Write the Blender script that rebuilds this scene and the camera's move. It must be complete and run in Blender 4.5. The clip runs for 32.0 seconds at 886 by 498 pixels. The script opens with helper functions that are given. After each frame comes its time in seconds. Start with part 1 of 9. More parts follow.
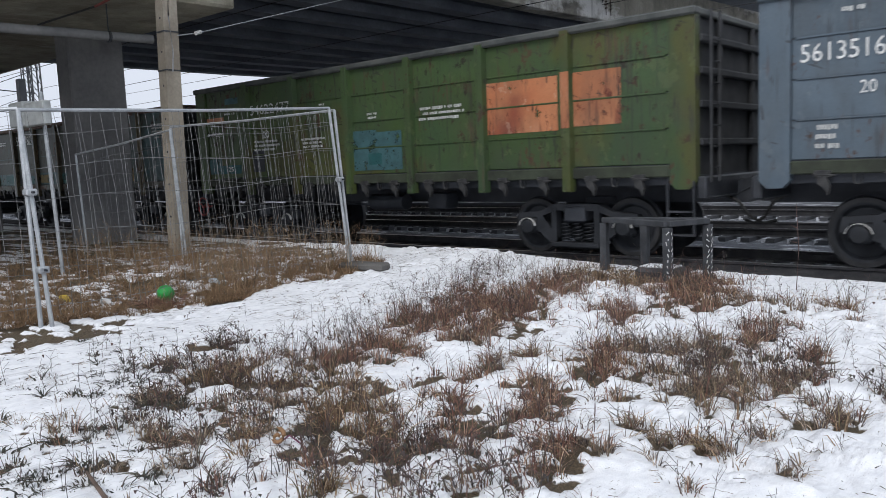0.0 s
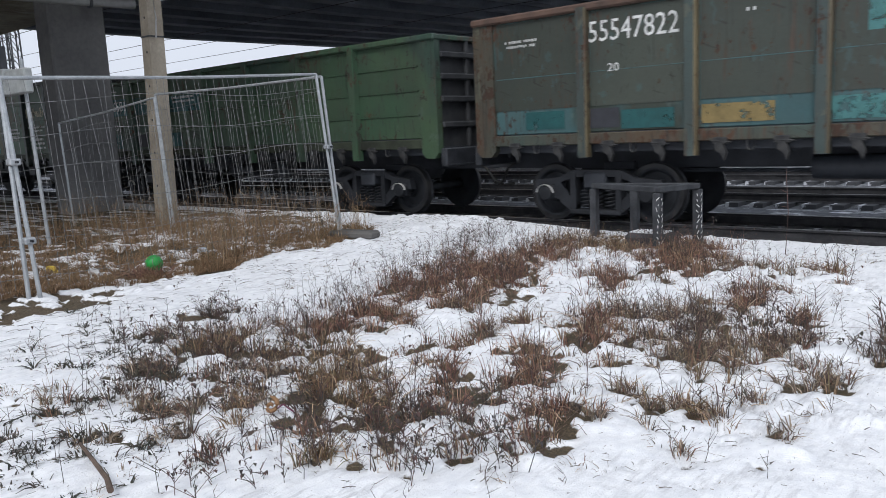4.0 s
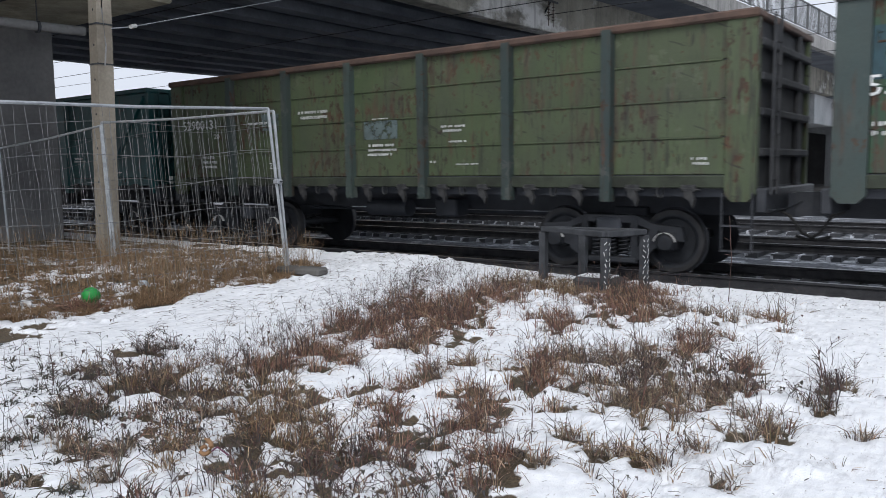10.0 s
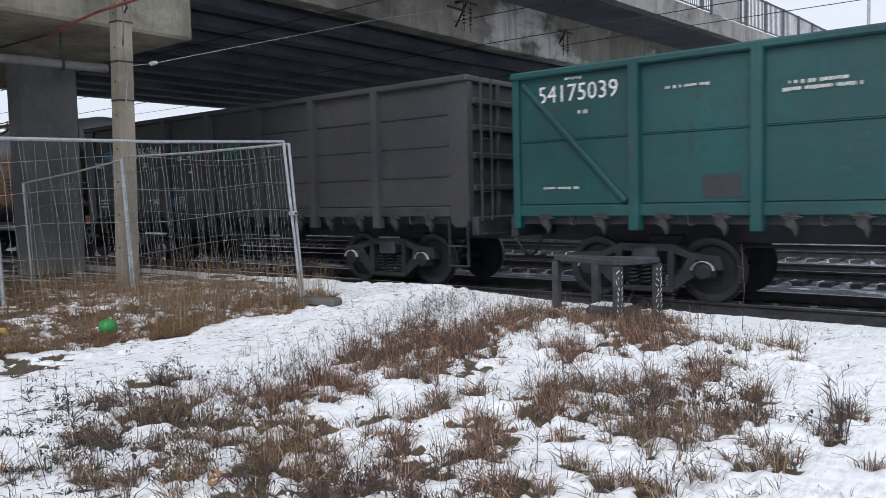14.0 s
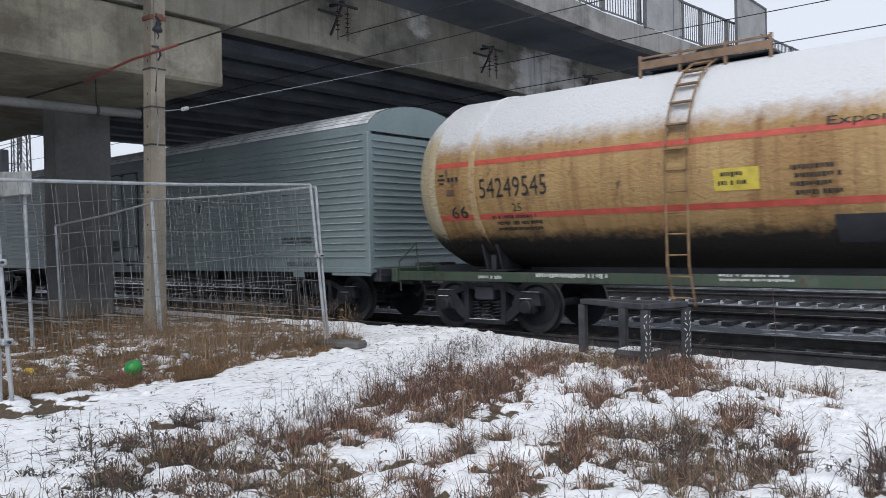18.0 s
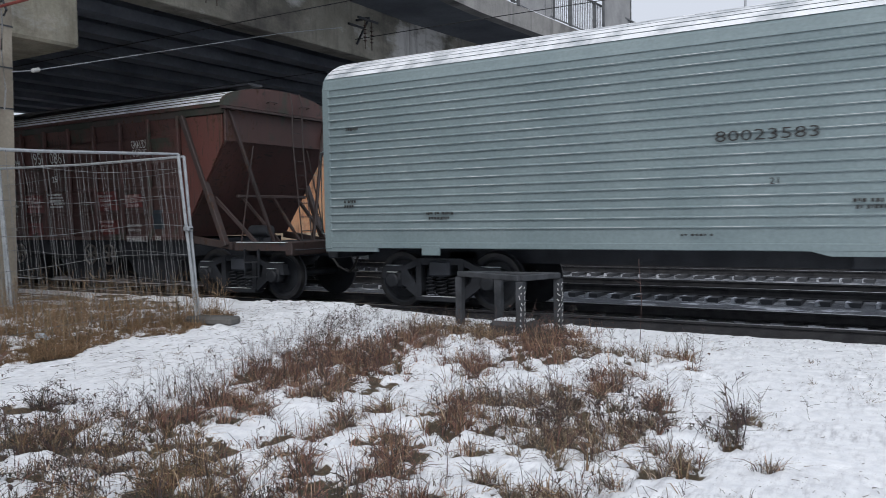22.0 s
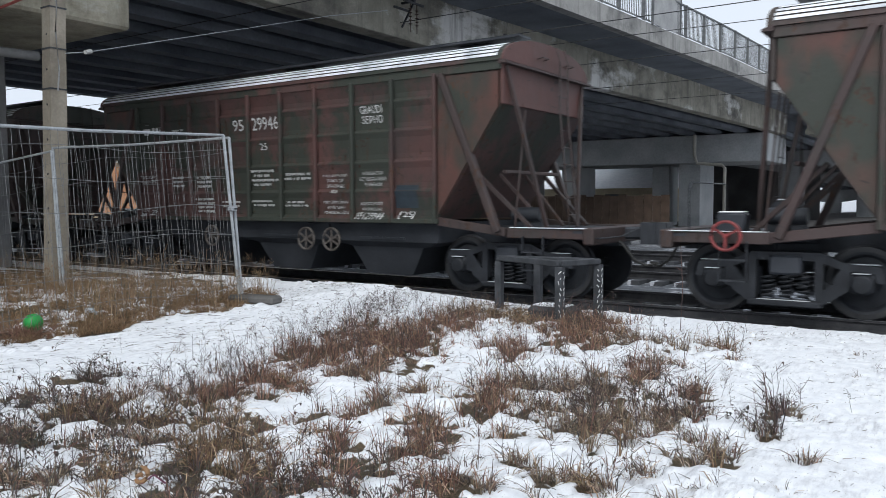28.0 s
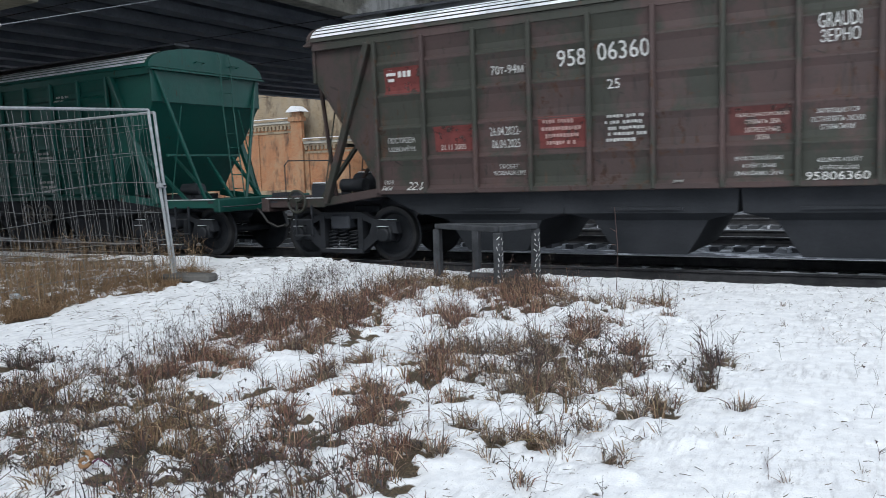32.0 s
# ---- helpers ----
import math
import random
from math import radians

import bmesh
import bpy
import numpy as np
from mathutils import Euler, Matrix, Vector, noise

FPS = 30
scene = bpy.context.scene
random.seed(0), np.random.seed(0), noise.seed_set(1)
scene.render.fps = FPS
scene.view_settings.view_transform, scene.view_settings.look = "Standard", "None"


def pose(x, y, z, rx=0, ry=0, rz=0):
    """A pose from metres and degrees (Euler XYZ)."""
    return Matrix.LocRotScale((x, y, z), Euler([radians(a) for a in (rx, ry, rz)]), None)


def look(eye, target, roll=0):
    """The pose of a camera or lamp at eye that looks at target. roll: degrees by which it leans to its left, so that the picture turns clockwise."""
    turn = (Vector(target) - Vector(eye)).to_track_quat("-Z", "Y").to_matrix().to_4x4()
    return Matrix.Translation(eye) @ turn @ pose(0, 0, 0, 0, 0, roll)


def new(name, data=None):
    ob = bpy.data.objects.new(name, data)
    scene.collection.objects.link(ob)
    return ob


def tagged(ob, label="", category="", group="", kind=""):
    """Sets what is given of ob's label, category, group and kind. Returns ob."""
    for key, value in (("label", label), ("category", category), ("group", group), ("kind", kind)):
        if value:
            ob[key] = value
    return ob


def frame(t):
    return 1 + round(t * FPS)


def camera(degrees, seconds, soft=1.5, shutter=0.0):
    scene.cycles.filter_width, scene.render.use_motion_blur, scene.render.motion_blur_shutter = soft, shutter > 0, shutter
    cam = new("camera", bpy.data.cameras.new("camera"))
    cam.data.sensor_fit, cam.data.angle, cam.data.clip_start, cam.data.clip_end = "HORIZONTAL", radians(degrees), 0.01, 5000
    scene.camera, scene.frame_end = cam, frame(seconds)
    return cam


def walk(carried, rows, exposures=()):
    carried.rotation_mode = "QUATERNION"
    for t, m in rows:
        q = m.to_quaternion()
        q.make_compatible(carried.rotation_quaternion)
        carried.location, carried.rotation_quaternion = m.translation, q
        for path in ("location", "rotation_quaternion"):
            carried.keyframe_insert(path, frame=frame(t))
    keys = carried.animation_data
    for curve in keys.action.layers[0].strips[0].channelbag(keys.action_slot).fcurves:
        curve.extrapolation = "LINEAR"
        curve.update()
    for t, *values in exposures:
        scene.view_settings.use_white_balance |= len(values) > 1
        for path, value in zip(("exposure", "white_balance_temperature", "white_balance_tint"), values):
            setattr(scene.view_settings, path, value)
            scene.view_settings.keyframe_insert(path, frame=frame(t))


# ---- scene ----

# ---------------------------------------------------------------- camera
cam = camera(59.0, 32.0, soft=0.75, shutter=0.25)


def eye_row(t, x, y, z, yaw, pitch, roll):
    """A hand-held camera: place, degrees to the left of the far side of the tracks, degrees up, lean."""
    a, b = radians(yaw), radians(pitch)
    ahead = Vector((-math.sin(a) * math.cos(b), math.cos(a) * math.cos(b), math.sin(b)))
    return t, look((x, y, z), Vector((x, y, z)) + ahead, roll)


WALK = [
    (0, 0.006, -12.261, 1.599, 41.51, -6.16, -2.33),
    (0.5, -0.002, -12.221, 1.610, 41.49, -6.65, -4.34),
    (1, -0.011, -12.231, 1.603, 41.10, -6.58, -3.19),
    (1.5, -0.015, -12.235, 1.604, 40.88, -6.49, -2.96),
    (2, -0.016, -12.245, 1.610, 40.75, -6.98, -4.57),
    (2.5, -0.014, -12.248, 1.606, 40.91, -7.24, -4.21),
    (3, -0.022, -12.247, 1.602, 40.78, -7.54, -3.48),
    (3.5, -0.027, -12.254, 1.599, 40.82, -8.42, -3.18),
    (5.5, -0.025, -12.223, 1.606, 40.52, -8.86, -1.96),
    (6, -0.018, -12.197, 1.611, 40.51, -8.56, -2.13),
    (6.5, -0.015, -12.199, 1.614, 40.13, -7.47, -2.26),
    (7, -0.019, -12.171, 1.604, 39.14, -6.93, -2.12),
    (7.5, -0.020, -12.171, 1.612, 38.63, -6.38, -2.68),
    (8, -0.027, -12.186, 1.603, 37.71, -5.76, -3.42),
    (8.5, -0.047, -12.189, 1.605, 37.43, -5.77, -3.06),
    (9, -0.052, -12.191, 1.590, 37.21, -5.70, -2.17),
    (9.5, -0.048, -12.187, 1.603, 37.30, -5.77, -1.59),
    (10, -0.049, -12.189, 1.602, 37.07, -5.89, -0.77),
    (10.5, -0.035, -12.181, 1.607, 37.15, -6.07, -0.87),
    (11, -0.017, -12.182, 1.610, 37.25, -5.76, -2.88),
    (11.5, -0.002, -12.212, 1.617, 37.88, -4.67, -1.47),
    (12, 0.007, -12.196, 1.604, 38.41, -4.19, -1.16),
    (12.5, 0.013, -12.165, 1.607, 38.65, -3.98, -1.47),
    (13, 0.017, -12.170, 1.607, 38.45, -3.81, -1.35),
    (13.5, 0.061, -12.177, 1.611, 38.39, -3.82, -1.41),
    (15.5, 0.062, -12.186, 1.623, 39.80, -2.46, -1.22),
    (16, 0.042, -12.129, 1.608, 40.08, -1.72, -1.45),
    (16.5, 0.028, -12.171, 1.610, 39.99, -1.21, -1.34),
    (17, 0.027, -12.169, 1.589, 40.20, -0.99, -1.22),
    (17.5, 0.024, -12.157, 1.595, 40.25, -0.82, -1.12),
    (18, 0.044, -12.157, 1.592, 40.30, -0.45, -1.19),
    (18.5, 0.057, -12.161, 1.585, 40.15, -0.15, -1.24),
    (19, 0.053, -12.171, 1.594, 40.08, -0.11, -1.17),
    (19.5, 0.050, -12.158, 1.595, 39.92, -0.16, -1.25),
    (20, 0.130, -12.177, 1.579, 40.57, 0.00, -1.67),
    (20.5, 0.067, -12.151, 1.572, 41.63, -0.05, -2.34),
    (21, -0.021, -12.128, 1.576, 40.03, -0.63, -1.84),
    (21.5, -0.040, -12.121, 1.566, 35.74, -1.72, -0.89),
    (22, -0.033, -12.138, 1.558, 31.13, -2.41, -1.01),
    (22.5, -0.032, -12.150, 1.546, 29.30, -2.74, -1.43),
    (23, -0.009, -12.165, 1.553, 29.02, -3.12, -1.74),
    (23.5, -0.001, -12.150, 1.558, 29.09, -3.44, -1.74),
    (24, 0.005, -12.134, 1.544, 29.88, -3.56, -1.39),
    (24.5, 0.001, -12.137, 1.547, 30.48, -3.57, -0.92),
    (25, -0.029, -12.150, 1.542, 30.57, -3.52, 0.15),
    (25.5, 0.023, -12.163, 1.548, 30.86, -3.62, 0.09),
    (27.5, 0.003, -12.096, 1.534, 32.70, -3.37, -0.10),
    (28, 0.011, -12.122, 1.540, 34.31, -3.48, -0.20),
    (28.5, -0.008, -12.120, 1.539, 35.09, -3.65, -0.37),
    (29, -0.016, -12.114, 1.537, 35.15, -3.99, -0.48),
    (29.5, 0.002, -12.097, 1.504, 34.87, -5.03, -1.79),
    (30, 0.003, -12.114, 1.506, 34.34, -5.81, -0.35),
    (30.5, -0.013, -12.142, 1.509, 33.63, -6.32, -2.43),
    (31, -0.003, -12.130, 1.526, 31.51, -6.46, -2.03),
    (31.5, -0.020, -12.147, 1.525, 31.12, -5.73, -2.26),
    (32, -0.035, -12.146, 1.515, 29.53, -5.68, -1.98),
]
walk(cam, [eye_row(*row) for row in WALK], [(0, 0.0, 6390, 10), (9.5, 0.0, 6390, 10), (11, 0.08, 6380, 10), (13, 0.08, 6380, 10), (15.5, 0.09, 6390, 10), (17, 0.05, 6390, 10), (19, 0.0, 6390, 10), (20, 0.0, 6390, 10), (21, -0.08, 6390, 10), (22, -0.18, 6390, 10), (23, -0.12, 6390, 10), (24.5, 0.02, 6330, 7), (26.5, 0.05, 6330, 7), (28, 0.10, 6310, 7), (29, 0.06, 6310, 7), (30, -0.02, 6300, 7), (31, -0.04, 6290, 6), (32, 0.0, 6290, 6)])

# ---------------------------------------------------------------- sky and light (overcast winter day)
world = bpy.data.worlds.new("overcast_sky")
scene.world = world
world.use_nodes = True
nt = world.node_tree
sky = nt.nodes.new("ShaderNodeTexSky")
sky.sky_type = "NISHITA"
sky.sun_disc = False
sky.sun_elevation = radians(32)
sky.sun_rotation = radians(200)
sky.dust_density = 4.0
soft_sky = nt.nodes.new("ShaderNodeHueSaturation")
soft_sky.inputs["Saturation"].default_value = 0.16
nt.links.new(sky.outputs[0], soft_sky.inputs["Color"])
cloud = nt.nodes.new("ShaderNodeMix")
cloud.data_type = "RGBA"
cloud.inputs[0].default_value = 0.78
cloud.inputs[7].default_value = (8.8, 9.4, 10.6, 1)
nt.links.new(soft_sky.outputs[0], cloud.inputs[6])
nt.links.new(cloud.outputs[2], nt.nodes["Background"].inputs[0])
nt.nodes["Background"].inputs[1].default_value = 0.100

sun_data = bpy.data.lights.new("sun", "SUN")
sun_data.energy = 1.5
sun_data.angle = radians(25)
sun_data.color = (1.0, 0.97, 0.93)
sun = new("sun", sun_data)
sun.matrix_world = look((20, -40, 45), (0, 0, 0))

# ---------------------------------------------------------------- mesh helpers
V = Vector


class Solid:
    """Collects simple closed forms and turns them into one mesh."""

    def __init__(self):
        self.v, self.f = [], []

    def add(self, verts, faces):
        n = len(self.v)
        self.v += [tuple(p) for p in verts]
        self.f += [tuple(i + n for i in face) for face in faces]
        return self

    def box(self, x0, x1, y0, y1, z0, z1, m=None, c=0.0):
        """A box; c: chamfer of its edges."""
        if c <= 0:
            vs = [(x, y, z) for x in (x0, x1) for y in (y0, y1) for z in (z0, z1)]
            fs = [(0, 1, 3, 2), (4, 6, 7, 5), (0, 4, 5, 1), (2, 3, 7, 6), (0, 2, 6, 4), (1, 5, 7, 3)]
        else:
            lo, hi = (x0, y0, z0), (x1, y1, z1)
            c = min(c, *(0.45 * (b - a) for a, b in zip(lo, hi)))
            vs, at = [], {}
            for s in ((a, b, d) for a in (0, 1) for b in (0, 1) for d in (0, 1)):
                for ax in range(3):
                    p = []
                    for k in range(3):
                        e = (lo, hi)[s[k]][k]
                        p.append(e if k == ax else e + (c if s[k] == 0 else -c))
                    at[s, ax] = len(vs)
                    vs.append(tuple(p))
            fs = []
            for ax in range(3):
                o = [k for k in range(3) if k != ax]
                for side in (0, 1):
                    loop = []
                    for a, b in ((0, 0), (1, 0), (1, 1), (0, 1)):
                        s = [0, 0, 0]
                        s[ax], s[o[0]], s[o[1]] = side, a, b
                        loop.append(at[tuple(s), ax])
                    fs.append(tuple(loop))
                for a in (0, 1):
                    for b in (0, 1):
                        s, r = [0, 0, 0], [0, 0, 0]
                        s[o[0]], s[o[1]] = a, b
                        r[o[0]], r[o[1]], r[ax] = a, b, 1
                        s, r = tuple(s), tuple(r)
                        fs.append((at[s, o[0]], at[s, o[1]], at[r, o[1]], at[r, o[0]]))
            for s in ((a, b, d) for a in (0, 1) for b in (0, 1) for d in (0, 1)):
                fs.append(tuple(at[s, ax] for ax in range(3)))
        if m is not None:
            vs = [m @ V(p) for p in vs]
        return self.add(vs, fs)

    def beam(self, a, b, w, h, up=(0, 0, 1), c=0.0):
        """A bar of section w x h from a to b."""
        a, b = V(a), V(b)
        d = b - a
        if d.length < 1e-6:
            return self
        z = d.normalized()
        x = V(up).cross(z)
        if x.length < 1e-4:
            x = V((1, 0, 0)).cross(z)
        x.normalize()
        y = z.cross(x)
        m = Matrix((x, y, z)).transposed().to_4x4()
        m.translation = a
        return self.box(-w / 2, w / 2, -h / 2, h / 2, 0, d.length, m, c)

    def tube(self, pts, r, n=8, r2=None, cap=True):
        """A round bar through the points."""
        pts = [V(p) for p in pts]
        rings = []
        for i, p in enumerate(pts):
            d = (pts[min(i + 1, len(pts) - 1)] - pts[max(i - 1, 0)]).normalized()
            x = d.cross(V((0, 0, 1)))
            if x.length < 1e-3:
                x = d.cross(V((1, 0, 0)))
            x.normalize()
            y = d.cross(x)
            q = r if r2 is None else r + (r2 - r) * i / (len(pts) - 1)
            rings.append([p + q * (math.cos(6.28318 * k / n) * x + math.sin(6.28318 * k / n) * y) for k in range(n)])
        vs = [p for ring in rings for p in ring]
        fs = [(i * n + k, i * n + (k + 1) % n, (i + 1) * n + (k + 1) % n, (i + 1) * n + k) for i in range(len(pts) - 1) for k in range(n)]
        if cap:
            fs += [tuple(reversed(range(n))), tuple((len(pts) - 1) * n + k for k in range(n))]
        return self.add(vs, fs)

    def lathe(self, profile, centre, axis, n=24, arc=1.0, start=0.0):
        """Turns (radius, along) pairs round an axis."""
        z = V(axis).normalized()
        x = z.cross(V((0, 0, 1)))
        if x.length < 1e-3:
            x = V((1, 0, 0))
        x.normalize()
        y = z.cross(x)
        c = V(centre)
        full = arc >= 0.999
        m = n if full else n + 1
        vs = [c + a * z + r * (math.cos(6.28318 * (start + arc * k / n)) * x + math.sin(6.28318 * (start + arc * k / n)) * y) for r, a in profile for k in range(m)]
        fs = []
        for i in range(len(profile) - 1):
            for k in range(n):
                j = (k + 1) % m
                fs.append((i * m + k, i * m + j, (i + 1) * m + j, (i + 1) * m + k))
        return self.add(vs, fs)

    def prism(self, poly, a, b, axis="y"):
        """A flat polygon of (u, v) drawn from a to b along an axis: y gives (x, z), x gives (y, z), z gives (x, y)."""
        put = {"y": lambda u, v, w: (u, w, v), "x": lambda u, v, w: (w, u, v), "z": lambda u, v, w: (u, v, w)}[axis]
        n = len(poly)
        vs = [put(u, v, a) for u, v in poly] + [put(u, v, b) for u, v in poly]
        fs = [tuple(range(n)), tuple(reversed(range(n, 2 * n)))]
        fs += [(i, (i + 1) % n, n + (i + 1) % n, n + i) for i in range(n)]
        return self.add(vs, fs)

    def sheet(self, rows):
        """A grid of points."""
        n = len(rows[0])
        return self.add([p for row in rows for p in row], [(i * n + k, i * n + k + 1, (i + 1) * n + k + 1, (i + 1) * n + k) for i in range(len(rows) - 1) for k in range(n - 1)])

    def mesh(self, name, smooth=False, fix=True):
        me = bpy.data.meshes.new(name)
        me.from_pydata(self.v, [], self.f)
        if fix:
            bm = bmesh.new()
            bm.from_mesh(me)
            bmesh.ops.recalc_face_normals(bm, faces=bm.faces)
            bm.to_mesh(me)
            bm.free()
        if smooth:
            me.shade_smooth()
            me.set_sharp_from_angle(angle=radians(38))
        return me


def part(name, solid, material, parent, label="", smooth=False, m=None):
    """One mesh object under a thing or a part."""
    me = solid if isinstance(solid, bpy.types.Mesh) else solid.mesh(name, smooth)
    if not me.materials:
        me.materials.append(material)
    ob = new(name, me)
    ob.parent = parent
    if m is not None:
        ob.matrix_basis = m
    return tagged(ob, label) if label else ob


def thing(name, label, category, group="", m=None, kind=""):
    ob = new(name)
    ob.empty_display_size = 0.3
    if m is not None:
        ob.matrix_basis = m
    return tagged(ob, label, category, group, kind)


def single(name, solid, material, label, category, group="", kind="", smooth=False, m=None):
    """A thing of one mesh."""
    me = solid if isinstance(solid, bpy.types.Mesh) else solid.mesh(name, smooth)
    if not me.materials:
        me.materials.append(material)
    ob = new(name, me)
    if m is not None:
        ob.matrix_basis = m
    return tagged(ob, label, category, group, kind)


# ---------------------------------------------------------------- materials
def material(name):
    mat = bpy.data.materials.new(name)
    mat.use_nodes = True
    return mat, mat.node_tree.nodes, mat.node_tree.links, mat.node_tree.nodes["Principled BSDF"]


def noise_node(nodes, links, scale, detail=4.0, rough=0.55, stretch=(1, 1, 1), seed=0.0, coords="Object"):
    tc = nodes.new("ShaderNodeTexCoord")
    mp = nodes.new("ShaderNodeMapping")
    mp.inputs["Scale"].default_value = stretch
    mp.inputs["Location"].default_value = (seed * 3.17, seed * 1.73, seed * 0.91)
    links.new(tc.outputs[coords], mp.inputs[0])
    tex = nodes.new("ShaderNodeTexNoise")
    tex.inputs["Scale"].default_value = scale
    tex.inputs["Detail"].default_value = detail
    tex.inputs["Roughness"].default_value = rough
    links.new(mp.outputs[0], tex.inputs["Vector"])
    return tex.outputs["Fac"]


def ramp(nodes, links, fac, lo, hi):
    r = nodes.new("ShaderNodeMapRange")
    r.inputs["From Min"].default_value, r.inputs["From Max"].default_value = lo, hi
    links.new(fac, r.inputs["Value"])
    return r.outputs[0]


def mix(nodes, links, fac, a, b, blend="MIX"):
    m = nodes.new("ShaderNodeMix")
    m.data_type, m.blend_type = "RGBA", blend
    for socket, value in ((m.inputs[0], fac), (m.inputs[6], a), (m.inputs[7], b)):
        if isinstance(value, (int, float)):
            socket.default_value = value
        elif isinstance(value, tuple):
            socket.default_value = (*value, 1)
        else:
            links.new(value, socket)
    return m.outputs[2]


def bump(nodes, links, bsdf, height, strength, distance=0.01):
    b = nodes.new("ShaderNodeBump")
    b.inputs["Strength"].default_value, b.inputs["Distance"].default_value = strength, distance
    links.new(height, b.inputs["Height"])
    links.new(b.outputs[0], bsdf.inputs["Normal"])


def rough_mat(name, a, b, scale=2.0, fine=40.0, rough=0.85, relief=0.3, metal=0.0, spread=(0.35, 0.65), seed=0.0, coords="Object", dist=0.01):
    """A worn surface between two colours, with grain and relief."""
    mat, n, l, p = material(name)
    big = ramp(n, l, noise_node(n, l, scale, 5, seed=seed, coords=coords), *spread)
    grain = noise_node(n, l, fine, 3, seed=seed + 1, coords=coords)
    col = mix(n, l, big, a, b)
    col = mix(n, l, 0.35, col, mix(n, l, grain, (0.25, 0.25, 0.25), (1, 1, 1)), "OVERLAY")
    l.new(col, p.inputs["Base Color"])
    p.inputs["Roughness"].default_value = rough
    p.inputs["Metallic"].default_value = metal
    if relief:
        bump(n, l, p, grain, relief, dist)
    return mat


def scratch_node(n, l, turn, scale, seed, lo, hi):
    """Thin slanting scratches."""
    tc, mp = n.new("ShaderNodeTexCoord"), n.new("ShaderNodeMapping")
    mp.vector_type = "TEXTURE"
    mp.inputs["Rotation"].default_value = (0, radians(turn), 0)
    mp.inputs["Scale"].default_value = (1.1, 1, 0.15)
    mp.inputs["Location"].default_value = (seed * 1.3, 0, seed * 2.1)
    l.new(tc.outputs["Object"], mp.inputs[0])
    tex = n.new("ShaderNodeTexNoise")
    tex.inputs["Scale"].default_value, tex.inputs["Detail"].default_value = scale, 2.0
    l.new(mp.outputs[0], tex.inputs["Vector"])
    return ramp(n, l, tex.outputs["Fac"], lo, hi)


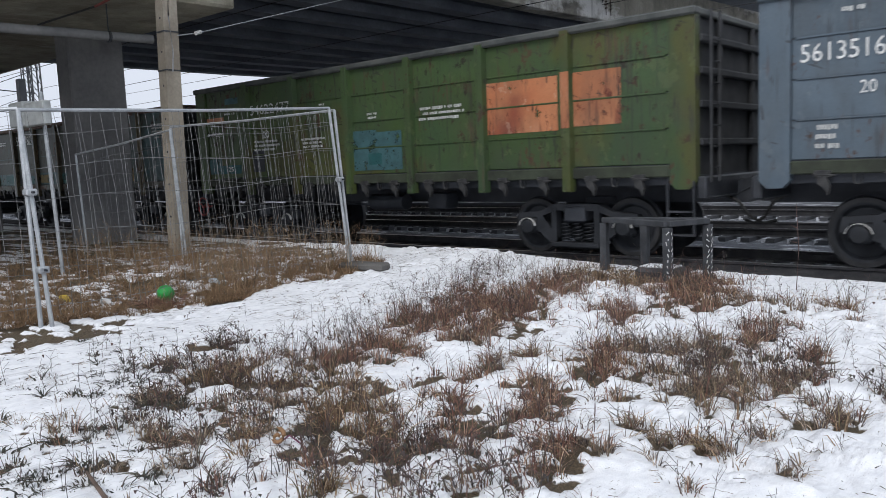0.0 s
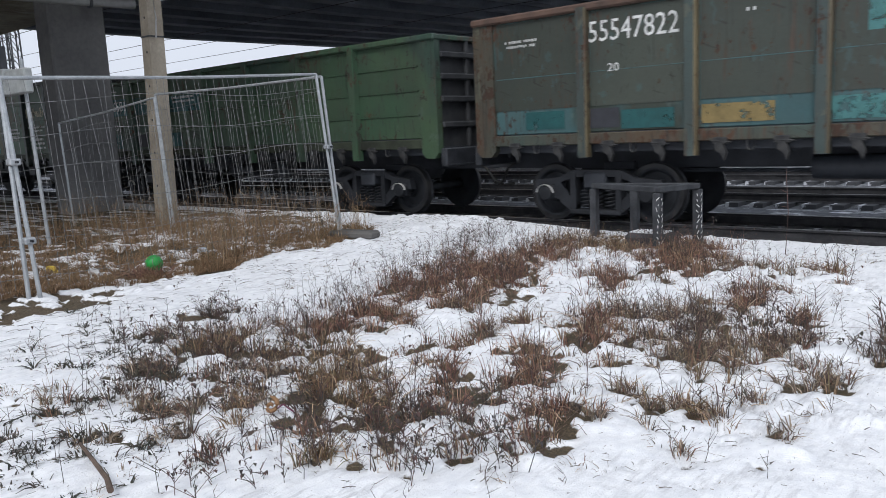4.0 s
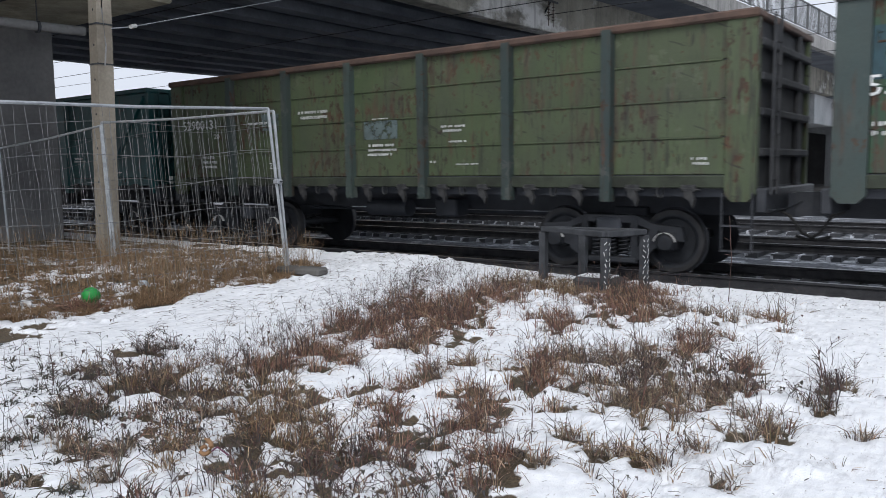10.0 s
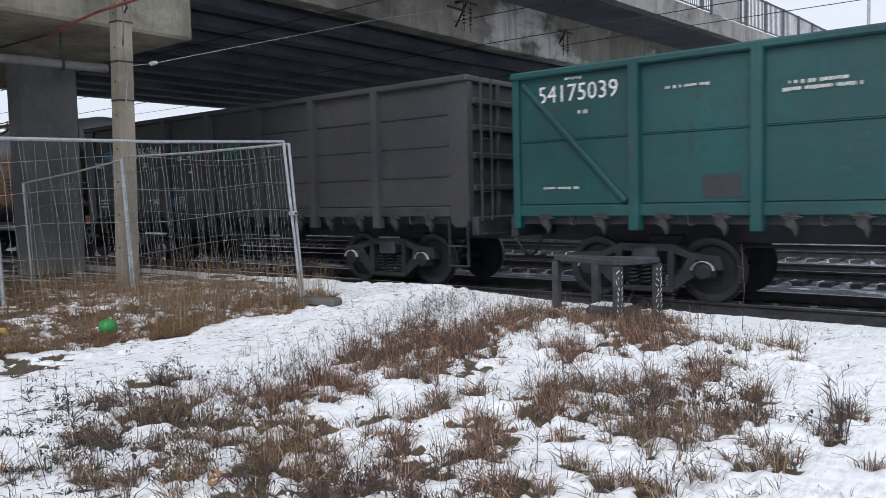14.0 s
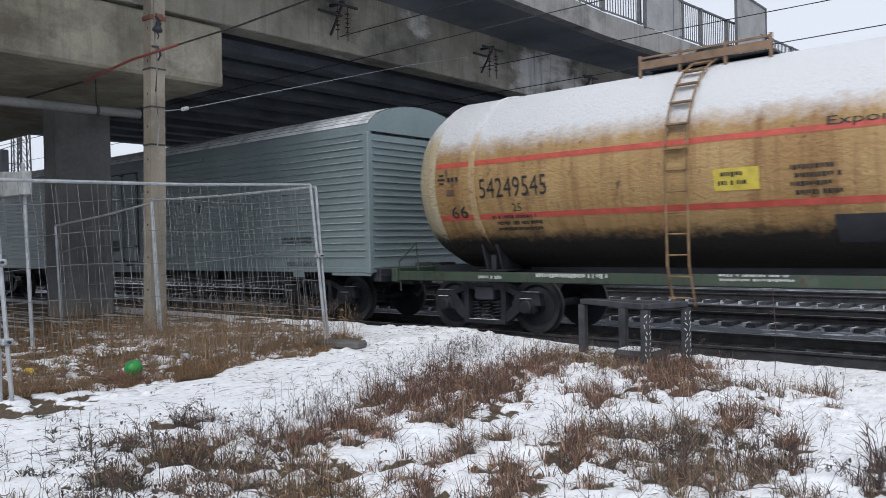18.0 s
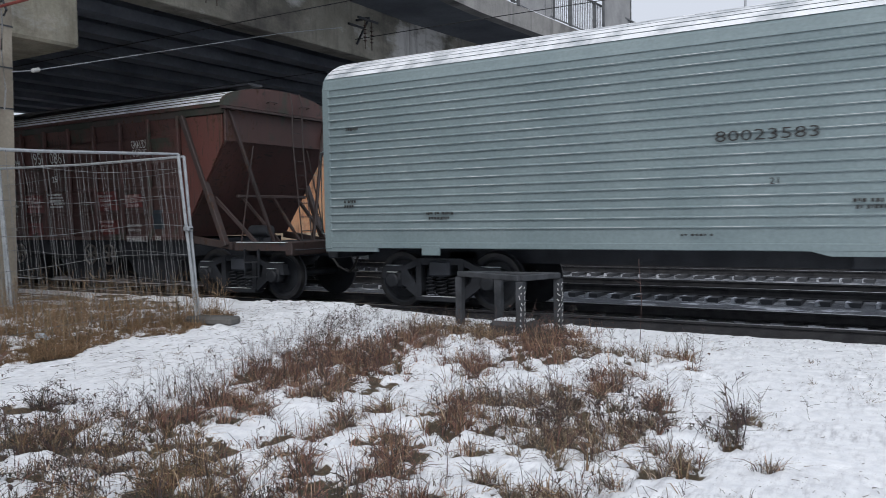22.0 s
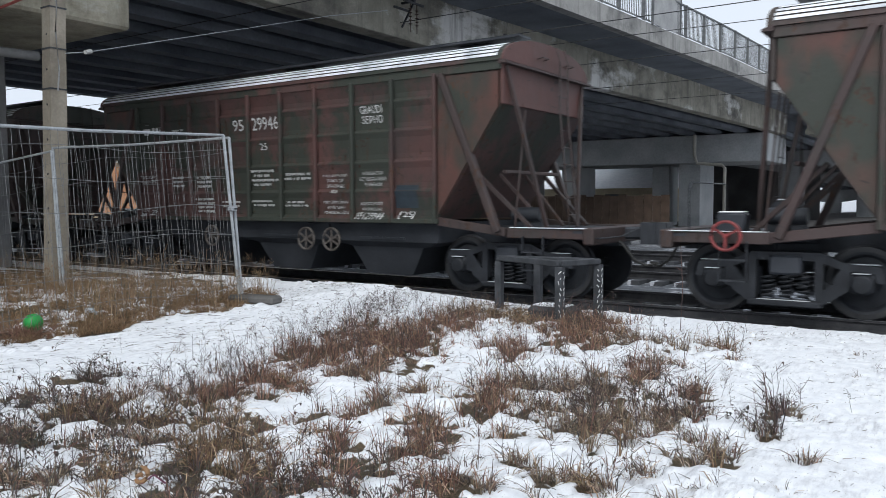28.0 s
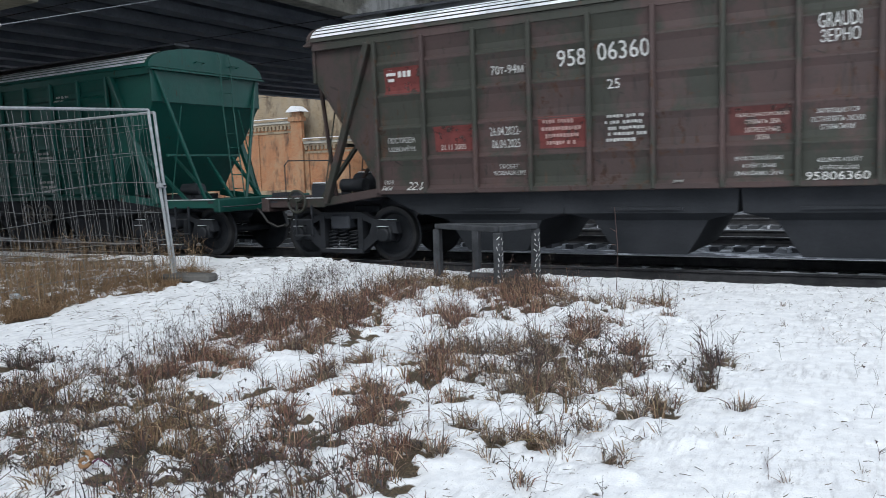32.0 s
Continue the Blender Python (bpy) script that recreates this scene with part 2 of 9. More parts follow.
def paint(name, a, b, rust=0.35, grime=0.4, seed=0.0, rough=0.55, rust_col=(0.05, 0.024, 0.014), bare=(0.12, 0.12, 0.11), third=None, third_at=0.55, bands=False):
    """Old wagon paint: two tones, clusters of rust, runs, scratches, dust and fine grain."""
    mat, n, l, p = material(name)

    def times(x, k):
        m = n.new("ShaderNodeMath")
        m.operation = "MULTIPLY"
        m.inputs[1].default_value = k
        l.new(x, m.inputs[0])
        return m.outputs[0]

    def plus(x, y):
        m = n.new("ShaderNodeMath")
        m.operation = "ADD"
        l.new(x, m.inputs[0]), l.new(y, m.inputs[1])
        return m.outputs[0]

    big = ramp(n, l, noise_node(n, l, 0.55, 5, seed=seed), 0.38, 0.62)
    col = mix(n, l, big, a, b)
    info = n.new("ShaderNodeObjectInfo")
    if third:
        zone = noise_node(n, l, 1.0, 6, 0.66, (0.75, 1, 0.55), seed + 6) if bands else noise_node(n, l, 0.42, 4, 0.6, (1, 1, 0.7), seed + 6)
        if bands:
            zone, third_at = plus(zone, times(info.outputs["Random"], 0.13)), third_at + 0.065
        col = mix(n, l, ramp(n, l, zone, third_at - 0.04, third_at + 0.04), col, third)
    # each pressed panel has faded in its own way
    col = mix(n, l, 1.0, col, mix(n, l, info.outputs["Random"], (0.84, 0.84, 0.84), (1.10, 1.10, 1.10)), "MULTIPLY")
    # flaked places with crisp edges
    flake = ramp(n, l, noise_node(n, l, 2.7, 8, 0.68, (1, 1, 0.8), seed + 21), 0.595, 0.61)
    col = mix(n, l, times(flake, 0.10 + 0.5 * min(0.8, rust)), col, bare)
    # faded, chalky smears
    chalk = ramp(n, l, noise_node(n, l, 1.9, 6, 0.7, (1, 1, 0.45), seed + 11), 0.60, 0.74)
    col = mix(n, l, times(chalk, 0.5 * grime), col, bare)
    cluster = ramp(n, l, noise_node(n, l, 0.9, 4, seed=seed + 9), 0.42, 0.62)
    spots = ramp(n, l, plus(noise_node(n, l, 7.5, 6, 0.72, (1, 1, 0.6), seed + 2), times(cluster, 0.10)), 0.72 - 0.14 * rust, 0.76 - 0.14 * rust)
    runs = ramp(n, l, plus(noise_node(n, l, 4.2, 5, 0.66, (2.4, 2.4, 0.20), seed + 5), times(cluster, 0.09)), 0.70 - 0.16 * rust, 0.80 - 0.14 * rust)
    tone = mix(n, l, ramp(n, l, noise_node(n, l, 2.3, 3, seed=seed + 13), 0.42, 0.58), rust_col, (0.085, 0.043, 0.027))
    col = mix(n, l, times(runs, 0.75), col, tone)
    col = mix(n, l, times(spots, 0.92), col, tone)
    if rust > 0.15:
        for turn, k in ((24, 1), (83, 3), (97, 4)):
            col = mix(n, l, times(scratch_node(n, l, turn, 2.6, seed + k, 0.725 - 0.06 * rust, 0.745 - 0.06 * rust), 0.7), col, (0.020, 0.017, 0.015))
    # thin sooty drips
    drips = ramp(n, l, plus(noise_node(n, l, 8.5, 4, 0.6, (2.2, 2.2, 0.09), seed + 17), times(cluster, 0.07)), 0.665 - 0.05 * rust, 0.72 - 0.05 * rust)
    col = mix(n, l, times(drips, 0.35 + 0.4 * min(1.0, rust)), col, (0.020, 0.019, 0.018))
    dust = ramp(n, l, noise_node(n, l, 1.7, 6, 0.62, (1, 1, 0.5), seed + 8), 0.42, 0.74)
    col = mix(n, l, times(dust, 0.85 * grime), col, (0.042, 0.042, 0.038))
    grain = noise_node(n, l, 34, 4, seed=seed + 3)
    col = mix(n, l, 0.3, col, mix(n, l, grain, (0.3, 0.3, 0.3), (0.8, 0.8, 0.8)), "OVERLAY")
    l.new(col, p.inputs["Base Color"])
    l.new(mix(n, l, spots, (rough,) * 3, (0.9, 0.9, 0.9)), p.inputs["Roughness"])
    dents = noise_node(n, l, 2.2, 3, seed=seed + 4)
    both = n.new("ShaderNodeMath")
    both.operation = "MULTIPLY_ADD"
    both.inputs[1].default_value = 0.08
    l.new(grain, both.inputs[0]), l.new(dents, both.inputs[2])
    bump(n, l, p, both.outputs[0], 0.6, 0.03)
    return mat


def plain(name, col, rough=0.6, metal=0.0):
    return rough_mat(name, tuple(0.82 * c for c in col), tuple(min(1.0, 1.15 * c) for c in col), 6.0, 60.0, rough, 0.12, metal)


def worn(mat, amount, scale=6.0, seed=3.0):
    """Old markings: flakes of the paint are gone and show what lies below."""
    n, l = mat.node_tree.nodes, mat.node_tree.links
    gone = ramp(n, l, noise_node(n, l, scale, 7, 0.72, (1, 1, 0.8), seed), amount - 0.025, amount + 0.025)
    l.new(gone, n["Principled BSDF"].inputs["Alpha"])
    return mat


STEEL_DARK = rough_mat("sooty_steel", (0.013, 0.016, 0.021), (0.042, 0.045, 0.053), 3.0, 50.0, 0.48, 0.4)
STEEL_BLACK = rough_mat("black_underframe", (0.020, 0.024, 0.032), (0.042, 0.047, 0.058), 2.0, 40.0, 0.6, 0.3)
CAST = rough_mat("oily_cast_steel", (0.008, 0.010, 0.014), (0.026, 0.029, 0.036), 3.0, 50.0, 0.68, 0.4)
RAIL_SIDE = rough_mat("rusty_rail", (0.018, 0.019, 0.023), (0.042, 0.042, 0.046), 6.0, 60.0, 0.8, 0.2)
RAIL_TOP = rough_mat("bright_rail_head", (0.3, 0.3, 0.32), (0.45, 0.45, 0.46), 4.0, 60.0, 0.3, 0.02, 1.0)
GALV = rough_mat("galvanised_steel", (0.30, 0.32, 0.34), (0.42, 0.44, 0.46), 9.0, 70.0, 0.5, 0.1, 0.4)
CONCRETE = rough_mat("weathered_concrete", (0.145, 0.145, 0.147), (0.23, 0.228, 0.225), 0.7, 14.0, 0.9, 0.35)
CONCRETE_PALE = rough_mat("pale_concrete", (0.34, 0.32, 0.28), (0.52, 0.50, 0.45), 0.8, 14.0, 0.9, 0.35)


CONCRETE_MID = rough_mat("grey_column_concrete", (0.19, 0.195, 0.20), (0.28, 0.285, 0.29), 0.5, 9.0, 0.9, 0.3)
# paler for the far pier: sky light from the sides is in the colour
CONCRETE_FAR_LIT = rough_mat("blue_grey_concrete", (0.33, 0.345, 0.355), (0.45, 0.46, 0.465), 0.5, 9.0, 0.9, 0.3)


def stained(name, a, b, soot, lime, dark_at, lime_at, seed):
    """Old concrete: cloudy tones, dark weathering, washed-out lime and runs of water."""
    mat, n, l, p = material(name)
    col = mix(n, l, ramp(n, l, noise_node(n, l, 0.9, 6, 0.65, seed=seed), 0.38, 0.62), a, b)
    col = mix(n, l, ramp(n, l, noise_node(n, l, 0.55, 7, 0.68, (1, 0.55, 0.9), seed + 2), dark_at - 0.07, dark_at + 0.09), col, soot)
    col = mix(n, l, ramp(n, l, noise_node(n, l, 0.36, 8, 0.66, (1, 0.6, 1.1), seed + 4), lime_at, lime_at + 0.07), col, lime)
    runs = ramp(n, l, noise_node(n, l, 3.2, 5, 0.65, (1, 1, 0.10), seed + 6), 0.52, 0.72)
    part_runs = n.new("ShaderNodeMath")
    part_runs.operation = "MULTIPLY"
    part_runs.inputs[1].default_value = 0.6
    l.new(runs, part_runs.inputs[0])
    col = mix(n, l, part_runs.outputs[0], col, soot)
    grain = noise_node(n, l, 22, 5, 0.65, seed=seed + 8)
    col = mix(n, l, 0.4, col, mix(n, l, grain, (0.25, 0.25, 0.25), (0.85, 0.85, 0.85)), "OVERLAY")
    l.new(col, p.inputs["Base Color"])
    p.inputs["Roughness"].default_value = 0.9
    bump(n, l, p, grain, 0.45, 0.02)
    return mat


STAINED = stained("stained_girder_concrete", (0.215, 0.203, 0.170), (0.33, 0.31, 0.26), (0.080, 0.075, 0.069), (0.60, 0.59, 0.57), 0.565, 0.575, 2.0)
STAINED_PALE = stained("stained_edge_concrete", (0.26, 0.255, 0.245), (0.36, 0.35, 0.335), (0.10, 0.10, 0.10), (0.46, 0.46, 0.46), 0.60, 0.62, 5.0)
STAINED_CAP = stained("stained_cap_concrete", (0.25, 0.235, 0.185), (0.43, 0.395, 0.31), (0.15, 0.13, 0.095), (0.50, 0.48, 0.43), 0.555, 0.63, 9.0)
FENCE_WIRE = rough_mat("dull_fence_wire", (0.120, 0.124, 0.128), (0.210, 0.214, 0.217), 9.0, 70.0, 0.6, 0.1, 0.2)
# bridge underside: shade and its cool cast are put into this colour
CONCRETE_SHADE = rough_mat("sooty_concrete", (0.086, 0.098, 0.120), (0.160, 0.174, 0.200), 0.5, 12.0, 0.9, 0.35)
COLUMN_GREY = rough_mat("dirty_column_concrete", (0.100, 0.100, 0.102), (0.185, 0.182, 0.178), 0.8, 12.0, 0.9, 0.35)
POLE_CONC = rough_mat("pole_concrete", (0.20, 0.175, 0.14), (0.32, 0.285, 0.23), 1.6, 22.0, 0.9, 0.3)
SLEEPER = rough_mat("sleeper_concrete", (0.035, 0.036, 0.040), (0.075, 0.076, 0.080), 3.0, 30.0, 0.9, 0.3)
WHITE_PAINT = worn(plain("white_lettering", (0.62, 0.63, 0.62), 0.6), 0.36, 14.0)
BLACK_PAINT = plain("black_lettering", (0.02, 0.02, 0.02), 0.6)
SNOW = rough_mat("thin_snow", (0.74, 0.76, 0.80), (0.86, 0.87, 0.90), 3.0, 24.0, 0.75, 0.35, dist=0.02)
ROOF_SNOW = rough_mat("thin_patchy_snow", (0.40, 0.43, 0.46), (0.80, 0.82, 0.85), 2.2, 30.0, 0.8, 0.4, spread=(0.36, 0.56), dist=0.02)
RED = rough_mat("worn_red_paint", (0.13, 0.028, 0.028), (0.27, 0.045, 0.045), 7.0, 40.0, 0.6, 0.2)


# ---------------------------------------------------------------- ground
def ease(a):
    a = min(1.0, max(0.0, a))
    return a * a * (3 - 2 * a)


def fbm(x, y, s, seed=0.0, octaves=3):
    return noise.fractal(V((x * s + seed, y * s - seed, seed * 0.7)), 0.8, 2.0, octaves)


def level(x, y):
    """Height of the ground without its small lumps."""
    left = ease((-x - 4.0) / 4.0)
    h = 0.03 + (0.30 - 0.13 * ease((y + 10.0) / 2.2)) * left + 0.09 * ease((y + 8) / 5) * (1 - left)
    h += 0.05 * math.exp(-(((x + 7.6) / 1.2) ** 2) - ((y + 3.0) / 0.8) ** 2)
    h -= 0.07 * math.exp(-(((x + 4.4) / 0.8) ** 2) - ((y + 3.4) / 0.45) ** 2)
    k = ease((y + 2.75) / 1.0)
    bed = ease((y - 3.0) / 0.7) * (1 - ease((y - 12.6) / 0.8))
    return h * (1 - k) - 0.32 * k + 0.075 * bed


# Clumps of dry grass on the snow: x, y, half width, half depth, thickness, kind.
CLUMPS = [
    (-5.25, -8.85, 0.34, 0.15, 0.95, "O"), (-4.95, -9.12, 0.22, 0.13, 0.85, "D"), (-4.42, -9.20, 0.20, 0.15, 0.95, "O"), (-5.02, -8.55, 0.26, 0.13, 0.90, "O"),
    (-5.85, -8.50, 0.30, 0.13, 0.85, "D"), (-4.18, -9.52, 0.15, 0.13, 0.85, "D"), (-4.62, -8.82, 0.20, 0.13, 0.85, "T"), (-5.6, -9.15, 0.22, 0.12, 0.85, "O"),
    (-5.03, -5.83, 0.51, 0.96, 1.00, "R"), (-4.96, -6.91, 0.40, 0.65, 1.00, "R"), (-4.92, -7.69, 0.32, 0.41, 1.00, "R"), (-4.82, -8.21, 0.19, 0.22, 0.95, "R"),
    (-4.37, -7.78, 0.11, 0.16, 0.80, "R"), (-5.04, -4.54, 0.40, 0.64, 0.75, "R"), (-5.08, -3.56, 0.45, 0.61, 0.70, "T"), (-4.43, -7.04, 0.20, 0.16, 0.60, "O"),
    (-3.97, -8.92, 0.26, 0.76, 1.00, "T"), (-3.47, -9.48, 0.18, 0.22, 0.85, "D"), (-3.54, -8.94, 0.20, 0.55, 0.85, "T"), (-3.06, -9.26, 0.24, 0.21, 0.80, "D"),
    (-3.48, -8.41, 0.22, 0.45, 0.80, "R"), (-2.91, -8.94, 0.19, 0.36, 0.80, "R"), (-2.80, -8.28, 0.18, 0.66, 1.00, "R"), (-2.32, -8.78, 0.21, 0.24, 1.00, "R"),
    (-2.67, -8.78, 0.16, 0.34, 0.80, "D"), (-3.51, -7.27, 0.24, 0.21, 0.85, "T"), (-3.62, -7.52, 0.17, 0.15, 0.75, "O"), (-3.58, -7.90, 0.12, 0.13, 0.65, "R"),
    (-5.27, -8.61, 0.29, 0.14, 0.80, "R"), (-5.14, -9.18, 0.22, 0.17, 0.90, "T"), (-4.97, -9.62, 0.14, 0.18, 0.80, "O"), (-4.36, -9.19, 0.14, 0.14, 0.70, "O"),
    (-3.94, -9.51, 0.13, 0.12, 0.70, "O"), (-3.84, -9.75, 0.11, 0.22, 0.90, "T"), (-4.08, -9.94, 0.10, 0.17, 0.75, "O"), (-4.58, -9.40, 0.14, 0.11, 0.55, "O"),
    (-4.41, -9.97, 0.09, 0.14, 0.60, "O"), (-3.02, -7.02, 0.17, 0.60, 0.85, "R"), (-2.84, -6.73, 0.26, 0.55, 0.90, "O"), (-2.54, -6.53, 0.34, 0.63, 0.95, "O"),
    (-2.27, -5.90, 0.18, 0.44, 0.90, "R"), (-2.08, -7.28, 0.34, 0.37, 0.85, "O"), (-1.60, -7.20, 0.28, 0.40, 0.95, "O"), (-1.65, -6.71, 0.20, 0.24, 0.70, "O"),
    (-1.26, -7.51, 0.12, 0.16, 0.85, "O"), (-1.75, -6.16, 0.11, 0.19, 0.75, "R"), (-1.16, -7.97, 0.06, 0.15, 0.75, "O"), (-3.66, -3.95, 0.49, 1.01, 0.95, "R"),
    (-3.76, -5.45, 0.25, 0.41, 0.80, "R"), (-4.43, -3.86, 0.27, 0.57, 0.70, "T"), (-2.80, -4.49, 0.28, 0.41, 0.70, "O"), (-2.13, -4.44, 0.27, 0.24, 0.70, "T"),
    (-2.25, -5.27, 0.20, 0.20, 0.55, "O"), (-1.10, -6.33, 0.10, 0.32, 0.55, "D"), (-1.12, -6.87, 0.13, 0.09, 0.70, "D"), (-0.75, -7.28, 0.05, 0.06, 0.60, "O"),
    (-1.88, -8.34, 0.12, 0.08, 0.65, "O"), (-1.68, -8.28, 0.12, 0.09, 0.75, "T"), (-1.49, -8.35, 0.06, 0.06, 0.60, "O"), (-2.14, -8.19, 0.07, 0.06, 0.60, "O"),
    (-1.50, -8.00, 0.08, 0.08, 0.55, "O"), (-0.96, -7.99, 0.06, 0.06, 0.60, "O"), (-1.74, -4.93, 0.12, 0.12, 0.50, "O"), (-2.11, -8.67, 0.09, 0.07, 0.55, "O"),
    (-2.55, -7.74, 0.11, 0.09, 0.50, "O"), (-4.11, -10.40, 0.19, 0.12, 0.59, "O"), (-4.81, -10.30, 0.17, 0.09, 0.44, "O"), (-4.55, -10.64, 0.16, 0.11, 0.41, "O"),
    (-5.03, -9.70, 0.23, 0.14, 0.55, "O"), (-4.67, -9.97, 0.14, 0.10, 0.44, "O"), (-4.16, -9.96, 0.17, 0.14, 0.52, "O"), (-3.87, -10.20, 0.12, 0.09, 0.48, "O"),
    (-3.91, -9.72, 0.09, 0.25, 0.67, "T"), (-5.12, -10.41, 0.21, 0.09, 0.37, "O"), (-3.36, -10.24, 0.07, 0.14, 0.44, "D"), (-2.90, -9.87, 0.14, 0.10, 0.59, "T"),
    (-2.73, -9.60, 0.20, 0.17, 0.55, "O"), (-2.47, -9.63, 0.14, 0.06, 0.52, "O"), (-2.27, -9.07, 0.17, 0.28, 0.74, "R"), (-3.19, -9.74, 0.12, 0.13, 0.52, "D"),
    (-3.20, -10.09, 0.06, 0.08, 0.44, "D"), (-2.35, -9.40, 0.11, 0.09, 0.44, "D"), (-1.47, -8.40, 0.08, 0.06, 0.44, "O"), (-1.27, -8.04, 0.06, 0.06, 0.37, "O"),
    (-1.72, -8.25, 0.09, 0.07, 0.44, "O"), (-1.82, -8.71, 0.07, 0.06, 0.37, "O"), (-1.11, -8.61, 0.07, 0.06, 0.44, "O"), (-1.21, -8.36, 0.06, 0.06, 0.37, "O"),
    (-1.50, -8.89, 0.04, 0.06, 0.37, "O"), (-0.96, -8.00, 0.09, 0.06, 0.37, "O"), (-1.09, -8.03, 0.07, 0.09, 0.44, "O"),
]


def pillow(x, y):
    """Where snow lies in small mounds between the tufts."""
    return 0.75 * fbm(x, y, 3.1, 4.0, 2) + 0.75 * fbm(x, y, 7.4, 8.0, 2)


def clumped(x, y):
    """How near a place is to the middle of a clump of grass; 0 on open snow."""
    best = 0.0
    for px, py, a, b, w, kind in CLUMPS:
        u, v = x - px, y - py
        r = math.hypot(px, py + 12.2)
        c, s = (py + 12.2) / r, px / r
        p, q = c * u - s * v, s * u + c * v
        d = (p / a) ** 2 + (q / b) ** 2
        if d < 3.0:
            best = max(best, w * (1.30 - 0.43 * d))
    return best


def grassiness(x, y):
    """0 to about 1: how thickly dry grass stands at a place of the snowy verge."""
    return clumped(x, y) - 1.75 * max(-0.2, pillow(x, y)) - 0.10


def verge(x, y):
    """1 in the rough strip behind the fence, 0 on the trodden snow."""
    if y > -2.6:
        return 0.0
    edge = -7.55 - 0.18 * (y + 7.0) + 0.35 * fbm(x, y, 0.9, 9.0) + 0.45 * ease((-8.3 - y) / 0.8)
    return ease((edge - x) / 0.25) * ease((-3.6 - y + 0.3 * fbm(x, y, 1.2, 2.0)) / 0.4 + (-9.5 - x) / 1.0)


def spaced(lo, hi, fine_lo, fine_hi, step, grow=1.12):
    out, v, s = [], fine_lo, step
    while v > lo:
        s *= grow
        v -= s
        out.append(max(v, lo))
    out.reverse()
    n = int((fine_hi - fine_lo) / step)
    out += [fine_lo + (fine_hi - fine_lo) * i / n for i in range(n + 1)]
    v, s = fine_hi, step
    while v < hi:
        s *= grow
        v += s
        out.append(min(v, hi))
    return out


GX = spaced(-900, 900, -10.5, 2.6, 0.034)
GY = spaced(-60, 1500, -11.0, -2.0, 0.034, 1.10)
verts, soil, stones = [], [], []
for y in GY:
    for x in GX:
        h = level(x, y)
        near = -12.5 < y < -2.2 and -13 < x < 4
        gness = grassiness(x, y) if near and -7.0 < x < 0.2 else -0.4
        v = verge(x, y) if near else (1.0 if x < -9 and y < -3.3 else 0.0)
        if near:
            lump = fbm(x, y, 3.4, 1.0)
            around = (1 - v) * (0.12 + 0.88 * ease((gness + 1.5 * max(-0.2, pillow(x, y)) + 0.15) / 0.35))
            h += (0.004 if x < -5.4 else 0.010) * lump + 0.052 * around * (max(-0.25, min(0.6, pillow(x, y))) + 0.30 * fbm(x, y, 13.0, 6.0, 2))
            if v < 0.3 and gness < 0.0:
                h += (0.004 if x < -5.4 else 0.008) * fbm(x, y, 9.0, 3.0)
        bare = max(0.0, gness - 0.52 + 0.75 * fbm(x, y, 9.5, 12.0)) if gness > 0.02 else 0.0
        bare = max(bare, v * (0.40 + 0.85 * fbm(x, y, 1.7, 5.0, 4) + 0.95 * fbm(x, y, 6.5, 7.0, 3)))
        if near:
            h -= 0.04 * ease(bare / 0.30)
        if y > -2.4:
            bare = 0.0
        verts.append((x, y, h))
        soil.append(min(1.0, bare * 1.6))
        stones.append(ease((y + 2.45) / 0.45) * (1 - 0.55 * ease((y - 21.0) / 3.0)))
n = len(GX)
faces = [(i * n + k, i * n + k + 1, (i + 1) * n + k + 1, (i + 1) * n + k) for i in range(len(GY) - 1) for k in range(n - 1)]
ground_mesh = bpy.data.meshes.new("ground")
ground_mesh.from_pydata(verts, [], faces)
ground_mesh.shade_smooth()
for key, values in (("soil", soil), ("stones", stones)):
    ground_mesh.attributes.new(key, "FLOAT", "POINT").data.foreach_set("value", values)

mat, n, l, p = material("snowy_ground")
a_soil = n.new("ShaderNodeAttribute")
a_soil.attribute_name = "soil"
a_stone = n.new("ShaderNodeAttribute")
a_stone.attribute_name = "stones"
big, mid, fine = noise_node(n, l, 1.3, 4, coords="Object"), noise_node(n, l, 14, 5, seed=3), noise_node(n, l, 110, 3, seed=5)
snow_col = mix(n, l, ramp(n, l, mid, 0.35, 0.7), (0.90, 0.91, 0.93), (0.78, 0.795, 0.83))
litter = mix(n, l, ramp(n, l, noise_node(n, l, 95, 6, 0.7, (0.5, 1.6, 1), 6), 0.36, 0.66), (0.020, 0.015, 0.011), (0.17, 0.125, 0.075))
litter = mix(n, l, ramp(n, l, noise_node(n, l, 2.6, 4, seed=31), 0.48, 0.66), litter, (0.062, 0.052, 0.030))
specks = ramp(n, l, noise_node(n, l, 38, 4, 0.7, (2.0, 0.6, 1), 9), 0.645, 0.70)
part_specks = n.new("ShaderNodeMath")
part_specks.operation = "MULTIPLY"
part_specks.inputs[1].default_value = 0.75
l.new(specks, part_specks.inputs[0])
# grey streaks paint the shading of trodden footprints into the snow colour
tread_shade = n.new("ShaderNodeMath")
tread_shade.operation = "MULTIPLY"
l.new(ramp(n, l, noise_node(n, l, 13, 5, 0.65, (1.7, 0.36, 1), 17), 0.48, 0.70), tread_shade.inputs[0]), l.new(ramp(n, l, big, 0.35, 0.65), tread_shade.inputs[1])
snow_col = mix(n, l, tread_shade.outputs[0], snow_col, (0.44, 0.44, 0.465))
snow_col = mix(n, l, part_specks.outputs[0], snow_col, (0.14, 0.10, 0.07))
edge = n.new("ShaderNodeMath")
edge.operation = "MULTIPLY_ADD"
edge.inputs[1].default_value, edge.inputs[2].default_value = 0.7, -0.35
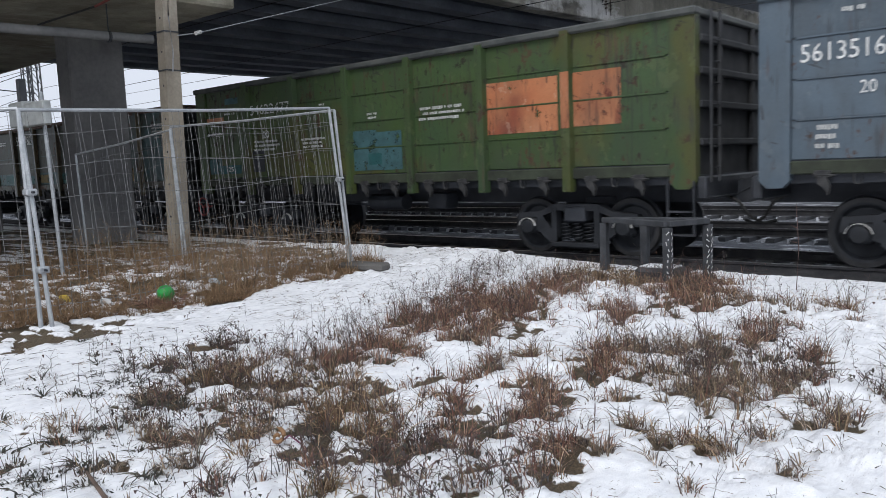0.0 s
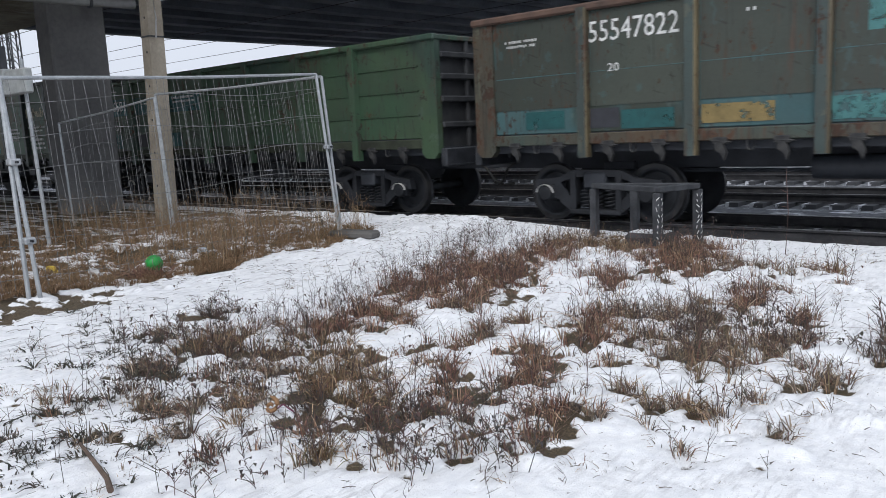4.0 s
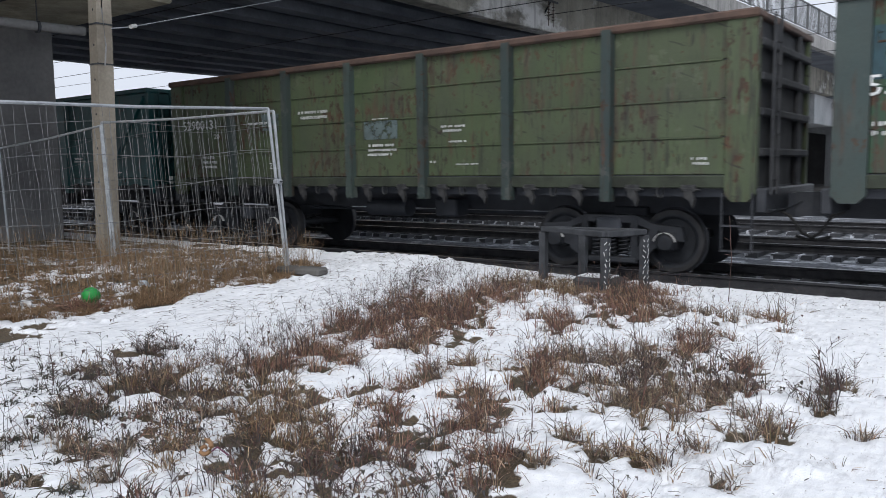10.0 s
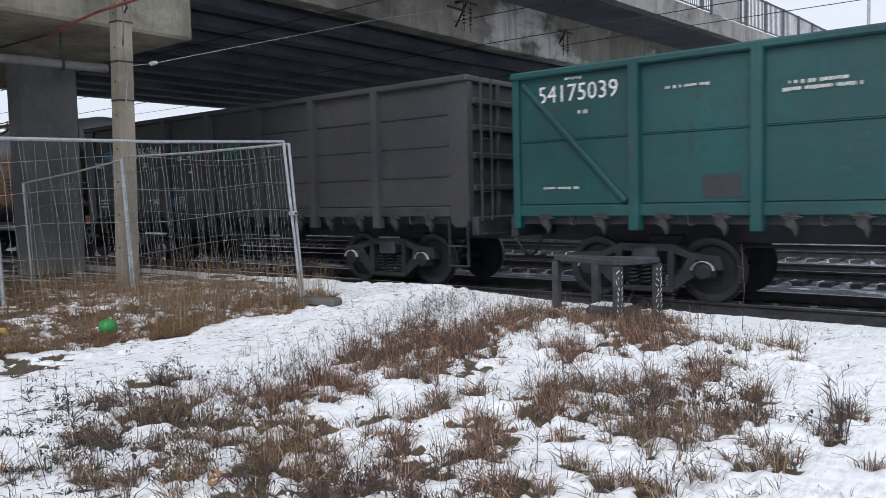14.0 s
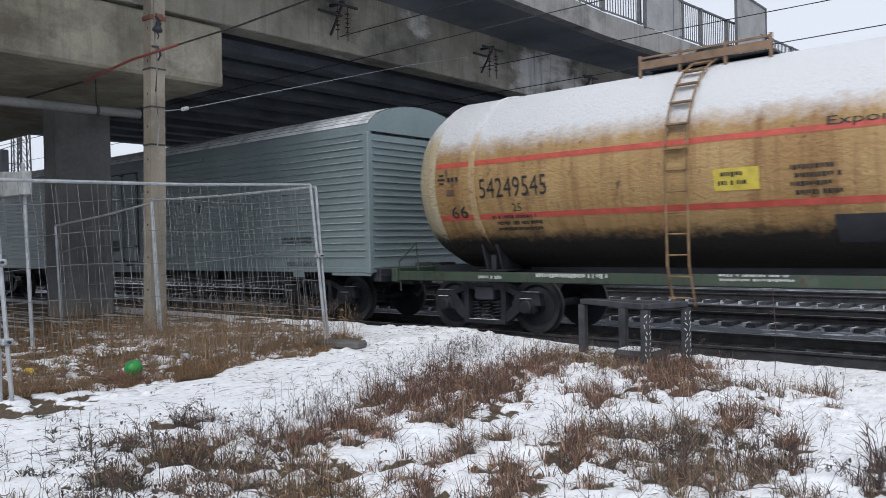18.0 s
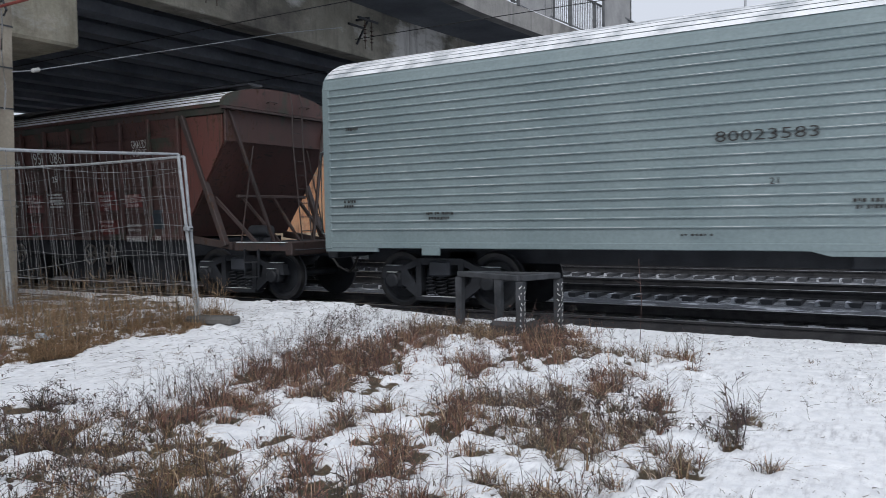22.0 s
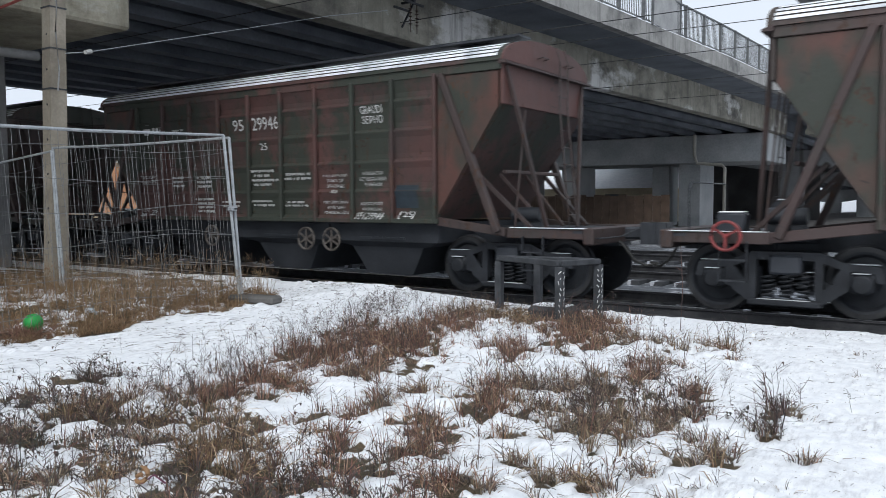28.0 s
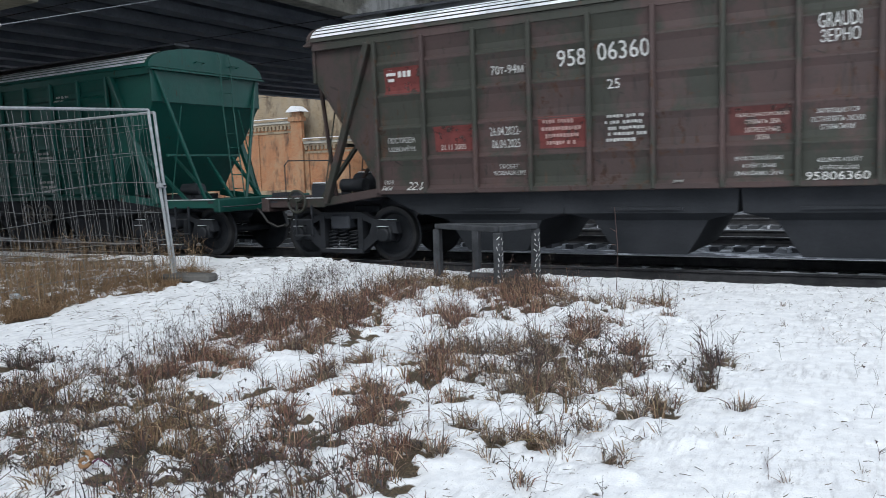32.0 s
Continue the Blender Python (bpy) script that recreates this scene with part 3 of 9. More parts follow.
l.new(noise_node(n, l, 9, 5, 0.7, seed=11), edge.inputs[0])
total = n.new("ShaderNodeMath")
total.operation = "ADD"
l.new(edge.outputs[0], total.inputs[0]), l.new(a_soil.outputs["Fac"], total.inputs[1])
col = mix(n, l, ramp(n, l, total.outputs[0], 0.28, 0.42), snow_col, litter)
vor = n.new("ShaderNodeTexVoronoi")
vor.inputs["Scale"].default_value = 16
tc = n.new("ShaderNodeTexCoord")
l.new(tc.outputs["Object"], vor.inputs["Vector"])
stone = mix(n, l, vor.outputs["Color"], (0.045, 0.050, 0.060), (0.14, 0.15, 0.168))
snowy = ramp(n, l, noise_node(n, l, 3.0, 6, 0.75, (0.35, 1, 1), 14), 0.535, 0.62)
stone = mix(n, l, snowy, stone, (0.6, 0.62, 0.66))
col = mix(n, l, a_stone.outputs["Fac"], col, stone)
l.new(col, p.inputs["Base Color"])
p.inputs["Roughness"].default_value = 0.8
hgt = n.new("ShaderNodeMath")
hgt.operation = "MULTIPLY_ADD"
hgt.inputs[1].default_value = 0.5
l.new(fine, hgt.inputs[0]), l.new(mid, hgt.inputs[2])
bump(n, l, p, hgt.outputs[0], 0.6, 0.018)
ground_mesh.materials.append(mat)
tagged(new("ground", ground_mesh), "snowy trodden ground with bare soil and dark ballast", "ground", kind="structure")


# ---------------------------------------------------------------- tracks
def track(yc, x0, x1, name, snowy, label):
    rails = thing(name, label, "railway track", kind="structure")
    for s in (-1, 1):
        y = yc + s * 0.796
        prof = [(-0.066, -0.18), (0.066, -0.18), (0.066, -0.165), (0.012, -0.14), (0.009, -0.045), (0.036, -0.035), (0.036, -0.004),
                (-0.036, -0.004), (-0.036, -0.035), (-0.009, -0.045), (-0.012, -0.14), (-0.066, -0.165)]
        part("rail", Solid().prism([(y + a, b) for a, b in prof], x0, x1, "x"), RAIL_SIDE, rails)
        part("rail_head", Solid().box(x0, x1, y - 0.034, y + 0.034, -0.005, 0.0), RAIL_TOP, rails, "bright worn rail head")
    tie = Solid().prism([(-1.35, -0.30), (1.35, -0.30), (1.32, -0.16), (0.55, -0.17), (0.3, -0.20), (-0.3, -0.20), (-0.55, -0.17), (-1.32, -0.16)], -0.13, 0.13, "x").mesh("sleeper")
    tie.materials.append(SLEEPER_SNOW if snowy else SLEEPER)
    pitch = 0.50 if snowy else 0.56
    count = int((x1 - x0) / pitch)
    first = max(0, int((-45 - x0) / pitch))
    for i in range(first, min(count, first + 130)):
        ob = new("sleeper", tie)
        ob.parent = rails
        ob.location = (x0 + pitch * i, yc, 0)
    return rails


mat, n, l, p = material("snow_dusted_sleeper")
where = n.new("ShaderNodeNewGeometry")
dusting = n.new("ShaderNodeTexNoise")
dusting.inputs["Scale"].default_value, dusting.inputs["Detail"].default_value, dusting.inputs["Roughness"].default_value = 2.6, 6.0, 0.72
l.new(where.outputs["Position"], dusting.inputs["Vector"])
# the snow keeps to one long edge of each sleeper
tc, sep = n.new("ShaderNodeTexCoord"), n.new("ShaderNodeSeparateXYZ")
l.new(tc.outputs["Object"], sep.inputs[0])
along = n.new("ShaderNodeMath")
along.operation = "MULTIPLY_ADD"
along.inputs[1].default_value = -1.6
l.new(sep.outputs["X"], along.inputs[0]), l.new(dusting.outputs["Fac"], along.inputs[2])
l.new(mix(n, l, ramp(n, l, along.outputs[0], 0.60, 0.67), (0.055, 0.058, 0.066), (0.52, 0.54, 0.59)), p.inputs["Base Color"])
p.inputs["Roughness"].default_value = 0.9
SLEEPER_SNOW = mat
track(0.0, -150, 90, "track_near", False, "dark oily railway track under the passing train")
track(5.2, -150, 90, "track_far", True, "second railway track with snow-dusted sleepers")
track(10.6, -150, 90, "track_third", True, "third railway track with snow-dusted sleepers")

# ---------------------------------------------------------------- road bridge over the tracks
GIRDER_X, EDGE_X, LEFT_X = -13.2, -10.75, -31.0
bridge = thing("road_bridge", "concrete road bridge on girders crossing above the tracks", "bridge")
# beyond the tracks the bridge bends towards the east and slopes down to the ground
BEND_Y = [8, 14, 25, 35, 45, 55, 65, 75, 85, 100, 125, 150]
BEND_X = [0, 0.46, 1.30, 1.77, 2.43, 3.10, 3.97, 5.17, 7.10, 10.5, 17.0, 24.0]


def bend(y):
    """How far the bridge's axis has moved east at y."""
    return float(np.interp(y, BEND_Y, BEND_X))


def fall(y):
    """How far the bridge's deck has come down at y."""
    return 0.0 if y < 35 else (-0.0006 * (y - 35) ** 2 if y < 90 else -1.815 - 0.066 * (y - 90))


def sweep(prof, y0, y1, dx=0.0):
    """A profile of (x, z) drawn along the bridge from y0 to y1."""
    ys = [y0] + [y for y in (8, 14, 20, 25, 30, 35, 40, 45, 50, 55, 60, 65, 70, 75, 80, 85, 92, 100, 112, 125, 138) if y0 < y < y1] + [y1]
    n_, out = len(prof), Solid()
    vs = [(u + dx + bend(y), y, w + fall(y)) for y in ys for u, w in prof]
    fs = [tuple(range(n_)), tuple(reversed(range(n_ * (len(ys) - 1), n_ * len(ys))))]
    for r in range(len(ys) - 1):
        fs += [(r * n_ + k, r * n_ + (k + 1) % n_, (r + 1) * n_ + (k + 1) % n_, (r + 1) * n_ + k) for k in range(n_)]
    return out.add(vs, fs)


def oblong(x0, x1, z0, z1):
    return [(x0, z0), (x1, z0), (x1, z1), (x0, z1)]


part("deck", sweep(oblong(LEFT_X - 1.5, EDGE_X - 0.25, 7.42, 7.75), -70, 150), CONCRETE_SHADE, bridge, "concrete deck slab in a shade-dark tone")
part("fascia", sweep(oblong(EDGE_X - 0.35, EDGE_X, 7.38, 8.02), -70, 150), STAINED_PALE, bridge, "pale concrete edge beam with stains")
for i in range(11):
    gx = GIRDER_X - 1.72 * i
    prof = [(gx - 0.55, 6.0), (gx, 6.0), (gx, 6.25), (gx - 0.12, 6.4), (gx - 0.12, 7.1), (gx + 0.2, 7.42), (gx - 0.75, 7.42), (gx - 0.43, 7.1), (gx - 0.43, 6.4), (gx - 0.55, 6.25)]
    if i == 0:
        # the outer beam has a plain upright face
        prof = [(gx - 0.55, 6.0), (gx - 0.02, 6.0), (gx, 6.02), (gx, 7.42), (gx - 0.75, 7.42), (gx - 0.43, 7.1), (gx - 0.43, 6.4), (gx - 0.55, 6.25)]
    for y0, y1, dx in ((-70, 44.8, 0.0), (45.2, 150, 1.6)):
        part("girder", sweep(prof, y0, y1, dx), STAINED if i == 0 else CONCRETE_SHADE, bridge)
for yy in range(-66, 140, 9):
    part("cross_beam", Solid().box(LEFT_X + bend(yy), GIRDER_X - 0.5 + bend(yy), yy, yy + 0.25, 6.45 + fall(yy), 7.40 + fall(yy)), CONCRETE_SHADE, bridge)
part("snow_ledge", sweep(oblong(EDGE_X - 0.34, EDGE_X - 0.03, 8.018, 8.06), -70, 150), SNOW, bridge, "snow lying on the bridge edge")
# handrail of posts and bars along the edge
RAILING = rough_mat("grey_railing_paint", (0.07, 0.075, 0.08), (0.12, 0.125, 0.13), 4.0, 50.0, 0.6, 0.1)
EX = EDGE_X - 0.16
RAIL_POST = Solid().box(-0.05, 0.05, 0, 0.10, 8.02, 9.41).mesh("railing_post")
RAIL_TOP_BAR = Solid().box(-0.03, 0.03, 0, 2.0, 9.34, 9.40).mesh("railing_top")
RAIL_LOW_BAR = Solid().box(-0.02, 0.02, 0, 2.0, 8.16, 8.2).mesh("railing_foot")
RAIL_BAR = Solid().box(-0.012, 0.012, 0, 0.022, 8.18, 9.35).mesh("railing_bar")
rest = Solid()
for k in range(74):
    yy = -2.0 + 2.0 * k
    turn = -math.atan((bend(yy + 2.0) - bend(yy)) / 2.0)
    for me_ in (RAIL_POST, RAIL_TOP_BAR, RAIL_LOW_BAR):
        bar_ = part(me_.name.split(".")[0], me_, RAILING, bridge)
        bar_.location = (EX + bend(yy), yy, fall(yy))
        bar_.rotation_euler = (0, 0, turn)
    for j in range(1, 14):
        u = yy + 2.0 * j / 14
        if 3 <= k < 25:
            part("railing_bar", RAIL_BAR, RAILING, bridge).location = (EX + bend(u), u, fall(u))
        else:
            rest.box(EX - 0.012 + bend(u), EX + 0.012 + bend(u), u, u + 0.022, 8.18 + fall(u), 9.35 + fall(u))
tagged(part("far_railing", rest, RAILING, bridge), kind="stuff")


def pier(y0, y1, z0, z1, x_end, columns, cap_mat, col_mat, x_from=LEFT_X):
    """A long cap on columns."""
    p_ = thing("bridge_pier", "concrete bridge pier with a massive cap", "bridge pier", "piers of the bridge")
    part("cap", Solid().box(x_from, x_end, y0, y1, z0, z1, c=0.05), cap_mat, p_, "pale concrete pier cap")
    for cx, cy, wx, wy in columns:
        part("column", Solid().box(cx - wx / 2, cx + wx / 2, cy - wy / 2, cy + wy / 2, -0.5, z0, c=0.03), col_mat, p_)
    return p_


pier(-11.5, -3.12, 4.75, 5.92, GIRDER_X + 0.02, [(-17.06, -4.24, 0.62, 1.2), (-25.0, -4.24, 0.62, 1.2)], STAINED_CAP, COLUMN_GREY)
pier(42.0, 48.0, 4.1, 5.98, -11.4, [(-16.8, 45, 1.5, 3.4), (-19.6, 46.5, 1.3, 2.0), (-26, 45, 1.5, 3.0), (-30.5, 45, 1.5, 3.0), (-36, 45, 1.5, 3.0)], CONCRETE_FAR_LIT, CONCRETE_FAR_LIT, -41.0)


def hammerhead(yy, x_tip, z_top):
    """A wall-like column that carries a cap tapering to both sides."""
    p_ = thing("bridge_pier", "concrete bridge pier with a tapering hammerhead cap", "bridge pier", "piers of the bridge")
    for x_ in (x_tip, x_tip - 12.5):
        part("cap", Solid().prism([(x_, z_top), (x_, z_top - 1.0), (x_ - 4.1, z_top - 1.7), (x_ - 6.2, z_top - 1.7), (x_ - 10.3, z_top - 1.0), (x_ - 10.3, z_top)], yy, yy + 1.5, "y"), CONCRETE_MID, p_)
        part("column", Solid().box(x_ - 6.1, x_ - 4.2, yy + 0.05, yy + 1.4, -0.5, z_top - 1.68, c=0.05), CONCRETE_MID, p_)


# a dark gravel sheet covers the ground under the bridge beyond the tracks
DARK_GRAVEL = rough_mat("dry_dark_gravel", (0.045, 0.043, 0.042), (0.10, 0.095, 0.09), 0.7, 30.0, 0.95, 0.6)
gy = [26 + 6 * k for k in range(20)]
single("bare_gravel", Solid().add([(x_ + bend(y) + 0.8 * math.sin(y * 1.7 + x_), y, z_) for y in gy for x_, z_ in ((LEFT_X - 1.0, -0.34), (LEFT_X, -0.285), (EDGE_X - 0.5, -0.285), (EDGE_X + 1.0, -0.34))],
                                  [(4 * k + j, 4 * k + (j + 1) % 4, 4 * k + 4 + (j + 1) % 4, 4 * k + 4 + j) for k in range(len(gy) - 1) for j in range(4)]),
       DARK_GRAVEL, "dark gravel sheet under the road bridge", "ground")

for yy in (58.0, 82.0, 107.0):
    hammerhead(yy, -11.15 + bend(yy), 5.985 + fall(yy + 1.5))

# ---------------------------------------------------------------- concrete mast
pole = thing("concrete_pole", "tall tapered concrete pole with bolt holes", "utility pole")
PX, PY = -12.2, -5.15
sol = Solid()
ring = lambda w, d, z, lean: [(PX - w + lean, PY - d, z), (PX + w + lean, PY - d, z), (PX + w + lean, PY + d, z), (PX - w + lean, PY + d, z)]
vs = ring(0.128, 0.142, 0.0, -0.20) + ring(0.105, 0.112, 11.0, 0.22)
sol.add(vs, [(0, 3, 2, 1), (4, 5, 6, 7)] + [(k, (k + 1) % 4, 4 + (k + 1) % 4, 4 + k) for k in range(4)])
part("shaft", sol, POLE_CONC, pole)

# ---------------------------------------------------------------- temporary mesh fence
def fence_panel(a, b, za, zb, ha, hb, bars=28, lean=(0, 0), wobble=0.03, wires=6):
    """A framed wire panel from foot a to foot b; ha, hb: heights of its posts."""
    f = thing("mesh_fence", "galvanised temporary fence panel of bent wire mesh", "fence", "temporary fence")
    A, B = V((*a, za)), V((*b, zb))
    TA, TB = A + V((lean[0], lean[1], ha)), B + V((lean[0], lean[1], hb))
    part("post", Solid().tube([A, TA], 0.021, 8), GALV, f, smooth=True)
    part("post", Solid().tube([B, TB], 0.021, 8), GALV, f, smooth=True)
    part("top_rail", Solid().tube([TA, TA.lerp(TB, 0.5) - V((0, 0, 0.02)), TB], 0.018, 8), GALV, f, smooth=True)
    rnd = random.Random(int(abs(a[0] * 31 + b[1] * 17) * 10))
    at = lambda u, w: A.lerp(B, u).lerp(TA.lerp(TB, u), w)
    nrm = (B - A).cross(V((0, 0, 1))).normalized()
    for i in range(1, bars):
        u = i / bars
        k1, k2 = rnd.uniform(-wobble, wobble), rnd.uniform(-wobble, wobble)
        pts = []
        for j in range(6):
            w = 0.05 + 0.94 * j / 5
            pts.append(at(u, w) + nrm * (k1 * math.sin(3 * w) + 0.012 * rnd.uniform(-1, 1)) + (B - A).normalized() * (k2 * math.sin(2.4 * w) * 1.3 + 0.012 * rnd.uniform(-1, 1)))
        part("wire", Solid().tube(pts, 0.0023, 4, cap=False), FENCE_WIRE, f)
    for j in range(wires):
        w = 0.10 + 0.80 * j / (wires - 1)
        pts = [at(i / 12, w - 0.015 * math.sin(i * 0.8 + j)) + nrm * 0.015 * rnd.uniform(-1, 1) for i in range(13)]
        part("wire", Solid().tube(pts, 0.0026, 4, cap=False), FENCE_WIRE, f)
    return f


fence_panel((-8.17, -4.99), (-7.29, -9.39), 0.19, 0.27, 2.25, 1.97, 42, (-0.25, -0.02))
fence_panel((-8.20, -4.93), (-11.85, -5.34), 0.19, 0.19, 2.22, 2.21, 34, (-0.20, 0.0), 0.05)
fence_panel((-11.9, -5.36), (-14.4, -5.84), 0.19, 0.19, 2.16, 1.86, 20, (-0.15, 0.0), 0.05)

# ---------------------------------------------------------------- steel trestle beside the track
TREST = rough_mat("dark_grey_trestle", (0.024, 0.027, 0.032), (0.056, 0.060, 0.068), 5.0, 50.0, 0.7, 0.3)
tr = thing("steel_trestle", "dark grey welded steel trestle with white painted scrawl", "trestle")
feet = {"l": (-5.15, -3.25), "m": (-4.05, -3.72), "r": (-3.82, -3.12), "b": (-4.62, -3.17)}
for key, (fx, fy) in feet.items():
    part("leg", Solid().box(fx - 0.048, fx + 0.048, fy - 0.048, fy + 0.048, 0.0, 0.76, c=0.008), TREST, tr)
for a, b in (("l", "m"), ("m", "r"), ("l", "r")):
    part("top_beam", Solid().beam((*feet[a], 0.80), (*feet[b], 0.80), 0.095, 0.065, c=0.008), TREST, tr)

# ---------------------------------------------------------------- running gear
SPEED = 5.64
WHEEL_R = 0.475
AXLE = 0.91


def joined(name, pieces, smooth=True):
    """One mesh of several solids, each with its material."""
    all_, index = Solid(), []
    for k, (s, _) in enumerate(pieces):
        all_.add(s.v, s.f)
        index += [k] * len(s.f)
    me = all_.mesh(name, smooth)
    for _, m in pieces:
        me.materials.append(m)
    me.polygons.foreach_set("material_index", index)
    return me


def wheelset_mesh():
    dark, rim = Solid(), Solid()
    dark.tube([(0, -1.12, 0), (0, 1.12, 0)], 0.075, 12)
    for s in (-1, 1):
        o = s * 0.79
        prof = [(0.10, s * 0.09), (0.15, s * 0.09), (0.17, s * 0.03), (0.33, s * 0.00), (0.37, s * 0.055), (0.405, s * 0.065)]
        dark.lathe(prof, (0, o, 0), (0, 1, 0), 36)
        prof = [(0.10, -s * 0.09), (0.16, -s * 0.08), (0.30, -s * 0.04), (0.40, -s * 0.06), (0.50, -s * 0.065), (0.505, -s * 0.045), (0.48, -s * 0.03)]
        dark.lathe(prof, (0, o, 0), (0, 1, 0), 36)
        rim.lathe([(0.405, s * 0.065), (0.468, s * 0.065), (0.475, s * 0.055), (0.48, -s * 0.03)], (0, o, 0), (0, 1, 0), 36)
    return joined("wheelset", [(dark, CAST), (rim, RIM)])


RIM = rough_mat("worn_wheel_rim", (0.018, 0.019, 0.022), (0.050, 0.050, 0.052), 4.0, 50.0, 0.5, 0.1, 0.4)
WHEELSET = wheelset_mesh()


def side_frame_mesh():
    s = Solid()
    a, y0, y1 = AXLE, -0.07, 0.07
    # arched top member, lower truss, pedestals, spring seat
    top = [(-a - 0.26, 0.50), (-a - 0.22, 0.70), (-a + 0.22, 0.74), (-0.42, 0.86), (0.42, 0.86), (a - 0.22, 0.74), (a + 0.22, 0.70), (a + 0.26, 0.50),
           (a + 0.16, 0.50), (a + 0.13, 0.62), (a - 0.20, 0.64), (0.38, 0.75), (-0.38, 0.75), (-a + 0.20, 0.64), (-a - 0.13, 0.62), (-a - 0.16, 0.50)]
    s.prism(top, y0, y1, "y")
    for k in (-1, 1):
        s.prism([(k * (a - 0.14), 0.64), (k * (a - 0.26), 0.66), (k * (a - 0.24), 0.34), (k * 0.46, 0.18), (k * 0.36, 0.18), (k * 0.36, 0.29), (k * (a - 0.36), 0.46), (k * (a - 0.14), 0.40)], y0, y1, "y")
        s.prism([(k * 0.36, 0.18), (k * 0.36, 0.82), (k * 0.46, 0.82), (k * 0.46, 0.18)], y0 - 0.015, y1 + 0.015, "y")
    s.box(-0.46, 0.46, y0 - 0.05, y1 + 0.05, 0.14, 0.22, c=0.015)
    return s


SIDE_FRAME = side_frame_mesh().mesh("side_frame")
SIDE_FRAME.materials.append(CAST)


def spring_mesh():
    s = Solid()
    pts = [(0.075 * math.cos(k * 0.785), 0.075 * math.sin(k * 0.785), 0.24 + 0.30 * k / 40) for k in range(41)]
    return s.tube(pts, 0.016, 5)


SPRING = spring_mesh().mesh("spring", True)
SPRING.materials.append(CAST)
axle_box = Solid().box(-0.14, 0.14, -0.09, 0.09, 0.36, 0.62, c=0.03)
axle_box.lathe([(0.0, -0.15), (0.10, -0.15), (0.125, -0.13), (0.125, 0.0)], (0, 0, 0.475), (0, 1, 0), 16)
AXLE_BOX = axle_box.mesh("axle_box", True)
AXLE_BOX.materials.append(CAST)
mark = Solid()
bow = [(0.165 * math.cos(a), 0, 0.50 + 0.155 * math.sin(a)) for a in np.linspace(0.15, math.pi - 0.15, 9)]
for a, b in zip(bow, bow[1:]):
    mark.beam(a, b, 0.006, 0.052, (0, 1, 0))
WHITE_MARK = mark.mesh("white_mark")
WHITE_MARK.materials.append(plain("chalk_white", (0.55, 0.55, 0.54), 0.8))
bolster = Solid().box(-0.2, 0.2, -1.15, 1.15, 0.56, 0.82, c=0.03).box(-0.28, 0.28, -0.3, 0.3, 0.80, 0.95, c=0.02)
for s_ in (-1, 1):
    bolster.tube([(s_ * 0.45, -0.95, 0.42), (s_ * 0.45, 0.95, 0.42)], 0.05, 8)
    for q in (-0.79, 0.79):
        bolster.box(s_ * 0.40 - 0.05, s_ * 0.40 + 0.05, q - 0.06, q + 0.06, 0.25, 0.66, c=0.02)
BOLSTER = bolster.mesh("bogie")
BOLSTER.materials.append(STEEL_BLACK)
# frost that lies on the ledges of a side frame and on the lids of its axle boxes
ledge_snow = Solid()
for k in (-1, 1):
    ledge_snow.box(*sorted((k * (AXLE - 0.17), k * (AXLE + 0.19))), -0.055, 0.02, 0.722, 0.734, c=0.004)
    ledge_snow.box(k * AXLE - 0.11, k * AXLE + 0.09, -0.15, -0.09, 0.612, 0.624, c=0.004)
ledge_snow.box(-0.34, 0.30, -0.10, -0.06, 0.221, 0.230, c=0.003)
LEDGE_SNOW = ledge_snow.mesh("snow_line")
LEDGE_SNOW.materials.append(ROOF_SNOW)
WHEELSETS = []


def bogie(parent, x, marks=True):
    b = part("bogie", BOLSTER, STEEL_BLACK, parent)
    b.location = (x, 0, 0)
    for q in (-1.03, 1.03):
        part("side_frame", SIDE_FRAME, STEEL_DARK, b).location = (0, q, 0)
        for u in (-0.22, 0.0, 0.22):
            part("spring", SPRING, STEEL_DARK, b).location = (u, q, 0)
    if not marks:
        part("snow_line", LEDGE_SNOW, ROOF_SNOW, b, "thin lines of snow on the ledges").location = (0, -1.03, 0)
    for u in (-AXLE, AXLE):
        w = part("wheelset", WHEELSET, STEEL_DARK, b)
        w.location = (u, 0, WHEEL_R)
        WHEELSETS.append((w, u))
        part("axle_box", AXLE_BOX, STEEL_DARK, b).location = (u, -1.05, 0)
        if marks:
            part("white_mark", WHITE_MARK, STEEL_DARK, b, "white chalk arc over the axle box").location = (u, -1.19, -0.03)
    return b


def coupler(parent, x, s):
    """An automatic knuckle coupler with its hose and release bar."""
    c = Solid().box(min(x, x + s * 0.55), max(x, x + s * 0.55), -0.09, 0.09, 0.93, 1.12, c=0.03)
    c.prism([(x + s * 0.35, -0.2), (x + s * 0.62, -0.24), (x + s * 0.66, -0.06), (x + s * 0.56, 0.0), (x + s * 0.68, 0.16), (x + s * 0.5, 0.24), (x + s * 0.35, 0.16)], 0.86, 1.2, "z")
    part("coupler", c, STEEL_DARK, parent)
    hose = [(x - s * 0.05, -0.32, 0.95), (x + s * 0.12, -0.33, 0.86), (x + s * 0.28, -0.28, 0.62), (x + s * 0.45, -0.2, 0.52), (x + s * 0.62, -0.1, 0.56)]
    part("brake_hose", Solid().tube(hose, 0.025, 8), BLACK_PAINT, parent, smooth=True)
    bar = [(x - s * 0.02, -1.35, 1.0), (x + s * 0.10, -1.2, 0.98), (x + s * 0.12, -0.4, 0.98), (x + s * 0.3, -0.15, 1.1)]
    part("release_bar", Solid().tube(bar, 0.012, 6), STEEL_DARK, parent)


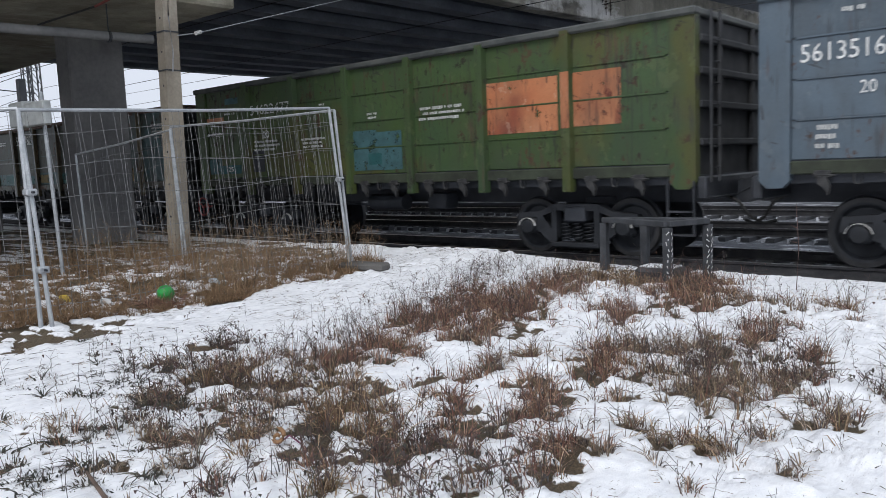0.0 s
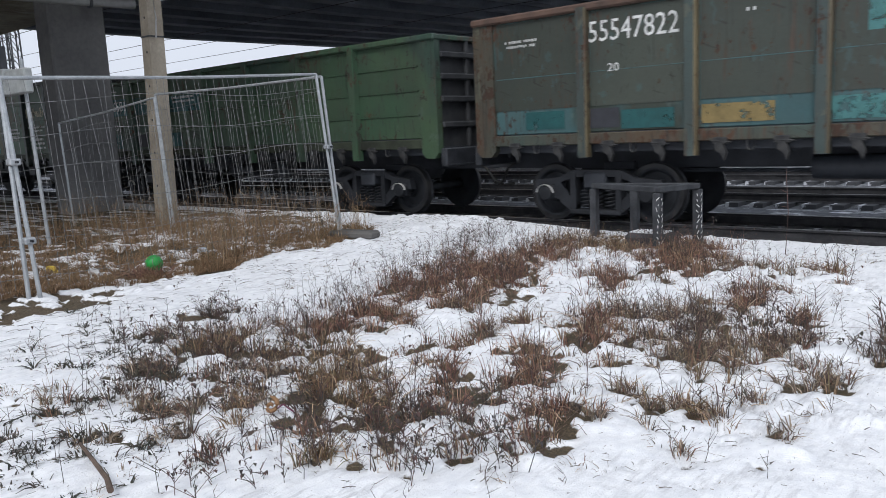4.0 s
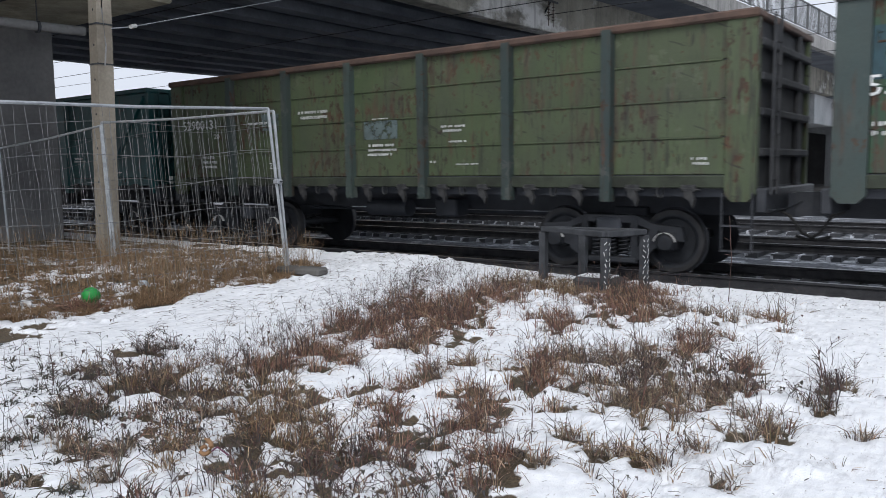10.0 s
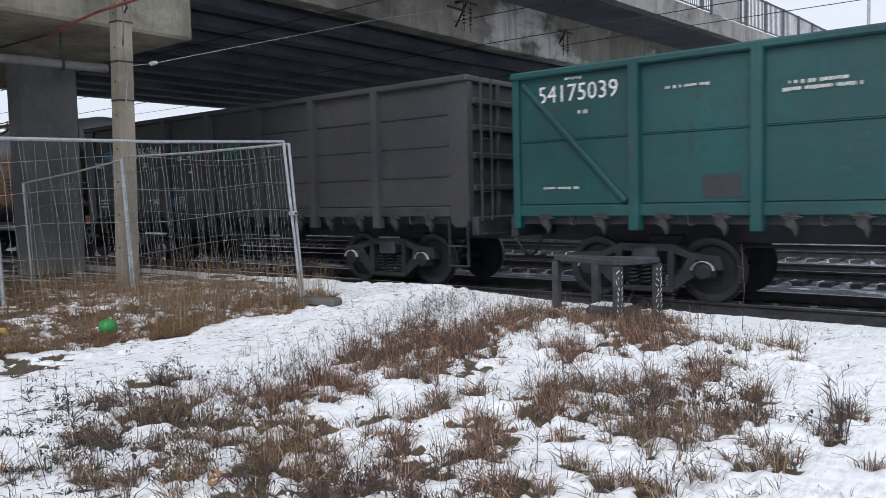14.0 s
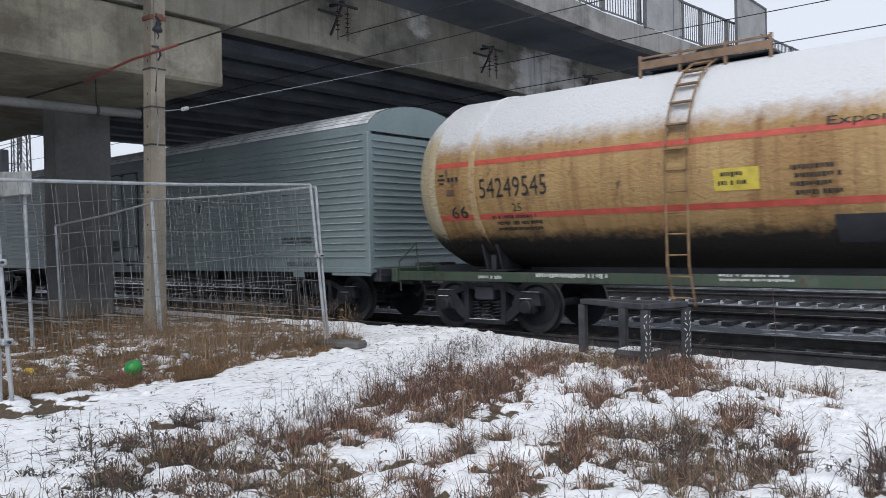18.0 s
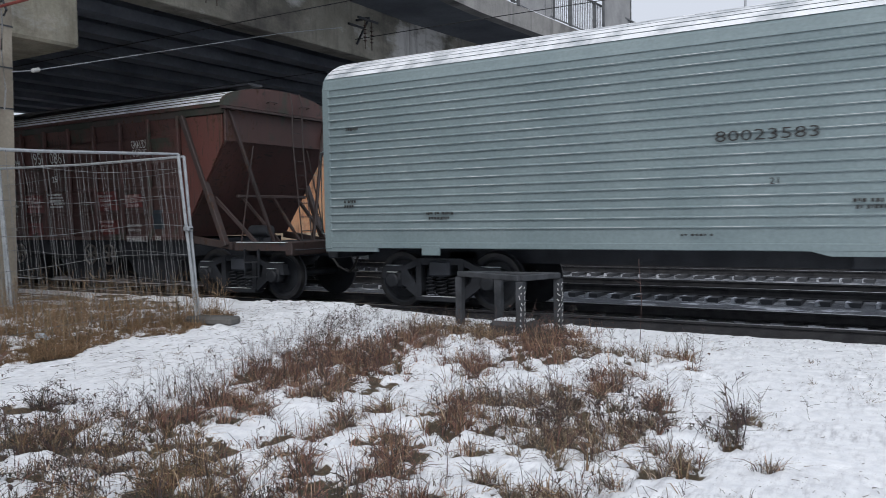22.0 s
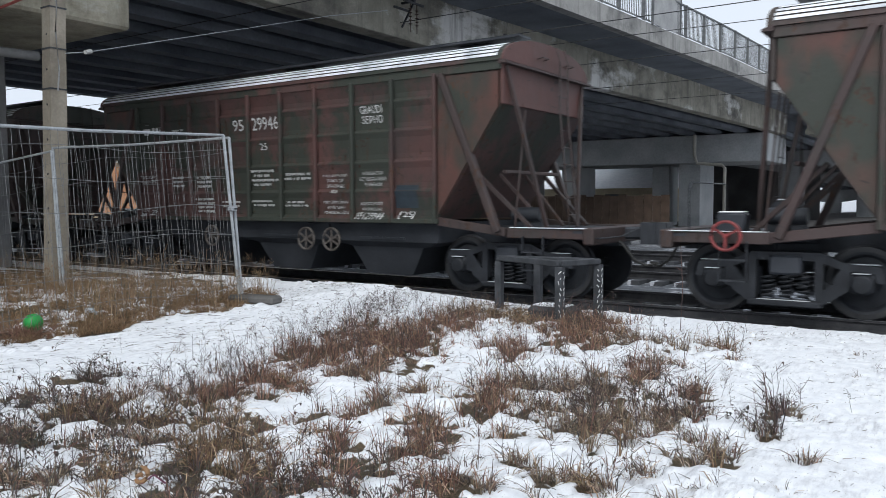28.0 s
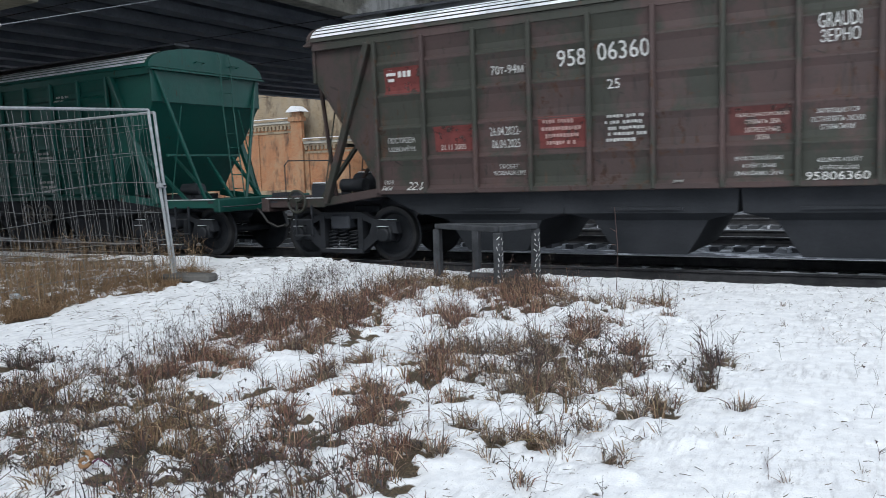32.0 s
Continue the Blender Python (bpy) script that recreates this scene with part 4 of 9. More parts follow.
def handwheel(parent, x, y, z, r, mat_, face="y", spokes=4, name="handwheel", label=""):
    s = Solid()
    ring_ = [(r * math.cos(0.2618 * k), 0, r * math.sin(0.2618 * k)) for k in range(25)]
    s.tube(ring_, 0.022, 6, cap=False)
    for k in range(spokes):
        a = 6.28318 * k / spokes + 0.5
        s.beam((0, 0, 0), (r * math.cos(a), 0, r * math.sin(a)), 0.034, 0.014, (0, 1, 0))
    s.tube([(0, -0.03, 0), (0, 0.25, 0)], 0.03, 8)
    return part(name, s, mat_, parent, label, smooth=True, m=pose(x, y, z, 0, 0, 0))


# ---------------------------------------------------------------- lettering
def letters(text, x, z, w, h, y, mat_, parent, name="lettering"):
    """Words painted on a side that faces the near side of the tracks, in a field w x h with its lower left corner at x, z."""
    cu = bpy.data.curves.new(name, "FONT")
    cu.body, cu.size = text, 1.0
    cu.resolution_u = 2
    tmp = bpy.data.objects.new(name, cu)
    me = bpy.data.meshes.new_from_object(tmp)
    bpy.data.objects.remove(tmp)
    bpy.data.curves.remove(cu)
    me.name = name
    me.materials.clear()
    xs, ys = [v.co.x for v in me.vertices], [v.co.y for v in me.vertices]
    sx, sy = w / (max(xs) - min(xs)), h / (max(ys) - min(ys))
    me.transform(Matrix.Translation((x, y, z)) @ Matrix.Rotation(radians(90), 4, "X") @ Matrix.Diagonal((sx, sy, 1, 1)) @ Matrix.Translation((-min(xs), -min(ys), 0)))
    return part(name, me, mat_, parent)


def bars(x, z, w, h, rows, y, mat_, parent, name="marking"):
    """Small writing in a field w x h below z, as broken bars."""
    rnd, s = random.Random(int(abs(x) * 100) + int(z * 1000)), Solid()
    line = h / rows
    for r in range(rows):
        u, top = x + rnd.uniform(0, 0.12) * w, z - r * line
        end = x + w * rnd.uniform(0.72, 1.0)
        while u < end - 0.03:
            d = min(rnd.uniform(0.018, 0.045), end - u)
            cut = line * rnd.uniform(0.30, 0.48)
            s.box(u, u + d, y, y + 0.002, top - line + cut, top - 0.1 * line)
            u += d + (0.014 if rnd.random() < 0.84 else 0.05)
    return tagged(part(name, s, mat_, parent), kind="stuff")


def patch(x0, x1, z0, z1, y, mat_, parent, label="", name="paint_patch"):
    return part(name, Solid().box(x0, x1, y, y + 0.002, z0, z1), mat_, parent, label)


# ---------------------------------------------------------------- gondola wagons
HALF, TOP, SILL, LOW = 6.42, 3.49, 1.30, 1.08
POSTS = [0.862, 2.586, 4.31]
SKIN = 1.43


def latch_mesh():
    s = Solid()
    s.box(-0.10, 0.10, -0.03, 0.05, 0.06, 0.16, c=0.01)
    s.prism([(-0.06, 0.08), (0.05, 0.08), (0.10, -0.05), (0.07, -0.16), (0.02, -0.06), (-0.05, -0.02)], -0.05, 0.01, "y")
    s.tube([(-0.12, -0.02, 0.11), (0.16, -0.02, 0.09)], 0.014, 6)
    return s.mesh("hatch_latch")


LATCH = latch_mesh()
LATCH.materials.append(rough_mat("dirty_latch_steel", (0.014, 0.015, 0.017), (0.042, 0.042, 0.042), 9.0, 60.0, 0.7, 0.3))
LOOP = Solid().tube([(-0.05, 0, 0.1), (-0.05, 0, 0.0), (-0.02, 0, -0.05), (0.02, 0, -0.05), (0.05, 0, 0.0), (0.05, 0, 0.1)], 0.012, 6).mesh("rope_loop", True)
LOOP.materials.append(LATCH.materials[0])


def gondola(label, skin, post_mat=None, top_mat=None, end_mat=None, rows=4, corner=0.40, diag=False, top=TOP, ladder=True, sill_mat=None, corner_mat=None, edge_mat=None):
    """An open high-sided wagon: corrugated sides between posts, top chord, ribbed ends, bogies."""
    w = thing("gondola_wagon", label, "freight wagon", "wagons of the train")
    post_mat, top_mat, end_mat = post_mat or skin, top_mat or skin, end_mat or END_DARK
    part("floor_frame", Solid().box(-HALF + 0.05, HALF - 0.05, -1.35, 1.35, 1.16, 1.30).box(-6.7, 6.7, -0.2, 0.2, 0.84, 1.18), STEEL_BLACK, w)
    part("far_wall", Solid().box(-HALF, HALF, SKIN - 0.05, SKIN, SILL, top), skin, w)
    part("load", Solid().box(-HALF + 0.1, HALF - 0.1, -SKIN + 0.1, SKIN - 0.1, 1.3, top - 0.25), STEEL_BLACK, w, "dark load inside the wagon")
    edges = [-HALF + corner] + [-p_ for p_ in reversed(POSTS)] + POSTS + [HALF - corner]
    step = (top - 0.10 - SILL - 0.16) / rows
    for i in range(len(edges) - 1):
        for r in range(rows):
            z0 = SILL + 0.16 + r * step
            part("side_panel", Solid().box(edges[i] + 0.004, edges[i + 1] - 0.004, -SKIN - 0.002, -SKIN + 0.05, z0 + 0.006, z0 + step - 0.006, c=0.012), skin, w)
            if rows > 2 and r:
                part("seam_rib", Solid().box(edges[i] + 0.06, edges[i + 1] - 0.06, -SKIN - 0.022, -SKIN + 0.02, z0 - 0.014, z0 + 0.014, c=0.006), skin, w)
            elif r:
                part("seam_rib", Solid().box(edges[i] + 0.03, edges[i + 1] - 0.03, -SKIN - 0.016, -SKIN + 0.02, z0 - 0.008, z0 + 0.008, c=0.004), skin, w)
    part("backing", Solid().box(-HALF + 0.02, HALF - 0.02, -SKIN + 0.012, -SKIN + 0.05, SILL, top - 0.03), STEEL_BLACK, w)
    part("side_sill", Solid().box(-HALF + corner, HALF - corner, -SKIN - 0.05, -SKIN + 0.06, SILL - 0.02, SILL + 0.155, c=0.015), sill_mat or skin, w, "grimy side sill")
    for p_ in [-q for q in POSTS] + POSTS:
        s = Solid().prism([(-0.095, -SKIN + 0.01), (-0.075, -1.55), (0.075, -1.55), (0.095, -SKIN + 0.01)], LOW, top - 0.06, "z")
        s.v = [(a + p_, b, c_) for a, b, c_ in s.v]
        part("post", s, post_mat, w)
        if edge_mat:
            part("post_edge", Solid().box(p_ + 0.052, p_ + 0.094, -1.554, -SKIN + 0.004, LOW + 0.004, top - 0.07, c=0.008), edge_mat, w, "tan worn edge of the post")
    for s_ in (-1, 1):
        x0, x1 = sorted((s_ * HALF, s_ * (HALF - corner)))
        part("corner_post", Solid().prism([(x0, LOW + 0.12), (x0 + 0.1, LOW + 0.02), (x1 - 0.1, LOW + 0.02), (x1, LOW + 0.12), (x1, top - 0.05), (x0, top - 0.05)] if corner > 0.25 else [(x0, LOW + 0.02), (x1, LOW + 0.02), (x1, top - 0.05), (x0, top - 0.05)], -SKIN - 0.045, -SKIN + 0.10, "y"), corner_mat or post_mat, w)
        part("corner_post", Solid().box(x0, x1, SKIN - 0.10, SKIN + 0.045, LOW + 0.02, top - 0.05, c=0.02), corner_mat or post_mat, w)
        # ribbed end
        e = s_ * (HALF - 0.06)
        x0, x1 = sorted((e, e - s_ * 0.06))
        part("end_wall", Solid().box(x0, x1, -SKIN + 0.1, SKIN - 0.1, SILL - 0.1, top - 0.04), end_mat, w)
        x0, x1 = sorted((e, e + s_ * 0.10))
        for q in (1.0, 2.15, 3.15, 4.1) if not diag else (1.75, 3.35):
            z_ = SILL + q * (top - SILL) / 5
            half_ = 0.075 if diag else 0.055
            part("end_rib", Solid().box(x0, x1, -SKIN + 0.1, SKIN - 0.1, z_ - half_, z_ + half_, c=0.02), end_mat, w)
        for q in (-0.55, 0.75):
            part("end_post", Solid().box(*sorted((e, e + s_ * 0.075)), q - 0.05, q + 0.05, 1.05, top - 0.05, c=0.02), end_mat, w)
        part("buffer_beam", Solid().box(*sorted((s_ * (HALF - 0.02), s_ * (HALF + 0.12))), -1.40, 1.40, 0.95, 1.28, c=0.02), STEEL_DARK, w)
        coupler(w, s_ * (HALF + 0.06), s_)
        part("top_chord", Solid().box(*sorted((s_ * (HALF - 0.10), s_ * (HALF + 0.02))), -SKIN, SKIN, top - 0.11, top - 0.01, c=0.02), top_mat, w)
    for s_ in (-1, 1):
        part("top_chord", Solid().box(-HALF - 0.02, HALF + 0.02, *sorted((s_ * (SKIN - 0.05), s_ * (SKIN + 0.10))), top - 0.115, top, c=0.025), top_mat, w)
    if diag:
        for s_ in (-1, 1):
            part("brace", Solid().beam((s_ * (HALF - 0.2), -SKIN - 0.03, top - 0.2), (s_ * (POSTS[2] + 0.15), -SKIN - 0.03, SILL + 0.2), 0.07, 0.09, (0, 1, 0), c=0.01), post_mat, w)
    for i in range(len(edges) - 1):
        for u in (0.24, 0.72):
            x_ = edges[i] + u * (edges[i + 1] - edges[i])
            part("hatch_latch", LATCH, STEEL_DARK, w).location = (x_, -SKIN - 0.05, SILL - 0.13)
        part("rope_loop", LOOP, STEEL_DARK, w).location = (edges[i] + 0.48 * (edges[i + 1] - edges[i]), -SKIN - 0.05, SILL - 0.1)
    if ladder:
        x_ = HALF - 0.42
        l_ = Solid().beam((x_, -SKIN - 0.06, 1.22), (x_, -SKIN - 0.06, 0.42), 0.05, 0.02).beam((x_ + 0.4, -SKIN - 0.06, 1.22), (x_ + 0.4, -SKIN - 0.06, 0.42), 0.05, 0.02)
        for q in (0.44, 0.78):
            l_.box(x_, x_ + 0.4, -SKIN - 0.12, -SKIN - 0.02, q - 0.012, q + 0.012)
        part("step_ladder", l_, STEEL_DARK, w)
        l2 = Solid().beam((HALF + 0.16, -1.0, 1.2), (HALF + 0.16, -1.0, top - 0.05), 0.03, 0.03).beam((HALF + 0.16, -1.3, 1.2), (HALF + 0.16, -1.3, top - 0.05), 0.03, 0.03)
        for q in range(7):
            z_ = 1.4 + 0.3 * q
            l2.tube([(HALF + 0.16, -1.3, z_), (HALF + 0.16, -1.0, z_)], 0.012, 6)
        part("end_ladder", l2, end_mat, w)
    bogie(w, -4.34), bogie(w, 4.18)
    part("brake_gear", Solid().tube([(-1.2, -0.55, 0.86), (-0.2, -0.55, 0.86)], 0.17, 12).box(0.5, 1.0, -0.7, -0.3, 0.72, 1.05, c=0.03).tube([(-3.2, -0.3, 0.8), (3.2, -0.3, 0.8)], 0.03, 6), STEEL_BLACK, w, smooth=True)
    return w


WAGONS = {}
FUNNEL_BLACK = rough_mat("matt_black_funnel", (0.012, 0.015, 0.020), (0.029, 0.032, 0.039), 1.2, 30.0, 0.85, 0.3)
# one dark grey for wagon ends whatever their sides, and for one sill
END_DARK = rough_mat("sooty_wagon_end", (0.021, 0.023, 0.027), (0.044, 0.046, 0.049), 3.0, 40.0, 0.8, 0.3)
DARK_SILL = rough_mat("grimy_sill", (0.016, 0.019, 0.013), (0.04, 0.05, 0.032), 3.0, 40.0, 0.8, 0.3)
p_grey = paint("blue_grey_paint", (0.066, 0.095, 0.125), (0.09, 0.12, 0.15), 0.25, 0.5, 1, bare=(0.19, 0.22, 0.24))
p_lime = paint("bright_green_paint", (0.048, 0.086, 0.023), (0.037, 0.072, 0.028), 0.62, 0.45, 2, rust_col=(0.026, 0.022, 0.016), bare=(0.10, 0.125, 0.05), third=(0.070, 0.078, 0.018), third_at=0.57)
p_turq = paint("faded_turquoise_paint", (0.04, 0.105, 0.115), (0.06, 0.12, 0.125), 0.5, 0.4, 3, bare=(0.10, 0.14, 0.13), third=(0.042, 0.056, 0.045), third_at=0.56)
p_mint = paint("old_green_paint", (0.036, 0.084, 0.046), (0.052, 0.094, 0.050), 0.6, 0.6, 4, bare=(0.085, 0.125, 0.10), rust_col=(0.030, 0.025, 0.022), third=(0.030, 0.064, 0.046), third_at=0.58)
p_deep = paint("deep_green_paint", (0.020, 0.072, 0.034), (0.028, 0.080, 0.040), 0.72, 0.5, 5, bare=(0.05, 0.12, 0.09), third=(0.062, 0.058, 0.026), third_at=0.57)
p_olive = paint("olive_green_paint", (0.058, 0.083, 0.038), (0.070, 0.091, 0.046), 0.75, 0.6, 6, bare=(0.11, 0.125, 0.08), rust_col=(0.05, 0.032, 0.024))
p_slate = paint("slate_green_post_paint", (0.030, 0.050, 0.048), (0.044, 0.062, 0.055), 0.5, 0.4, 14)
p_teal = paint("fresh_teal_paint", (0.002, 0.051, 0.054), (0.004, 0.070, 0.072), 0.08, 0.30, 7, 0.5, bare=(0.035, 0.115, 0.122), third=(0.010, 0.088, 0.092), third_at=0.60)
p_coal = paint("charcoal_paint", (0.034, 0.037, 0.043), (0.048, 0.050, 0.055), 0.3, 0.4, 8, bare=(0.065, 0.068, 0.073))
p_rustpost = paint("rusty_post_paint", (0.085, 0.060, 0.036), (0.055, 0.080, 0.068), 0.8, 0.35, 9, bare=(0.11, 0.12, 0.085))
p_tealpost = paint("grey_teal_post_paint", (0.040, 0.062, 0.060), (0.060, 0.085, 0.080), 0.7, 0.4, 19, bare=(0.12, 0.12, 0.085))
p_tan = paint("tan_worn_edge_paint", (0.15, 0.12, 0.065), (0.10, 0.085, 0.055), 0.7, 0.35, 23, bare=(0.20, 0.17, 0.11))
p_drab = worn(paint("drab_olive_paint", (0.036, 0.046, 0.038), (0.050, 0.060, 0.048), 0.6, 0.45, 27, bare=(0.05, 0.11, 0.11)), 0.20, 2.2, 9.0)
DULL_TOP = rough_mat("dull_grey_chord", (0.042, 0.047, 0.047), (0.085, 0.09, 0.086), 3.0, 40.0, 0.7, 0.2)
BROWN_TOP = rough_mat("rusty_brown_chord", (0.062, 0.040, 0.032), (0.115, 0.070, 0.052), 3.0, 40.0, 0.8, 0.2)
TEAL_PATCH = worn(plain("teal_patch", (0.012, 0.075, 0.078), 0.55), 0.40, 5.0, 17.0)
TURQ_PATCH = worn(plain("turquoise_patch", (0.05, 0.155, 0.155), 0.6), 0.46, 5.0, 17.0)
TEAL_DIM = worn(plain("dim_teal_patch", (0.035, 0.06, 0.062), 0.6), 0.42, 5.0, 13.6)
NAVY_FADE = worn(plain("faded_navy_patch", (0.018, 0.05, 0.062), 0.6), 0.42, 5.0, 15.3)
BLUEGREY_FADE = worn(plain("blue_grey_scuff", (0.09, 0.12, 0.12), 0.65), 0.46, 5.0, 22.1)
BLUE_FADE = worn(plain("faded_blue_patch", (0.04, 0.10, 0.11), 0.6), 0.43, 5.0, 15.3)
OCHRE = worn(plain("ochre_scrape", (0.20, 0.15, 0.06), 0.7), 0.46, 5.0, 8.5)
CREAM = worn(plain("cream_lettering", (0.36, 0.32, 0.22), 0.6), 0.42, 5.0, 8.5)
YELLOW = worn(plain("yellow_label", (0.50, 0.40, 0.06), 0.6), 0.36, 5.0, 10.2)
BLUEBLACK = plain("blue_black_window", (0.022, 0.034, 0.045), 0.5)
PINK = plain("pale_pink_lettering", (0.42, 0.28, 0.26), 0.6)
ORANGE_PAINT = plain("orange_lettering", (0.45, 0.14, 0.06), 0.6)
RED_FIELD = worn(plain("red_label_field", (0.135, 0.030, 0.028), 0.6), 0.42, 5.0, 15.3)
RED_DIM = worn(plain("dull_red_field", (0.085, 0.024, 0.022), 0.6), 0.43, 5.0, 11.9)
BLUE_PATCH = worn(plain("pale_blue_patch", (0.045, 0.16, 0.25), 0.55), 0.45, 5.0, 17.0)
ORANGE_PATCH = worn(paint("orange_patch", (0.42, 0.15, 0.065), (0.48, 0.21, 0.10), 0.55, 0.55, 10, rust_col=(0.14, 0.030, 0.018), bare=(0.62, 0.42, 0.30), third=(0.25, 0.060, 0.030), third_at=0.58), 0.36, 5.0, 20.4)
BLACK_PATCH = plain("black_plate", (0.03, 0.032, 0.04), 0.6)
GREEN_PATCH = worn(plain("green_patch", (0.022, 0.09, 0.06), 0.55), 0.42, 5.0, 18.7)

w = WAGONS["w0"] = gondola("blue-grey open freight wagon with white numbers", p_grey, sill_mat=DARK_SILL, top=3.65)
w = WAGONS["w1"] = gondola("bright green open freight wagon with an orange patch", p_lime, top_mat=DULL_TOP, sill_mat=DARK_SILL, top=3.66)
part("paint_patch", Solid().box(4.31 - 0.078, 4.31 + 0.078, -1.553, -1.549, 2.09, 2.97), ORANGE_PATCH, w)
w = WAGONS["w2"] = gondola("faded turquoise open freight wagon with rusty posts", p_turq, p_tealpost, BROWN_TOP, rows=2, top=3.40, sill_mat=p_rustpost, corner_mat=p_rustpost, edge_mat=p_tan)
w = WAGONS["w3"] = gondola("worn green open freight wagon with teal patches", p_mint, ladder=False, sill_mat=DARK_SILL, top=3.31)
w = WAGONS["w4"] = gondola("dark green open freight wagon with cream lettering", p_deep, p_slate, DULL_TOP, sill_mat=DARK_SILL, top=3.66)
w = WAGONS["w5"] = gondola("rust-spotted olive green open freight wagon", p_olive, p_slate, BROWN_TOP, sill_mat=DARK_SILL, top=3.61, corner_mat=p_olive)
w = WAGONS["w6"] = gondola("freshly painted teal open freight wagon", p_teal, end_mat=p_teal, rows=2, corner=0.12, diag=True, top=3.57)
w = WAGONS["w7"] = gondola("charcoal grey open freight wagon with blue scuffs", p_coal, rows=4, sill_mat=END_DARK, top=3.68)

# ---------------------------------------------------------------- tank wagon
TANK_Z, TANK_R, TANK_L = 2.68, 1.58, 5.40
def tank_paint(name, a, b, streak, frost_at):
    """Tank paint with rime on top, brown runs and near-black towards the bottom."""
    mat, n, l, p = material(name)
    base = mix(n, l, ramp(n, l, noise_node(n, l, 0.8, 5, seed=21), 0.35, 0.65), a, b)
    runs = ramp(n, l, noise_node(n, l, 2.2, 6, 0.68, (2.5, 0.4, 0.18), 22), 0.47, 0.75)
    base = mix(n, l, runs, base, streak)
    base = mix(n, l, ramp(n, l, noise_node(n, l, 3.2, 6, 0.7, (1, 1, 0.6), 27), 0.62, 0.70), base, (0.11, 0.065, 0.04))
    tc, sep, add = n.new("ShaderNodeTexCoord"), n.new("ShaderNodeSeparateXYZ"), n.new("ShaderNodeMath")
    l.new(tc.outputs["Object"], sep.inputs[0])
    add.operation = "MULTIPLY_ADD"
    add.inputs[1].default_value = 0.5
    l.new(noise_node(n, l, 5.0, 6, 0.75, seed=23), add.inputs[0]), l.new(sep.outputs["Z"], add.inputs[2])
    base = mix(n, l, ramp(n, l, add.outputs[0], frost_at, frost_at + 0.32), base, (0.70, 0.71, 0.73))
    base = mix(n, l, ramp(n, l, add.outputs[0], 2.06, 1.86), base, (0.018, 0.015, 0.013))
    l.new(base, p.inputs["Base Color"])
    p.inputs["Roughness"].default_value = 0.55
    bump(n, l, p, noise_node(n, l, 15, 6, 0.65, seed=24), 1.0, 0.05)
    return mat


TANK_SKIN = tank_paint("stained_cream_tank", (0.36, 0.215, 0.085), (0.47, 0.315, 0.14), (0.19, 0.085, 0.032), 3.34)
TANK_CREAM = tank_paint("clean_cream_tank_end", (0.50, 0.43, 0.29), (0.58, 0.51, 0.36), (0.42, 0.33, 0.20), 3.62)
tank = thing("tank_wagon", "cream tank wagon with frost on top, brown stains and a near-black belly", "tank wagon", "wagons of the train")
WAGONS["tank"] = tank
prof = [(0.02, -TANK_L - 0.02), (0.6, -TANK_L + 0.03), (1.1, -TANK_L + 0.16), (1.4, -TANK_L + 0.38), (TANK_R, -TANK_L + 0.75)]
prof = prof + [(r, -a) for r, a in reversed(prof)]
part("shell", Solid().lathe(prof, (0, 0, TANK_Z), (1, 0, 0), 56), TANK_SKIN, tank, smooth=True)
cap_prof = [(0.02, TANK_L + 0.02), (0.6, TANK_L - 0.03), (1.1, TANK_L - 0.16), (1.28, TANK_L - 0.292)]
mat, n, l, p = material("frosted_green_end")
tc, sep, add = n.new("ShaderNodeTexCoord"), n.new("ShaderNodeSeparateXYZ"), n.new("ShaderNodeMath")
l.new(tc.outputs["Object"], sep.inputs[0])
add.operation = "MULTIPLY_ADD"
add.inputs[1].default_value = 2.6
l.new(noise_node(n, l, 26, 5, 0.7, seed=25), add.inputs[0]), l.new(sep.outputs["Z"], add.inputs[2])
col = mix(n, l, ramp(n, l, noise_node(n, l, 1.5, 4, seed=26), 0.4, 0.6), (0.035, 0.075, 0.036), (0.05, 0.10, 0.045))
col = mix(n, l, ramp(n, l, add.outputs[0], 4.45, 5.1), col, (0.55, 0.57, 0.58))
col = mix(n, l, ramp(n, l, add.outputs[0], 3.35, 2.9), col, (0.02, 0.017, 0.014))
l.new(col, p.inputs["Base Color"])
p.inputs["Roughness"].default_value = 0.5
GREEN_END = mat
part("end_disc", Solid().lathe([(r, a + 0.006) for r, a in cap_prof], (0, 0, TANK_Z), (1, 0, 0), 48), GREEN_END, tank, "frosted green round end", smooth=True)
band_ = [(1.29, TANK_L - 0.298), (1.4, TANK_L - 0.38), (TANK_R, TANK_L - 0.75), (TANK_R, TANK_L - 0.88)]
for s_ in (-1, 1):
    part("end_band", Solid().lathe([(r + 0.004, s_ * a) for r, a in band_], (0, 0, TANK_Z), (1, 0, 0), 48), TANK_CREAM, tank, "clean cream shoulder of the tank", smooth=True)
STRAP = tank_paint("rust_streaked_strap", (0.40, 0.26, 0.13), (0.50, 0.37, 0.21), (0.17, 0.075, 0.03), 3.50)
RED_LINE = plain("faded_red_line", (0.42, 0.07, 0.05), 0.55)
for z_ in (1.98, 2.90):
    s = Solid()
    nn = 2
    for k in range(nn):
        z0, z1 = z_ + 0.085 * k / nn, z_ + 0.085 * (k + 1) / nn
        f = lambda q: -math.sqrt((TANK_R + 0.005) ** 2 - (q - TANK_Z) ** 2)
        s.add([(-4.5, f(z0), z0), (4.55, f(z0), z0), (4.55, f(z1), z1), (-4.5, f(z1), z1)], [(0, 1, 2, 3)])
    part("red_line", s, RED_LINE, tank, "faded red stripe")
